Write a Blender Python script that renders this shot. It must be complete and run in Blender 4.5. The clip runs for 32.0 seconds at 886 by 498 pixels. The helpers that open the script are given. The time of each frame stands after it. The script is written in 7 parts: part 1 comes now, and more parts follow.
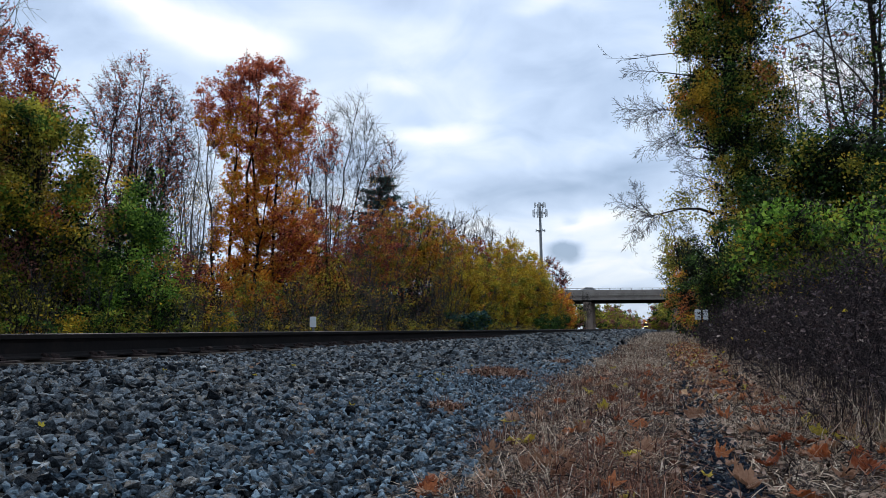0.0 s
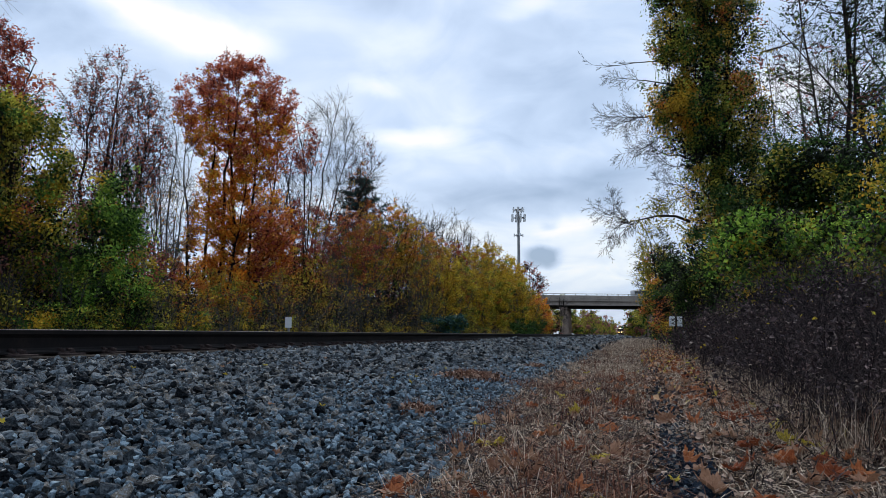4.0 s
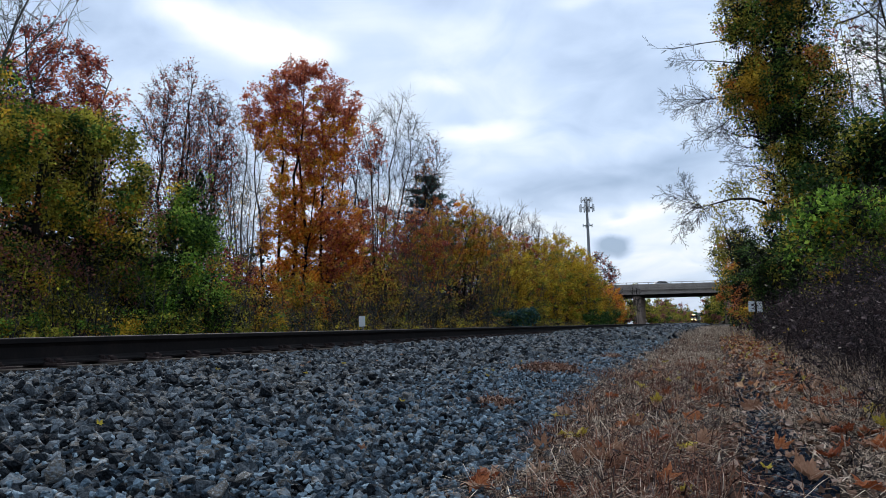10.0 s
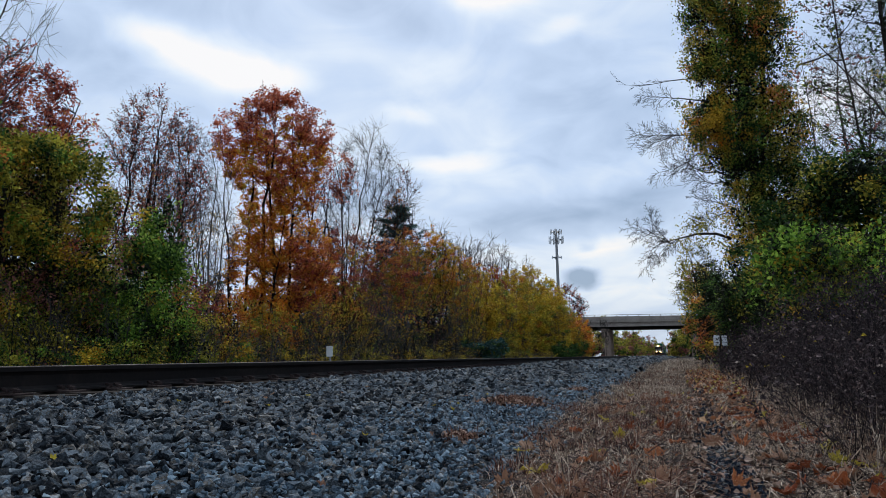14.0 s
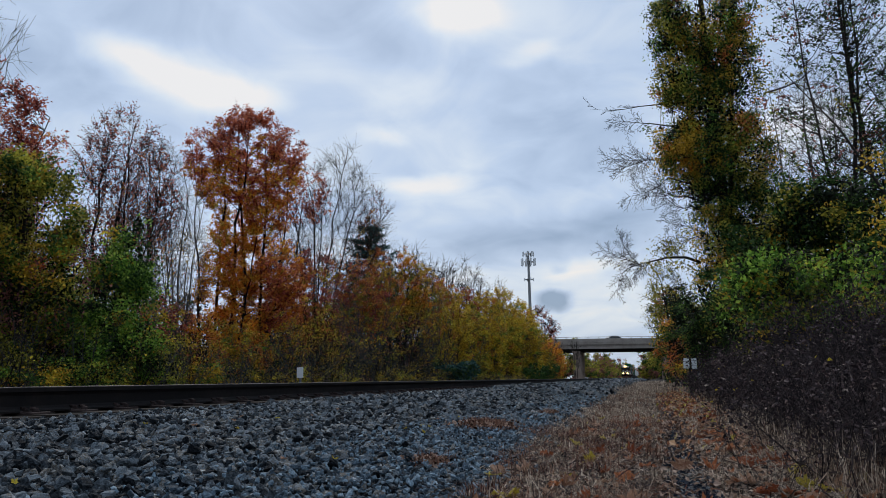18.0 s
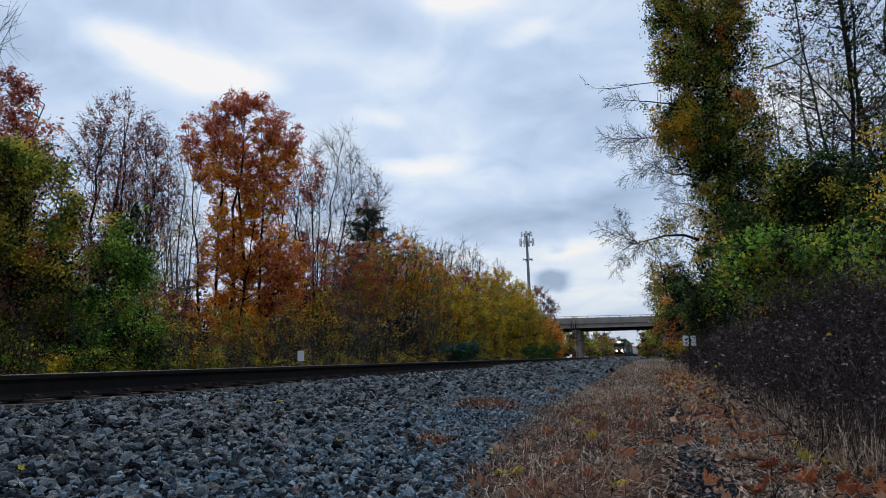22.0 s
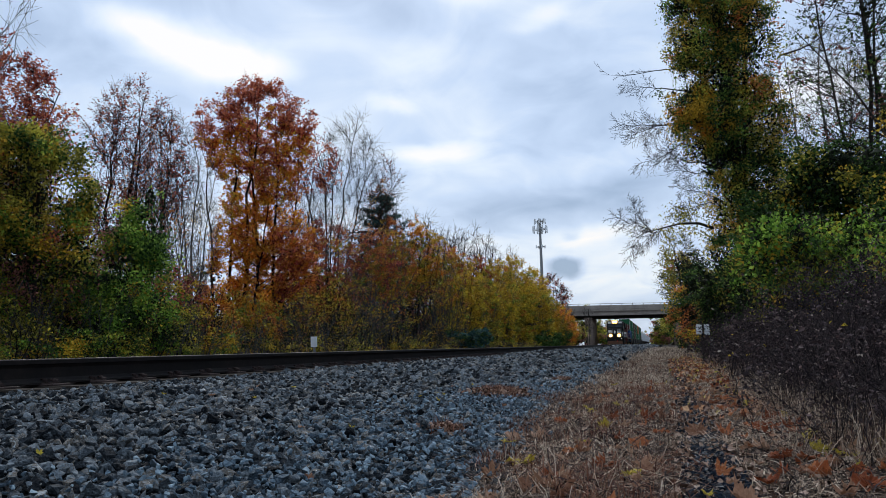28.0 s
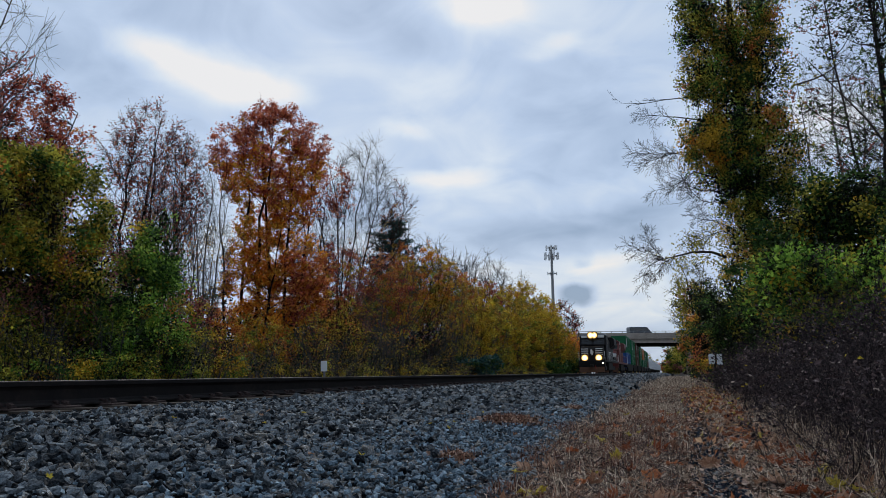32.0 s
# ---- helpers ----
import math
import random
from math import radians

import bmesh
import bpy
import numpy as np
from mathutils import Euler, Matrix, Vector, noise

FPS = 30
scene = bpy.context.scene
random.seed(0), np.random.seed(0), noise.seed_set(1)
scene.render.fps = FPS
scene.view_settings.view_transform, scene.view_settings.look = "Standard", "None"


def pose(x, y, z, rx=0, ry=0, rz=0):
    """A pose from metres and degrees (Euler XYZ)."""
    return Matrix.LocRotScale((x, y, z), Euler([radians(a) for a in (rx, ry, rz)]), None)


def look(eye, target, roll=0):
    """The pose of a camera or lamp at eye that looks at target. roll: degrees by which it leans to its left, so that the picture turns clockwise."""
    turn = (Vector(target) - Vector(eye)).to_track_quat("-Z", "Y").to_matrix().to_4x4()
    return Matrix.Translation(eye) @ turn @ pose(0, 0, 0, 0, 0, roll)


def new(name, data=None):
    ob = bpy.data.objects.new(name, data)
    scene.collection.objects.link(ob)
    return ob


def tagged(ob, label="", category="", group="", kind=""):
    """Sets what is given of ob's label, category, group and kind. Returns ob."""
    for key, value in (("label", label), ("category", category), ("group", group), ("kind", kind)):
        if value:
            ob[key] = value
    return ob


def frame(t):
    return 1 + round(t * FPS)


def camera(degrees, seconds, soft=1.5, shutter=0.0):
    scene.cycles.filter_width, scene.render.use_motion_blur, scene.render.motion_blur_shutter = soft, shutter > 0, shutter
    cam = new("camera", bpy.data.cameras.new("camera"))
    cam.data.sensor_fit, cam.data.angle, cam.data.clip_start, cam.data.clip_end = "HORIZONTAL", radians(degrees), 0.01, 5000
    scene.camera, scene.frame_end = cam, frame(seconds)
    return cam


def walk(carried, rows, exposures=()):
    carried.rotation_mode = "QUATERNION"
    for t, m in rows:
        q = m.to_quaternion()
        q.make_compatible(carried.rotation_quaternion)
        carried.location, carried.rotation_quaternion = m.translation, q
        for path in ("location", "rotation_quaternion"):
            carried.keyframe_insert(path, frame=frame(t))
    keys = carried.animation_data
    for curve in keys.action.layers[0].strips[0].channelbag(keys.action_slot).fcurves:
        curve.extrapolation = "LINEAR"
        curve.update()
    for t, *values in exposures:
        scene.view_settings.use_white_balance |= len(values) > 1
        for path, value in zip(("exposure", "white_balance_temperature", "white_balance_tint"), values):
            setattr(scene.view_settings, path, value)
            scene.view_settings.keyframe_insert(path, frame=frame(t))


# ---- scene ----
cam = camera(57.1, 32.0, soft=0.7)
PATH = [
    (0, (-0.016, -0.004, 0.545), (-0.538, 1.916, 0.748), -0.9),
    (0.5, (-0.016, -0.013, 0.546), (-0.546, 1.904, 0.757), -1.0),
    (1, (-0.013, -0.008, 0.548), (-0.537, 1.911, 0.76), -0.9),
    (1.5, (-0.014, -0.003, 0.552), (-0.528, 1.918, 0.768), -0.7),
    (2, (-0.011, 0.004, 0.551), (-0.516, 1.926, 0.778), -0.3),
    (2.5, (-0.002, 0.0, 0.542), (-0.498, 1.924, 0.766), -0.0),
    (3, (0.004, 0.007, 0.542), (-0.482, 1.935, 0.756), -0.0),
    (3.5, (0.001, 0.018, 0.535), (-0.474, 1.949, 0.742), -0.1),
    (5.5, (0.001, 0.015, 0.544), (-0.46, 1.947, 0.785), 0.3),
    (6, (0.003, 0.011, 0.543), (-0.463, 1.94, 0.795), 0.2),
    (6.5, (0.0, 0.003, 0.542), (-0.47, 1.93, 0.8), 0.2),
    (7, (-0.007, 0.012, 0.532), (-0.491, 1.936, 0.782), -0.2),
    (7.5, (-0.014, 0.018, 0.519), (-0.528, 1.944, 0.689), -0.7),
    (8, (-0.017, 0.024, 0.517), (-0.645, 1.915, 0.694), -1.3),
    (8.5, (-0.008, 0.025, 0.523), (-0.643, 1.913, 0.704), -1.8),
    (9, (-0.013, 0.021, 0.528), (-0.647, 1.909, 0.718), -2.1),
    (9.5, (-0.015, 0.02, 0.531), (-0.644, 1.908, 0.73), -2.1),
    (10, (-0.022, 0.015, 0.529), (-0.654, 1.903, 0.73), -1.9),
    (10.5, (-0.018, 0.023, 0.534), (-0.65, 1.91, 0.739), -1.6),
    (11, (-0.016, 0.022, 0.534), (-0.648, 1.907, 0.752), -1.3),
    (11.5, (-0.016, 0.014, 0.542), (-0.645, 1.898, 0.772), -1.1),
    (12, (-0.012, 0.003, 0.541), (-0.64, 1.887, 0.783), -0.9),
    (12.5, (-0.012, 0.001, 0.536), (-0.631, 1.886, 0.787), -0.9),
    (13, (0.006, 0.008, 0.537), (-0.598, 1.898, 0.789), -1.1),
    (13.5, (0.005, 0.004, 0.542), (-0.573, 1.901, 0.802), -1.2),
    (14, (0.008, 0.005, 0.545), (-0.549, 1.906, 0.817), -1.4),
    (14.5, (0.011, 0.0, 0.548), (-0.526, 1.906, 0.831), -1.5),
    (16.5, (0.011, -0.004, 0.55), (-0.479, 1.91, 0.86), -1.5),
    (17, (0.01, -0.004, 0.553), (-0.479, 1.909, 0.866), -1.5),
    (17.5, (0.011, -0.005, 0.556), (-0.475, 1.908, 0.873), -1.3),
    (18, (0.009, 0.002, 0.552), (-0.48, 1.914, 0.874), -1.2),
    (18.5, (0.011, -0.002, 0.557), (-0.476, 1.91, 0.881), -1.1),
    (19, (0.009, -0.006, 0.559), (-0.475, 1.907, 0.886), -1.0),
    (19.5, (0.017, -0.015, 0.561), (-0.462, 1.898, 0.895), -1.1),
    (20, (0.016, -0.015, 0.555), (-0.462, 1.897, 0.895), -1.2),
    (20.5, (0.003, -0.006, 0.544), (-0.484, 1.91, 0.847), -1.7),
    (21, (-0.002, -0.009, 0.548), (-0.49, 1.908, 0.84), -1.9),
    (21.5, (-0.001, -0.004, 0.547), (-0.484, 1.916, 0.83), -2.0),
    (22, (0.003, -0.004, 0.55), (-0.485, 1.915, 0.827), -2.1),
    (22.5, (0.011, 0.0, 0.552), (-0.479, 1.919, 0.827), -2.0),
    (23, (0.008, 0.001, 0.553), (-0.483, 1.92, 0.828), -1.9),
    (23.5, (0.009, -0.003, 0.55), (-0.483, 1.917, 0.824), -1.8),
    (24, (0.01, 0.003, 0.551), (-0.472, 1.925, 0.82), -1.8),
    (24.5, (0.007, -0.005, 0.556), (-0.474, 1.917, 0.827), -1.6),
    (26.5, (0.004, 0.006, 0.555), (-0.494, 1.925, 0.815), -2.1),
    (27, (0.009, 0.0, 0.559), (-0.505, 1.917, 0.809), -1.9),
    (27.5, (0.003, 0.004, 0.555), (-0.515, 1.92, 0.803), -1.8),
    (28, (0.001, -0.008, 0.558), (-0.52, 1.908, 0.804), -1.7),
    (28.5, (-0.002, -0.014, 0.562), (-0.525, 1.9, 0.816), -1.6),
    (29, (-0.006, -0.017, 0.563), (-0.527, 1.896, 0.826), -1.5),
    (29.5, (0.0, -0.013, 0.559), (-0.519, 1.899, 0.828), -1.4),
    (30, (-0.006, -0.011, 0.559), (-0.534, 1.898, 0.837), -1.3),
    (30.5, (-0.006, -0.006, 0.558), (-0.542, 1.901, 0.839), -1.4),
    (31, (-0.001, -0.009, 0.562), (-0.542, 1.894, 0.851), -1.3),
    (31.5, (0.006, -0.01, 0.567), (-0.542, 1.89, 0.864), -1.2),
    (32, (-0.006, -0.01, 0.569), (-0.55, 1.89, 0.877), -0.9),
]
EXPOSURES = ((0.0, 0.08), (6.0, 0.03), (7.0, 0.06), (8.0, 0.17), (9.0, 0.16), (10.0, 0.1), (12.0, 0.04), (14.0, -0.06), (17.0, -0.2), (20.0, -0.26), (21.0, -0.18), (23.0, -0.12), (24.0, -0.2), (27.0, -0.12), (28.0, 0.0), (29.0, 0.02), (30.0, -0.14), (31.0, -0.2), (32.0, -0.24))
walk(cam, [(t, look(eye, target, roll)) for t, eye, target, roll in PATH], EXPOSURES)

# ---- world and light ----
world = bpy.data.worlds.new("sky")
scene.world = world
world.use_nodes = True


def build_sky():
    nt = world.node_tree
    nt.nodes.clear()
    N, L = nt.nodes.new, nt.links.new
    out, bg = N("ShaderNodeOutputWorld"), N("ShaderNodeBackground")
    sky = N("ShaderNodeTexSky")
    sky.sky_type, sky.sun_disc = "NISHITA", False
    sky.sun_elevation, sky.sun_rotation = radians(38), radians(-24)
    tc = N("ShaderNodeTexCoord")
    sep = N("ShaderNodeSeparateXYZ")
    L(tc.outputs["Generated"], sep.inputs[0])

    def mth(op, a, b=None, c=None):
        n = N("ShaderNodeMath")
        n.operation = op
        for i, v in enumerate((a, b, c)):
            if v is None:
                continue
            if isinstance(v, (int, float)):
                n.inputs[i].default_value = v
            else:
                L(v, n.inputs[i])
        return n.outputs[0]

    zc = mth("ADD", mth("MAXIMUM", sep.outputs[2], 0.0), 0.30)
    flat = N("ShaderNodeCombineXYZ")
    L(mth("DIVIDE", sep.outputs[0], zc), flat.inputs[0])
    L(mth("DIVIDE", sep.outputs[1], zc), flat.inputs[1])
    n1 = N("ShaderNodeTexNoise")
    n1.inputs["Scale"].default_value, n1.inputs["Detail"].default_value = 1.7, 4
    n1.inputs["Roughness"].default_value, n1.inputs["Distortion"].default_value = 0.5, 0.7
    L(flat.outputs[0], n1.inputs["Vector"])
    n2 = N("ShaderNodeTexNoise")
    n2.inputs["Scale"].default_value, n2.inputs["Detail"].default_value = 7.0, 6
    L(tc.outputs["Generated"], n2.inputs["Vector"])
    n3 = N("ShaderNodeTexNoise")
    n3.inputs["Scale"].default_value, n3.inputs["Detail"].default_value, n3.inputs["Distortion"].default_value = 5.0, 7, 0.8
    L(flat.outputs[0], n3.inputs["Vector"])
    warp = N("ShaderNodeVectorMath")
    warp.operation = "MULTIPLY_ADD"
    L(n2.outputs["Color"], warp.inputs[0])
    warp.inputs[1].default_value = (0.07, 0.07, 0.05)
    L(tc.outputs["Generated"], warp.inputs[2])
    off = N("ShaderNodeVectorMath")
    off.operation = "SUBTRACT"
    L(warp.outputs[0], off.inputs[0])
    off.inputs[1].default_value = (0.035, 0.035, 0.025)
    fac = mth("MULTIPLY_ADD", n1.outputs["Fac"], 0.8, -0.13)
    fac = mth("MULTIPLY_ADD", n3.outputs["Fac"], 0.6, mth("ADD", fac, -0.06))
    # cloud gaps and banks: direction, half width, half height, amount
    for d, w, h, amount, *edge in SKY_MARKS:
        v = Vector(d).normalized()
        right = v.cross(Vector((0, 0, 1))).normalized()
        up = right.cross(v)
        comps = []
        for axis, s in ((right, w), (up, h)):
            dot = N("ShaderNodeVectorMath")
            dot.operation = "DOT_PRODUCT"
            L(off.outputs[0], dot.inputs[0])
            dot.inputs[1].default_value = axis
            comps.append(mth("POWER", mth("ABSOLUTE", mth("DIVIDE", dot.outputs["Value"], s)), edge[0] if edge else 2.6))
        front = N("ShaderNodeVectorMath")
        front.operation = "DOT_PRODUCT"
        L(off.outputs[0], front.inputs[0])
        front.inputs[1].default_value = v
        g = mth("EXPONENT", mth("MULTIPLY", mth("ADD", comps[0], comps[1]), -1.0))
        g = mth("MULTIPLY", g, mth("GREATER_THAN", front.outputs["Value"], 0.0))
        fac = mth("MULTIPLY_ADD", g, amount, fac)
    ramp = N("ShaderNodeValToRGB")
    e = ramp.color_ramp.elements
    e[0].position, e[0].color = 0.08, (0.30, 0.42, 0.61, 1)
    e[1].position, e[1].color = 0.92, (0.96, 0.96, 0.97, 1)
    for p, c in ((0.30, (0.43, 0.56, 0.775, 1)), (0.48, (0.56, 0.70, 0.925, 1)), (0.68, (0.75, 0.855, 0.99, 1))):
        el = e.new(p)
        el.color = c
    L(fac, ramp.inputs[0])
    # a touch of warmth low in the sky
    low = N("ShaderNodeMapRange")
    low.inputs["From Min"].default_value, low.inputs["From Max"].default_value = 0.03, 0.22
    low.inputs["To Min"].default_value, low.inputs["To Max"].default_value = 0.8, 0.0
    L(sep.outputs[2], low.inputs["Value"])
    warm = N("ShaderNodeMix")
    warm.data_type, warm.blend_type = "RGBA", "MULTIPLY"
    L(low.outputs[0], warm.inputs["Factor"])
    L(ramp.outputs[0], warm.inputs[6])
    warm.inputs[7].default_value = (1.06, 0.99, 0.91, 1)
    mix = N("ShaderNodeMix")
    mix.data_type = "RGBA"
    mix.inputs["Factor"].default_value = 0.93
    tone = N("ShaderNodeVectorMath")
    tone.operation = "SCALE"
    tone.inputs["Scale"].default_value = 0.10
    L(sky.outputs[0], tone.inputs[0])
    L(tone.outputs[0], mix.inputs[6])
    L(warm.outputs[2], mix.inputs[7])
    L(mix.outputs[2], bg.inputs["Color"])
    bg.inputs["Strength"].default_value = SKY_STRENGTH
    L(bg.outputs[0], out.inputs[0])


SKY_STRENGTH = 1.03
SKY_MARKS = (
    ((-0.556, 0.742, 0.375), 0.0416, 0.0194, 0.42),
    ((-0.515, 0.778, 0.360), 0.0590, 0.0236, 0.48),
    ((-0.464, 0.817, 0.342), 0.0555, 0.0222, 0.50),
    ((-0.423, 0.842, 0.335), 0.0312, 0.0153, 0.25),
    ((-0.196, 0.880, 0.432), 0.0430, 0.0208, 0.50),
    ((-0.129, 0.911, 0.391), 0.0347, 0.0125, 0.28),
    ((-0.301, 0.907, 0.295), 0.0291, 0.0104, 0.25),
    ((-0.267, 0.935, 0.236), 0.0486, 0.0111, 0.34),
    ((-0.236, 0.907, 0.349), 0.0694, 0.0236, 0.16),
    ((-0.614, 0.707, 0.351), 0.0694, 0.0416, -0.16),
    ((-0.312, 0.860, 0.404), 0.0833, 0.0264, -0.10),
    ((-0.142, 0.975, 0.172), 0.1180, 0.0236, -0.22),
    ((-0.034, 0.982, 0.184), 0.0694, 0.0278, -0.20),
    ((-0.091, 0.988, 0.128), 0.0486, 0.0104, 0.34),
    ((-0.109, 0.990, 0.096), 0.0225, 0.0120, -0.56, 4.2),
    ((-0.106, 0.990, 0.103), 0.0150, 0.0085, -0.25, 4.0),
    ((-0.111, 0.985, 0.131), 0.0104, 0.0042, -0.24),
    ((-0.043, 0.995, 0.090), 0.0625, 0.0278, 0.16),
    ((0.176, 0.947, 0.269), 0.0555, 0.0416, 0.30),
    ((-0.381, 0.888, 0.258), 0.0763, 0.0278, 0.08),
    ((-0.020, 0.954, 0.300), 0.1388, 0.0416, -0.06),
)
build_sky()

sun_data = bpy.data.lights.new("sun", "SUN")
sun_data.energy, sun_data.angle, sun_data.color = 2.1, radians(24), (1.0, 0.96, 0.91)
sun = new("sun", sun_data)
sun.matrix_world = look((0, 0, 60), (22, -50, 12))


# ---- materials ----
def material(name, colours, rough=0.85, scale=6.0, bump=0.0, bump_scale=None, metal=0.0, fine=0.35, island=0.0, obj_random=0.0,
             translucent=0.0, spec=0.06, coords="Object", detail=5):
    """Noise at two scales, and where asked the piece's own random value, run through a ramp of colours."""
    m = bpy.data.materials.new(name)
    m.use_nodes = True
    nt = m.node_tree
    nt.nodes.clear()
    N, L = nt.nodes.new, nt.links.new
    out, b = N("ShaderNodeOutputMaterial"), N("ShaderNodeBsdfPrincipled")
    tc = N("ShaderNodeTexCoord")
    big, small = N("ShaderNodeTexNoise"), N("ShaderNodeTexNoise")
    big.inputs["Scale"].default_value, big.inputs["Detail"].default_value = scale, 3
    small.inputs["Scale"].default_value, small.inputs["Detail"].default_value = scale * 7.3, detail
    for n in (big, small):
        L(tc.outputs[coords], n.inputs["Vector"])

    def madd(a, k, c):
        n = N("ShaderNodeMath")
        n.operation = "MULTIPLY_ADD"
        L(a, n.inputs[0])
        n.inputs[1].default_value = k
        if isinstance(c, float):
            n.inputs[2].default_value = c
        else:
            L(c, n.inputs[2])
        return n.outputs[0]

    rest = 1.0 - island - obj_random
    spread = 1.7
    f = madd(big.outputs["Fac"], rest * (1 - fine) * spread, 0.5 - 0.5 * (rest * spread + island + obj_random))
    f = madd(small.outputs["Fac"], rest * fine * spread, f)
    if island:
        g = N("ShaderNodeNewGeometry")
        f = madd(g.outputs["Random Per Island"], island, f)
    if obj_random:
        o = N("ShaderNodeObjectInfo")
        f = madd(o.outputs["Random"], obj_random, f)
    ramp = N("ShaderNodeValToRGB")
    e = ramp.color_ramp.elements
    n = len(colours)
    e[0].position, e[0].color = 0.12, (*colours[0], 1)
    e[1].position, e[1].color = 0.88, (*colours[-1], 1)
    for i, c in enumerate(colours[1:-1], 1):
        el = e.new(0.12 + 0.76 * i / (n - 1))
        el.color = (*c, 1)
    L(f, ramp.inputs[0])
    L(ramp.outputs[0], b.inputs["Base Color"])
    b.inputs["Roughness"].default_value, b.inputs["Metallic"].default_value = rough, metal
    b.inputs["Specular IOR Level"].default_value = spec
    if bump:
        bn = N("ShaderNodeBump")
        bn.inputs["Strength"].default_value = min(1.0, bump)
        bn.inputs["Distance"].default_value = 0.02 * bump
        src = small
        if bump_scale:
            src = N("ShaderNodeTexNoise")
            src.inputs["Scale"].default_value, src.inputs["Detail"].default_value = bump_scale, 6
            L(tc.outputs[coords], src.inputs["Vector"])
        L(src.outputs["Fac"], bn.inputs["Height"])
        L(bn.outputs[0], b.inputs["Normal"])
    if translucent:
        tr, mx = N("ShaderNodeBsdfTranslucent"), N("ShaderNodeMixShader")
        L(ramp.outputs[0], tr.inputs["Color"])
        mx.inputs[0].default_value = translucent
        L(b.outputs[0], mx.inputs[1])
        L(tr.outputs[0], mx.inputs[2])
        L(mx.outputs[0], out.inputs[0])
    else:
        L(b.outputs[0], out.inputs[0])
    return m


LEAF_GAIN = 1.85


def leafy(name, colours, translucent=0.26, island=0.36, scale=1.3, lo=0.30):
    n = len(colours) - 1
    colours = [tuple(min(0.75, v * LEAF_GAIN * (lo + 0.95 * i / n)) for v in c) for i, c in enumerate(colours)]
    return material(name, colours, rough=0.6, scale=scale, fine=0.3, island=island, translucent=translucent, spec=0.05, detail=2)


def glow(name, colour, strength):
    m = bpy.data.materials.new(name)
    m.use_nodes = True
    nt = m.node_tree
    nt.nodes.clear()
    out, e = nt.nodes.new("ShaderNodeOutputMaterial"), nt.nodes.new("ShaderNodeEmission")
    e.inputs[0].default_value, e.inputs[1].default_value = (*colour, 1), strength
    nt.links.new(e.outputs[0], out.inputs[0])
    return m


def glare_bowl(name, colour, strength):
    """A lamp's bowl, brightest at its middle and fading outward like the glare it stands in for."""
    m = bpy.data.materials.new(name)
    m.use_nodes = True
    nt = m.node_tree
    nt.nodes.clear()
    N, L = nt.nodes.new, nt.links.new
    out, e, tc, off, ln, k = N("ShaderNodeOutputMaterial"), N("ShaderNodeEmission"), N("ShaderNodeTexCoord"), N("ShaderNodeVectorMath"), N("ShaderNodeVectorMath"), N("ShaderNodeMapRange")
    off.operation, ln.operation = "SUBTRACT", "LENGTH"
    off.inputs[1].default_value = (0.5, 0.5, 0.5)
    L(tc.outputs["Generated"], off.inputs[0])
    scaled = N("ShaderNodeVectorMath")
    scaled.operation = "MULTIPLY"
    scaled.inputs[1].default_value = (1, 0, 1)
    L(off.outputs[0], scaled.inputs[0])
    L(scaled.outputs[0], ln.inputs[0])
    k.interpolation_type = "SMOOTHERSTEP"
    k.inputs["From Min"].default_value, k.inputs["From Max"].default_value = 0.0, 0.5
    k.inputs["To Min"].default_value, k.inputs["To Max"].default_value = strength, 0.02
    L(ln.outputs["Value"], k.inputs["Value"])
    e.inputs[0].default_value = (*colour, 1)
    L(k.outputs[0], e.inputs[1])
    L(e.outputs[0], out.inputs[0])
    return m


M = {}
M["ground"] = material("soil", [(0.010, 0.008, 0.007), (0.024, 0.018, 0.014), (0.052, 0.040, 0.030)], scale=1.2, bump=0.8, bump_scale=30)
# near-black bed: shade in the gaps between stones is put into its colour
M["bed"] = material("ballast_gap_shade", [(0.003, 0.0033, 0.004), (0.007, 0.0075, 0.009), (0.016, 0.018, 0.02)], scale=9, bump=1.0, bump_scale=22, spec=0.0)
STONE = [(0.002, 0.003, 0.004), (0.009, 0.011, 0.014), (0.027, 0.033, 0.039), (0.074, 0.088, 0.100), (0.195, 0.228, 0.252), (0.12, 0.100, 0.078), (0.46, 0.50, 0.52)]
M["stone"] = material("ballast_stone", STONE,
                      rough=0.75, scale=9, island=0.6, bump=0.9, bump_scale=110, fine=0.75)
M["stone_part"] = material("ballast_stone_single", STONE,
                           rough=0.75, scale=0.7, obj_random=0.6, bump=0.9, bump_scale=8, fine=0.75)
M["chips"] = material("blue_grey_chips", [(0.015, 0.022, 0.030), (0.075, 0.108, 0.138), (0.17, 0.235, 0.285), (0.30, 0.385, 0.44)], rough=0.75, scale=16, island=0.6, spec=0.06, fine=0.7, bump=0.8, bump_scale=120)
M["tar"] = material("dark_wet_grit", [(0.004, 0.006, 0.010), (0.014, 0.020, 0.031), (0.045, 0.062, 0.088)], rough=0.8, scale=14, bump=1.0, bump_scale=90, spec=0.0)
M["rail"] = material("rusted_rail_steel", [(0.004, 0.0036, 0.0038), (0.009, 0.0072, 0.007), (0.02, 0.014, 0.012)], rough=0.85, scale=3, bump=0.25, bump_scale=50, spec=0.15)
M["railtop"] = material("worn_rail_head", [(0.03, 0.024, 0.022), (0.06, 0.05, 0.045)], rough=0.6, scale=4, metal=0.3)
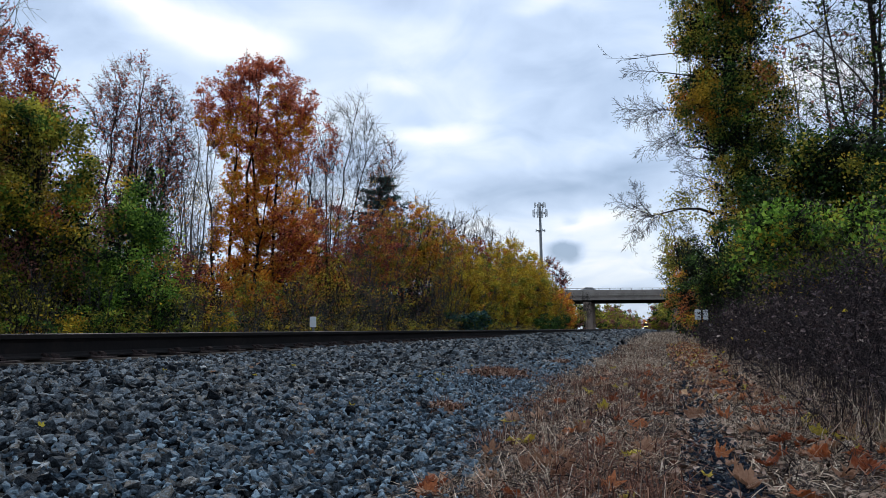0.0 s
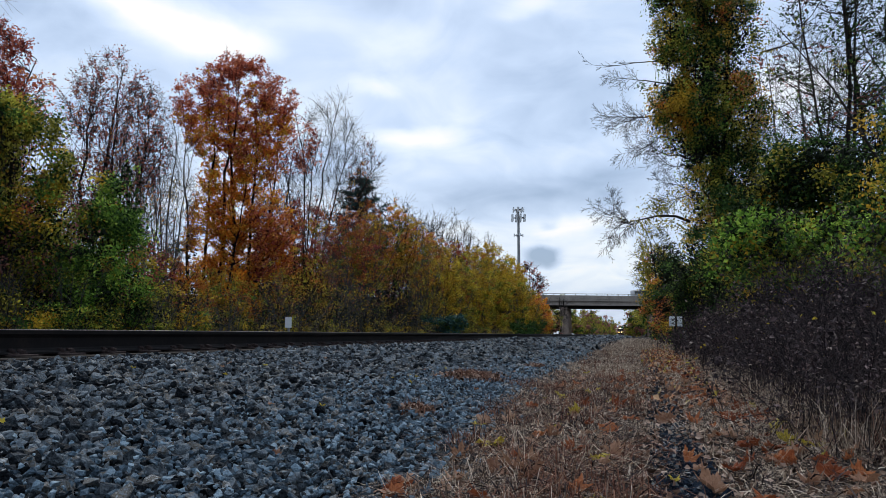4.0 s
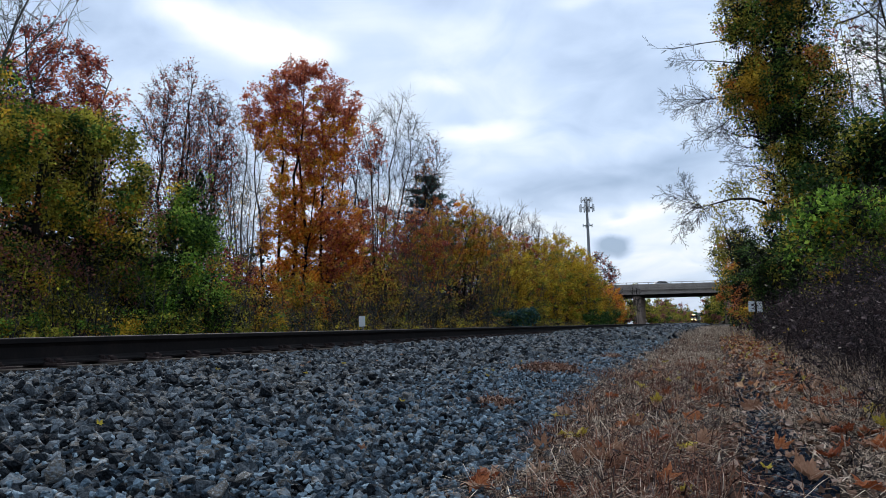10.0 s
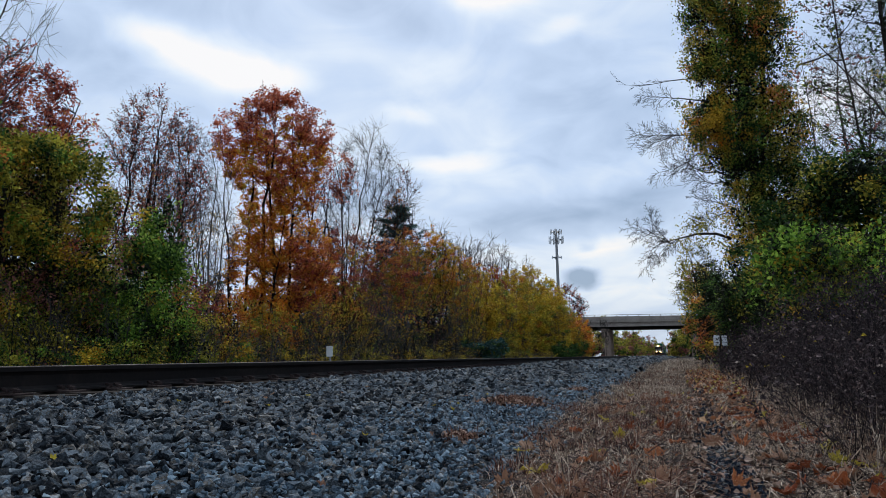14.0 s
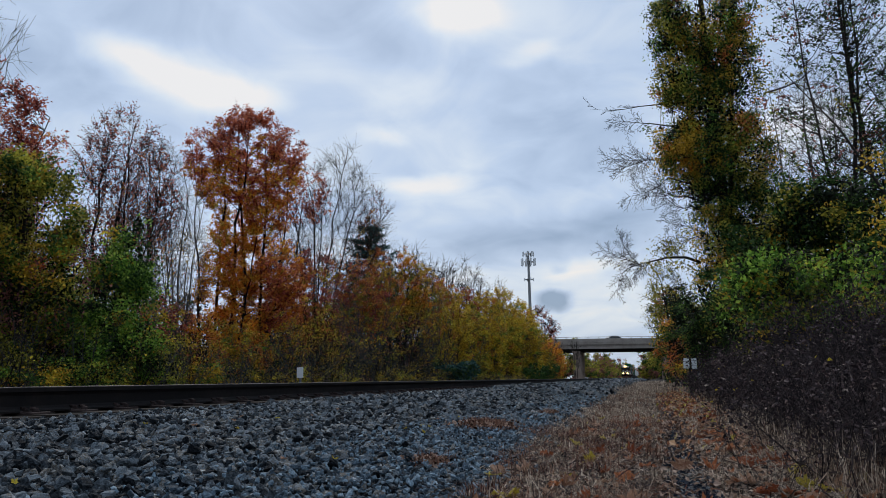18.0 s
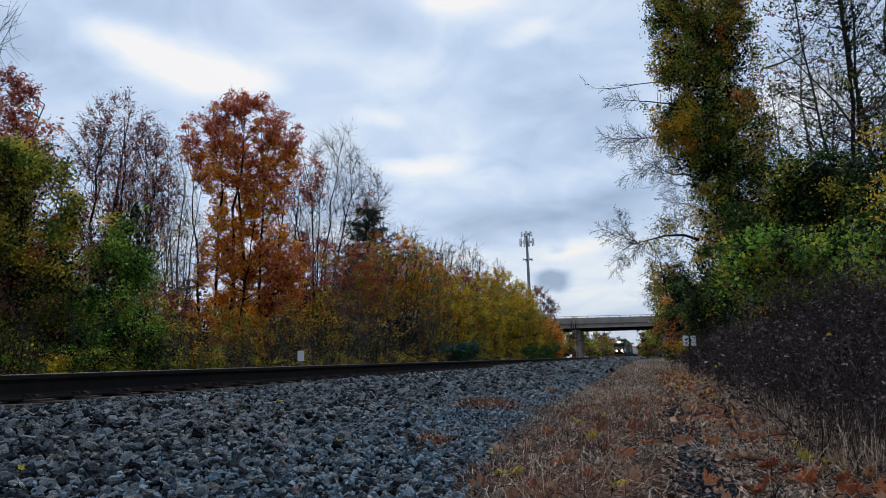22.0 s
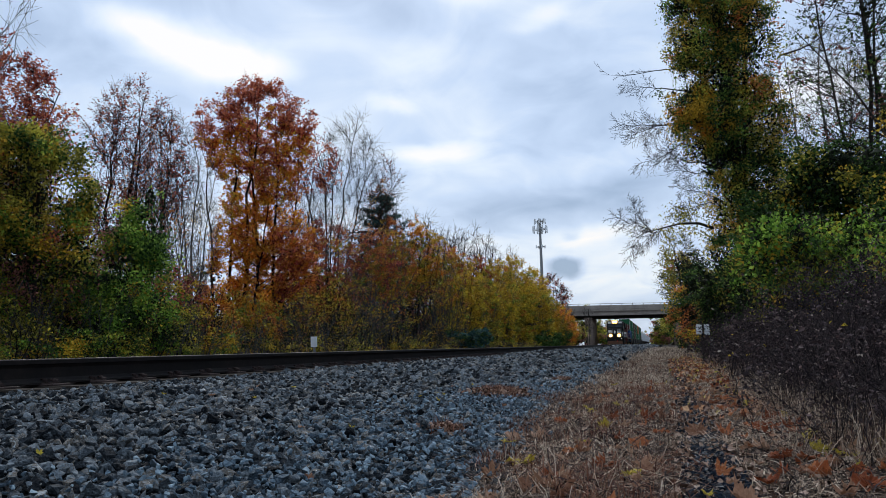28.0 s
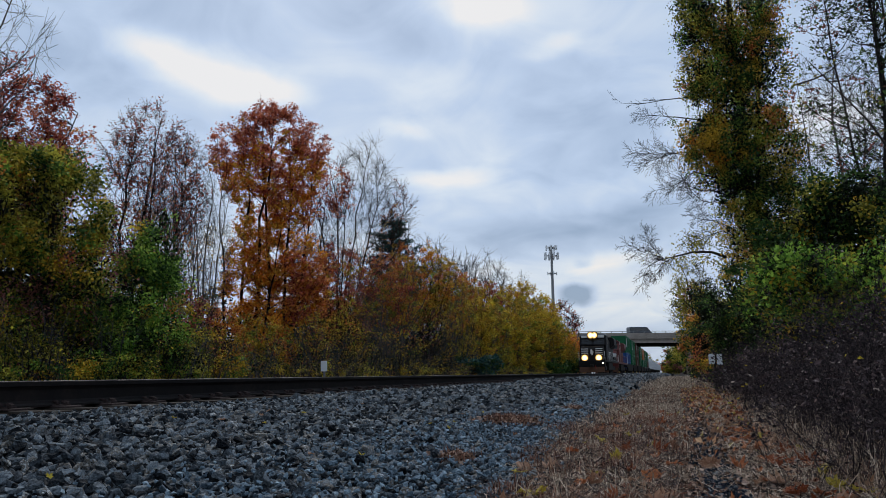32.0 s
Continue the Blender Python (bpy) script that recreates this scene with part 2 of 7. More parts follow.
M["plate"] = material("rusty_tie_plate", [(0.02, 0.015, 0.015), (0.04, 0.028, 0.026), (0.08, 0.06, 0.055)], rough=0.8, scale=14, bump=0.5, obj_random=0.3)
M["tie"] = material("creosoted_timber", [(0.012, 0.010, 0.009), (0.03, 0.024, 0.02), (0.06, 0.05, 0.042)], rough=0.9, scale=6, bump=0.7, bump_scale=40, obj_random=0.3)
M["bark"] = material("bark", [(0.010, 0.009, 0.008), (0.024, 0.020, 0.018), (0.055, 0.048, 0.042)], rough=0.95, scale=3, bump=1.0, bump_scale=25, obj_random=0.25, spec=0.04)
M["greybark"] = material("grey_bark", [(0.05, 0.048, 0.046), (0.09, 0.085, 0.08), (0.14, 0.135, 0.13)], rough=0.95, scale=3, bump=0.8, bump_scale=25, obj_random=0.25)
M["twig"] = material("dead_stems", [(0.008, 0.007, 0.008), (0.024, 0.018, 0.019), (0.10, 0.078, 0.074)], rough=0.9, scale=4, island=0.6)
M["straw"] = material("dry_grass", [(0.015, 0.011, 0.009), (0.145, 0.103, 0.078), (0.38, 0.285, 0.213), (0.86, 0.72, 0.56)], rough=0.8, scale=1.2, island=0.7, translucent=0.2)
M["redweed"] = material("red_brown_weeds", [(0.03, 0.012, 0.009), (0.085, 0.034, 0.023), (0.19, 0.085, 0.055), (0.34, 0.21, 0.14)], rough=0.8, scale=1.2, island=0.6, translucent=0.2)
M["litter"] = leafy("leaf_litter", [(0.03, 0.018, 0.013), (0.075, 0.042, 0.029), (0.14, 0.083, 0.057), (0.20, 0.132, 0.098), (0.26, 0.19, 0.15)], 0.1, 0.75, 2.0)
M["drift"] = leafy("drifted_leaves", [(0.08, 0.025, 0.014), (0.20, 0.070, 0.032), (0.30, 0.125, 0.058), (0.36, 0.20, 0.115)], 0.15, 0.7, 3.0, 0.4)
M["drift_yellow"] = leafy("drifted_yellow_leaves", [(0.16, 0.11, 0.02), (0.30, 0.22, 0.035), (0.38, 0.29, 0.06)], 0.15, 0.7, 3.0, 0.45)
M["fallen_rust"] = material("fallen_leaf_rust", [(0.12, 0.028, 0.014), (0.30, 0.085, 0.032), (0.46, 0.18, 0.075)], rough=0.6, scale=9, obj_random=0.5, translucent=0.15, bump=0.3)
M["fallen_tan"] = material("fallen_leaf_tan", [(0.17, 0.08, 0.05), (0.33, 0.18, 0.11), (0.50, 0.33, 0.23)], rough=0.6, scale=9, obj_random=0.5, translucent=0.15, bump=0.3)
M["fallen_yellow"] = material("fallen_leaf_yellow", [(0.26, 0.19, 0.025), (0.48, 0.38, 0.05), (0.55, 0.44, 0.09)], rough=0.6, scale=9, obj_random=0.5, translucent=0.2, bump=0.3)
M["white_paint"] = material("white_painted_metal", [(0.62, 0.64, 0.64), (0.78, 0.79, 0.79)], rough=0.5, scale=6, bump=0.1)
M["grey_metal"] = material("galvanised_steel", [(0.17, 0.175, 0.18), (0.28, 0.285, 0.29)], rough=0.5, scale=5, metal=0.5)
M["concrete"] = material("weathered_concrete", [(0.19, 0.165, 0.145), (0.29, 0.25, 0.215), (0.36, 0.32, 0.28)], rough=0.9, scale=0.5, bump=0.3, bump_scale=8)
M["pier_concrete"] = material("stained_pier_concrete", [(0.17, 0.125, 0.10), (0.27, 0.205, 0.165), (0.34, 0.27, 0.22)], rough=0.9, scale=0.5, bump=0.3, bump_scale=8)
M["steel_dark"] = material("weathered_girder_steel", [(0.020, 0.018, 0.016), (0.04, 0.035, 0.03)], rough=0.8, scale=1)
M["asphalt"] = material("asphalt", [(0.04, 0.04, 0.042), (0.07, 0.07, 0.072)], rough=0.9, scale=2)
M["loco_black"] = material("sooty_black_paint", [(0.004, 0.004, 0.0045), (0.009, 0.0085, 0.0085), (0.022, 0.019, 0.017)], rough=0.6, scale=1.2, spec=0.12)
M["loco_red"] = material("faded_red_paint", [(0.06, 0.012, 0.010), (0.11, 0.02, 0.016), (0.15, 0.04, 0.03)], rough=0.45, scale=1.2, spec=0.4)
M["stripe_white"] = material("white_stripe_paint", [(0.55, 0.54, 0.52), (0.75, 0.74, 0.72)], rough=0.5, scale=2)
M["truck_dark"] = material("greasy_cast_steel", [(0.012, 0.011, 0.010), (0.03, 0.027, 0.024)], rough=0.7, scale=3)
# the ditch lights' orange cast on the plow is put into this brown
M["plow"] = material("lamplit_brown_plow", [(0.05, 0.025, 0.015), (0.10, 0.05, 0.03)], rough=0.7, scale=2)
M["glass"] = material("dark_glazing", [(0.015, 0.018, 0.02), (0.03, 0.034, 0.036)], rough=0.08, scale=1, spec=0.6)
M["green_box"] = material("green_container_paint", [(0.010, 0.065, 0.03), (0.016, 0.10, 0.045), (0.025, 0.13, 0.06)], rough=0.5, scale=0.6, obj_random=0.3)
M["blue_box"] = material("blue_container_paint", [(0.02, 0.05, 0.15), (0.03, 0.09, 0.25)], rough=0.5, scale=0.6)
M["brown_box"] = material("brown_container_paint", [(0.06, 0.03, 0.022), (0.11, 0.055, 0.04)], rough=0.5, scale=0.6)
M["orange_box"] = material("orange_container_paint", [(0.28, 0.09, 0.03), (0.38, 0.14, 0.05)], rough=0.5, scale=0.6)
M["white_box"] = material("white_container_paint", [(0.55, 0.56, 0.57), (0.70, 0.71, 0.72)], rough=0.5, scale=0.6)
M["car_silver"] = material("silver_car_paint", [(0.35, 0.36, 0.38), (0.42, 0.43, 0.45)], rough=0.3, scale=1, metal=0.4)
M["car_dark"] = material("dark_blue_car_paint", [(0.02, 0.03, 0.045), (0.03, 0.045, 0.065)], rough=0.3, scale=1, spec=0.4)
M["tyre"] = material("tyre_rubber", [(0.012, 0.012, 0.012), (0.025, 0.025, 0.025)], rough=0.9, scale=5)
M["lamp"] = glow("headlight_glow", (1.0, 0.66, 0.24), 14.0)
M["ditch"] = glow("ditch_light_glow", (1.0, 0.64, 0.22), 12.0)
# glow of the oversized bowls, put in as the lamps' glare
M["lamp_glare"] = glare_bowl("headlight_bowl", (1.0, 0.60, 0.20), 9.0)
M["marker"] = glow("marker_light_glow", (1.0, 0.85, 0.6), 6.0)
M["red_lens"] = material("red_lens", [(0.30, 0.02, 0.02), (0.45, 0.03, 0.03)], rough=0.2, scale=2)
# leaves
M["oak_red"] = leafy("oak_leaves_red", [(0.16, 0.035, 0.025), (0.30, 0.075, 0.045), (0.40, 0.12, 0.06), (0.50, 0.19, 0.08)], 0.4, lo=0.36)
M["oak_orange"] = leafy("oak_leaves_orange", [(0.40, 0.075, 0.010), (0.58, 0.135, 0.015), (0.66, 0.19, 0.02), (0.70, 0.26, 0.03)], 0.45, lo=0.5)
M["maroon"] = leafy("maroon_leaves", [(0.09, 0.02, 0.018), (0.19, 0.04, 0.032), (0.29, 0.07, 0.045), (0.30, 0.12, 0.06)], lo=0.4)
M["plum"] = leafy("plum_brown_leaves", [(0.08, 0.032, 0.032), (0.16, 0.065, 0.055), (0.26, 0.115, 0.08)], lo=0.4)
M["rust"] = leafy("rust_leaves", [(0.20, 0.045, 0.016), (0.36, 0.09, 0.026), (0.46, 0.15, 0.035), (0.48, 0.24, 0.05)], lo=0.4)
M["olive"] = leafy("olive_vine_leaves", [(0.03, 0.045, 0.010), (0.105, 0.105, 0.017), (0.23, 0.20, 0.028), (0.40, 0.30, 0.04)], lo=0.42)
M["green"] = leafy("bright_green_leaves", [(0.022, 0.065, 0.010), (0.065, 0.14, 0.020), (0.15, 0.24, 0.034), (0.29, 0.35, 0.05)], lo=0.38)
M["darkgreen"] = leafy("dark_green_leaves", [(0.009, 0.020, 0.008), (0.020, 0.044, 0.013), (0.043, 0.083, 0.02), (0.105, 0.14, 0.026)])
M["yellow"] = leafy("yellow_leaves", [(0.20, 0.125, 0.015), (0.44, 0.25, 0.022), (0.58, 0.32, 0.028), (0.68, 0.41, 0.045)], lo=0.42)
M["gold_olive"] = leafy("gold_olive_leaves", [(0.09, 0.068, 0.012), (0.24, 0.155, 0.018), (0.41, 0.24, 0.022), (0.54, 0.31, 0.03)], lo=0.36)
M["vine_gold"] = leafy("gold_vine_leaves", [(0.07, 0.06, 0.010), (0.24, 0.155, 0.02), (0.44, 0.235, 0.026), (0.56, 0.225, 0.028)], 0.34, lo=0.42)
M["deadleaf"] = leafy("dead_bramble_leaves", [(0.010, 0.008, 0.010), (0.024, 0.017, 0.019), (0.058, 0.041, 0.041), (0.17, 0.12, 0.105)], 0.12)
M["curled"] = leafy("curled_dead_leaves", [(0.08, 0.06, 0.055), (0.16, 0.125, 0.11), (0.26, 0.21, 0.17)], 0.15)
# near-black leaf colour that stands in for shade within the foliage
M["shade"] = leafy("shade_coloured_leaves", [(0.004, 0.006, 0.004), (0.009, 0.013, 0.007), (0.018, 0.024, 0.012)], 0.1)
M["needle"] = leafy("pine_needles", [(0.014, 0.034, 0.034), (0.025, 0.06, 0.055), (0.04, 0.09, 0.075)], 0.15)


# ---- mesh tools ----
def link_mesh(name, mesh, mat, parent=None, label=""):
    mesh.materials.append(mat)
    ob = new(name, mesh)
    if parent is not None:
        ob.parent = parent
    if label:
        ob["label"] = label
    return ob


def part(name, bm, mat, parent=None, label="", smooth=False):
    mesh = bpy.data.meshes.new(name)
    bmesh.ops.recalc_face_normals(bm, faces=bm.faces)
    bm.to_mesh(mesh)
    bm.free()
    if smooth:
        for p in mesh.polygons:
            p.use_smooth = True
    return link_mesh(name, mesh, mat, parent, label)


def raw_mesh(name, verts, faces, flat=True):
    """A mesh from an array of places and an array of faces of one size."""
    verts, faces = np.asarray(verts, np.float32), np.asarray(faces, np.int32)
    k = faces.shape[1]
    mesh = bpy.data.meshes.new(name)
    mesh.vertices.add(len(verts))
    mesh.vertices.foreach_set("co", verts.ravel())
    mesh.loops.add(faces.size)
    mesh.loops.foreach_set("vertex_index", faces.ravel())
    mesh.polygons.add(len(faces))
    mesh.polygons.foreach_set("loop_start", np.arange(0, faces.size, k, dtype=np.int32))
    mesh.update(calc_edges=True)
    if flat:
        mesh.shade_flat()
    return mesh


def thing(name, place, label, category, group="", kind="", turn=0.0):
    ob = new(name)
    ob.empty_display_size = 0.2
    ob.matrix_world = pose(*place, rz=turn)
    return tagged(ob, label, category, group, kind)


def box(bm, x0, x1, y0, y1, z0, z1, bevel=0.0):
    got = bmesh.ops.create_cube(bm, size=1.0, matrix=Matrix.Translation(((x0 + x1) / 2, (y0 + y1) / 2, (z0 + z1) / 2)) @ Matrix.Diagonal((x1 - x0, y1 - y0, z1 - z0, 1)))
    if bevel:
        edges = {e for v in got["verts"] for e in v.link_edges}
        bmesh.ops.bevel(bm, geom=list(edges), offset=bevel, segments=2, affect="EDGES", profile=0.6)
    return bm


def boxed(*args, **kw):
    return box(bmesh.new(), *args, **kw)


def cyl(bm, p0, p1, r0, r1=None, n=12):
    p0, p1 = Vector(p0), Vector(p1)
    d = p1 - p0
    m = Matrix.Translation((p0 + p1) / 2) @ d.to_track_quat("Z", "Y").to_matrix().to_4x4()
    bmesh.ops.create_cone(bm, cap_ends=True, segments=n, radius1=r0, radius2=r0 if r1 is None else r1, depth=d.length, matrix=m)
    return bm


def prism(outline, y0, y1):
    """An outline in x and z, drawn out along y."""
    bm = bmesh.new()
    a = [bm.verts.new((x, y0, z)) for x, z in outline]
    b = [bm.verts.new((x, y1, z)) for x, z in outline]
    bm.faces.new(a)
    bm.faces.new(b[::-1])
    for i in range(len(a)):
        j = (i + 1) % len(a)
        bm.faces.new((a[i], b[i], b[j], a[j]))
    return bm


def side_prism(outline, x0, x1):
    """An outline in y and z, drawn out along x."""
    bm = bmesh.new()
    a = [bm.verts.new((x0, y, z)) for y, z in outline]
    b = [bm.verts.new((x1, y, z)) for y, z in outline]
    bm.faces.new(a)
    bm.faces.new(b[::-1])
    for i in range(len(a)):
        j = (i + 1) % len(a)
        bm.faces.new((a[i], b[i], b[j], a[j]))
    return bm


def frames_of(d):
    d = d / np.maximum(np.linalg.norm(d, axis=1, keepdims=True), 1e-9)
    ref = np.where(np.abs(d[:, 2:3]) > 0.9, [[1.0, 0, 0]], [[0, 0, 1.0]])
    u = np.cross(d, ref)
    u /= np.maximum(np.linalg.norm(u, axis=1, keepdims=True), 1e-9)
    return u, np.cross(d, u)


def tube_mesh(name, segs, sides):
    """Tapered tubes from rows of x0 y0 z0 x1 y1 z1 r0 r1."""
    s = np.asarray(segs, float)
    p0, p1, r0, r1 = s[:, 0:3], s[:, 3:6], s[:, 6], s[:, 7]
    u, v = frames_of(p1 - p0)
    a = np.arange(sides) * 2 * np.pi / sides
    ring = u[:, None, :] * np.cos(a)[None, :, None] + v[:, None, :] * np.sin(a)[None, :, None]
    verts = np.concatenate([p0[:, None] + ring * r0[:, None, None], p1[:, None] + ring * r1[:, None, None]], 1)
    i = np.arange(sides)
    j = (i + 1) % sides
    quad = np.stack([i, j, j + sides, i + sides], 1)
    faces = (quad[None] + (np.arange(len(s)) * 2 * sides)[:, None, None]).reshape(-1, 4)
    return raw_mesh(name, verts.reshape(-1, 3), faces, False)


def limb_mesh(name, segs, sides):
    """One unbroken tapered limb through a chain of pieces."""
    s = np.asarray(segs, float)
    pts = np.concatenate([s[:, 0:3], s[-1:, 3:6]])
    rad = np.concatenate([s[:, 6], s[-1:, 7]])
    d = np.concatenate([s[:1, 3:6] - s[:1, 0:3], s[1:, 3:6] - s[:-1, 0:3], s[-1:, 3:6] - s[-1:, 0:3]])
    u, v = frames_of(d + np.array([1e-4, 0, 0]))
    for i in range(1, len(u)):
        k = u[i - 1] - d[i] * d[i].dot(u[i - 1]) / d[i].dot(d[i])
        u[i] = k / np.linalg.norm(k)
        v[i] = np.cross(d[i] / np.linalg.norm(d[i]), u[i])
    a = np.arange(sides) * 2 * np.pi / sides
    verts = pts[:, None] + (u[:, None] * np.cos(a)[None, :, None] + v[:, None] * np.sin(a)[None, :, None]) * rad[:, None, None]
    i = np.arange(sides)
    j = (i + 1) % sides
    quad = np.stack([i, j, j + sides, i + sides], 1)
    faces = (quad[None] + (np.arange(len(s)) * sides)[:, None, None]).reshape(-1, 4)
    return raw_mesh(name, verts.reshape(-1, 3), faces, False)


def leaf_mesh(name, rng, centres, size, up=0.35, droop=0.0, slim=0.55, folded=False, tilt=0.7):
    """One folded, pointed leaf at each place."""
    c = np.asarray(centres, float)
    n = len(c)
    d = rng.normal(size=(n, 3))
    d[:, 2] = d[:, 2] * tilt - droop
    d /= np.linalg.norm(d, axis=1, keepdims=True)
    w = rng.normal(size=(n, 3))
    w[:, 2] *= 1 - up
    w -= d * (w * d).sum(1, keepdims=True)
    w /= np.maximum(np.linalg.norm(w, axis=1, keepdims=True), 1e-9)
    nrm = np.cross(d, w)
    s = (size * rng.uniform(0.65, 1.3, n))[:, None]
    a, b = c - d * s * 0.5, c + d * s * 0.5
    mid = c - d * s * 0.06
    fold = nrm * s * rng.uniform(0.05, 0.22, n)[:, None]
    l, r = mid + w * s * slim * 0.5 + fold, mid - w * s * slim * 0.5 + fold
    if not folded:
        verts = np.stack([a + w * s * slim * 0.3, b, l * 0.5 + r * 0.5 - w * s * slim * 0.75], 1).reshape(-1, 3)
        return raw_mesh(name, verts, np.arange(3 * n).reshape(n, 3))
    verts = np.stack([a, r, b, l], 1).reshape(-1, 3)
    faces = np.arange(4 * n).reshape(n, 4)
    return raw_mesh(name, verts, faces)


def grow(rng, segs, tips, p, d, length, r, level, opts):
    """A limb of a few bent pieces, with side limbs on its way."""
    k = opts["pieces"][level]
    step = length / k
    last = len(opts["pieces"]) - 1
    r_end = r * (0.35 if level else 0.10)
    for i in range(k):
        a, b = i / k, (i + 1) / k
        d = d + rng.normal(size=3) * opts["wob"][level]
        d[2] += opts["rise"][level]
        d /= np.linalg.norm(d)
        q = p + d * step
        segs[level].append((*p, *q, r + (r_end - r) * a, r + (r_end - r) * b))
        if level == last or (level == last - 1 and i >= k - 1):
            tips.append((*p, *q))
        if level < last:
            want = opts["kids"][level] / k
            if a < opts["bare"][level] - 1e-6:
                want = 0
            for _ in range(int(want) + (rng.random() < want % 1)):
                side = rng.normal(size=3)
                side -= d * side.dot(d)
                side /= np.linalg.norm(side) + 1e-9
                t = rng.random()
                nd = d * math.cos(opts["angle"][level]) + side * math.sin(opts["angle"][level])
                taper = 1.0 - 0.62 * (a + t / k)
                grow(rng, segs, tips, p + (q - p) * t, nd, length * opts["ratio"][level] * rng.uniform(0.65, 1.15) * max(0.35, taper),
                     max(opts["thin"], (r + (r_end - r) * a) * 0.45), level + 1, opts)
        p = q


def clump_points(rng, count, blobs, shell=0.55):
    """Places in the outer part of some rounded masses: x y z rx ry rz weight."""
    b = np.asarray(blobs, float)
    w = b[:, 6] * b[:, 3] * b[:, 5]
    i = rng.choice(len(b), count, p=w / w.sum())
    d = rng.normal(size=(count, 3))
    d /= np.linalg.norm(d, axis=1, keepdims=True)
    r = shell + (1.12 - shell) * rng.random(count) ** 0.8
    return b[i, 0:3] + d * b[i, 3:6] * r[:, None]


def shrub(name, label, place, size, seed, leaves, stems=14, bark="bark", category="shrub", group="", lean=(0, 0), twigs=5, thick=1.0):
    """A bush of many stems with leaf clumps. size: width x, width y, height."""
    rng = np.random.default_rng(seed)
    root = thing(name, place, label, category, group)
    sx, sy, h = size
    segs, tips = [], []
    for _ in range(stems):
        p = np.array([rng.uniform(-0.3, 0.3) * sx, rng.uniform(-0.3, 0.3) * sy, -0.1])
        d = np.array([p[0] / sx * 0.9 + rng.normal() * 0.18 + lean[0], p[1] / sy * 0.9 + rng.normal() * 0.18 + lean[1], 1.0])
        d /= np.linalg.norm(d)
        ln = h * rng.uniform(0.65, 1.05)
        r = (0.005 + 0.003 * h) * thick
        k = 5
        for j in range(k):
            d = d + rng.normal(size=3) * 0.12
            d /= np.linalg.norm(d)
            q = p + d * ln / k
            segs.append((*p, *q, r * (1 - 0.16 * j), r * (1 - 0.16 * (j + 1))))
            if j > 0:
                for _ in range(twigs):
                    e = d + rng.normal(size=3) * 0.55
                    e /= np.linalg.norm(e)
                    s = p + (q - p) * rng.random()
                    e1 = s + e * ln * rng.uniform(0.07, 0.2)
                    segs.append((*s, *e1, r * 0.4, r * 0.15))
                    tips.append(e1)
            p = q
    link_mesh("stem_tangle", tube_mesh("stem_tangle", segs, 3), M[bark], root)["kind"] = "stuff"
    tips = np.array(tips)
    for mat, count, leaf, z0, z1, jit in leaves:
        ok = tips[(tips[:, 2] >= z0 * h) & (tips[:, 2] <= z1 * h * 1.1)]
        if len(ok) < 2:
            ok = tips
        pick = rng.choice(len(ok), max(2, min(len(ok), count // 34)), replace=False)
        c = ok[rng.choice(pick, count)] + rng.normal(size=(count, 3)) * jit * (0.8, 0.8, 0.55)
        c[:, 2] = np.abs(c[:, 2]) + 0.02
        link_mesh("foliage", leaf_mesh("foliage", rng, c, leaf), M[mat], root)["kind"] = "stuff"
    return root


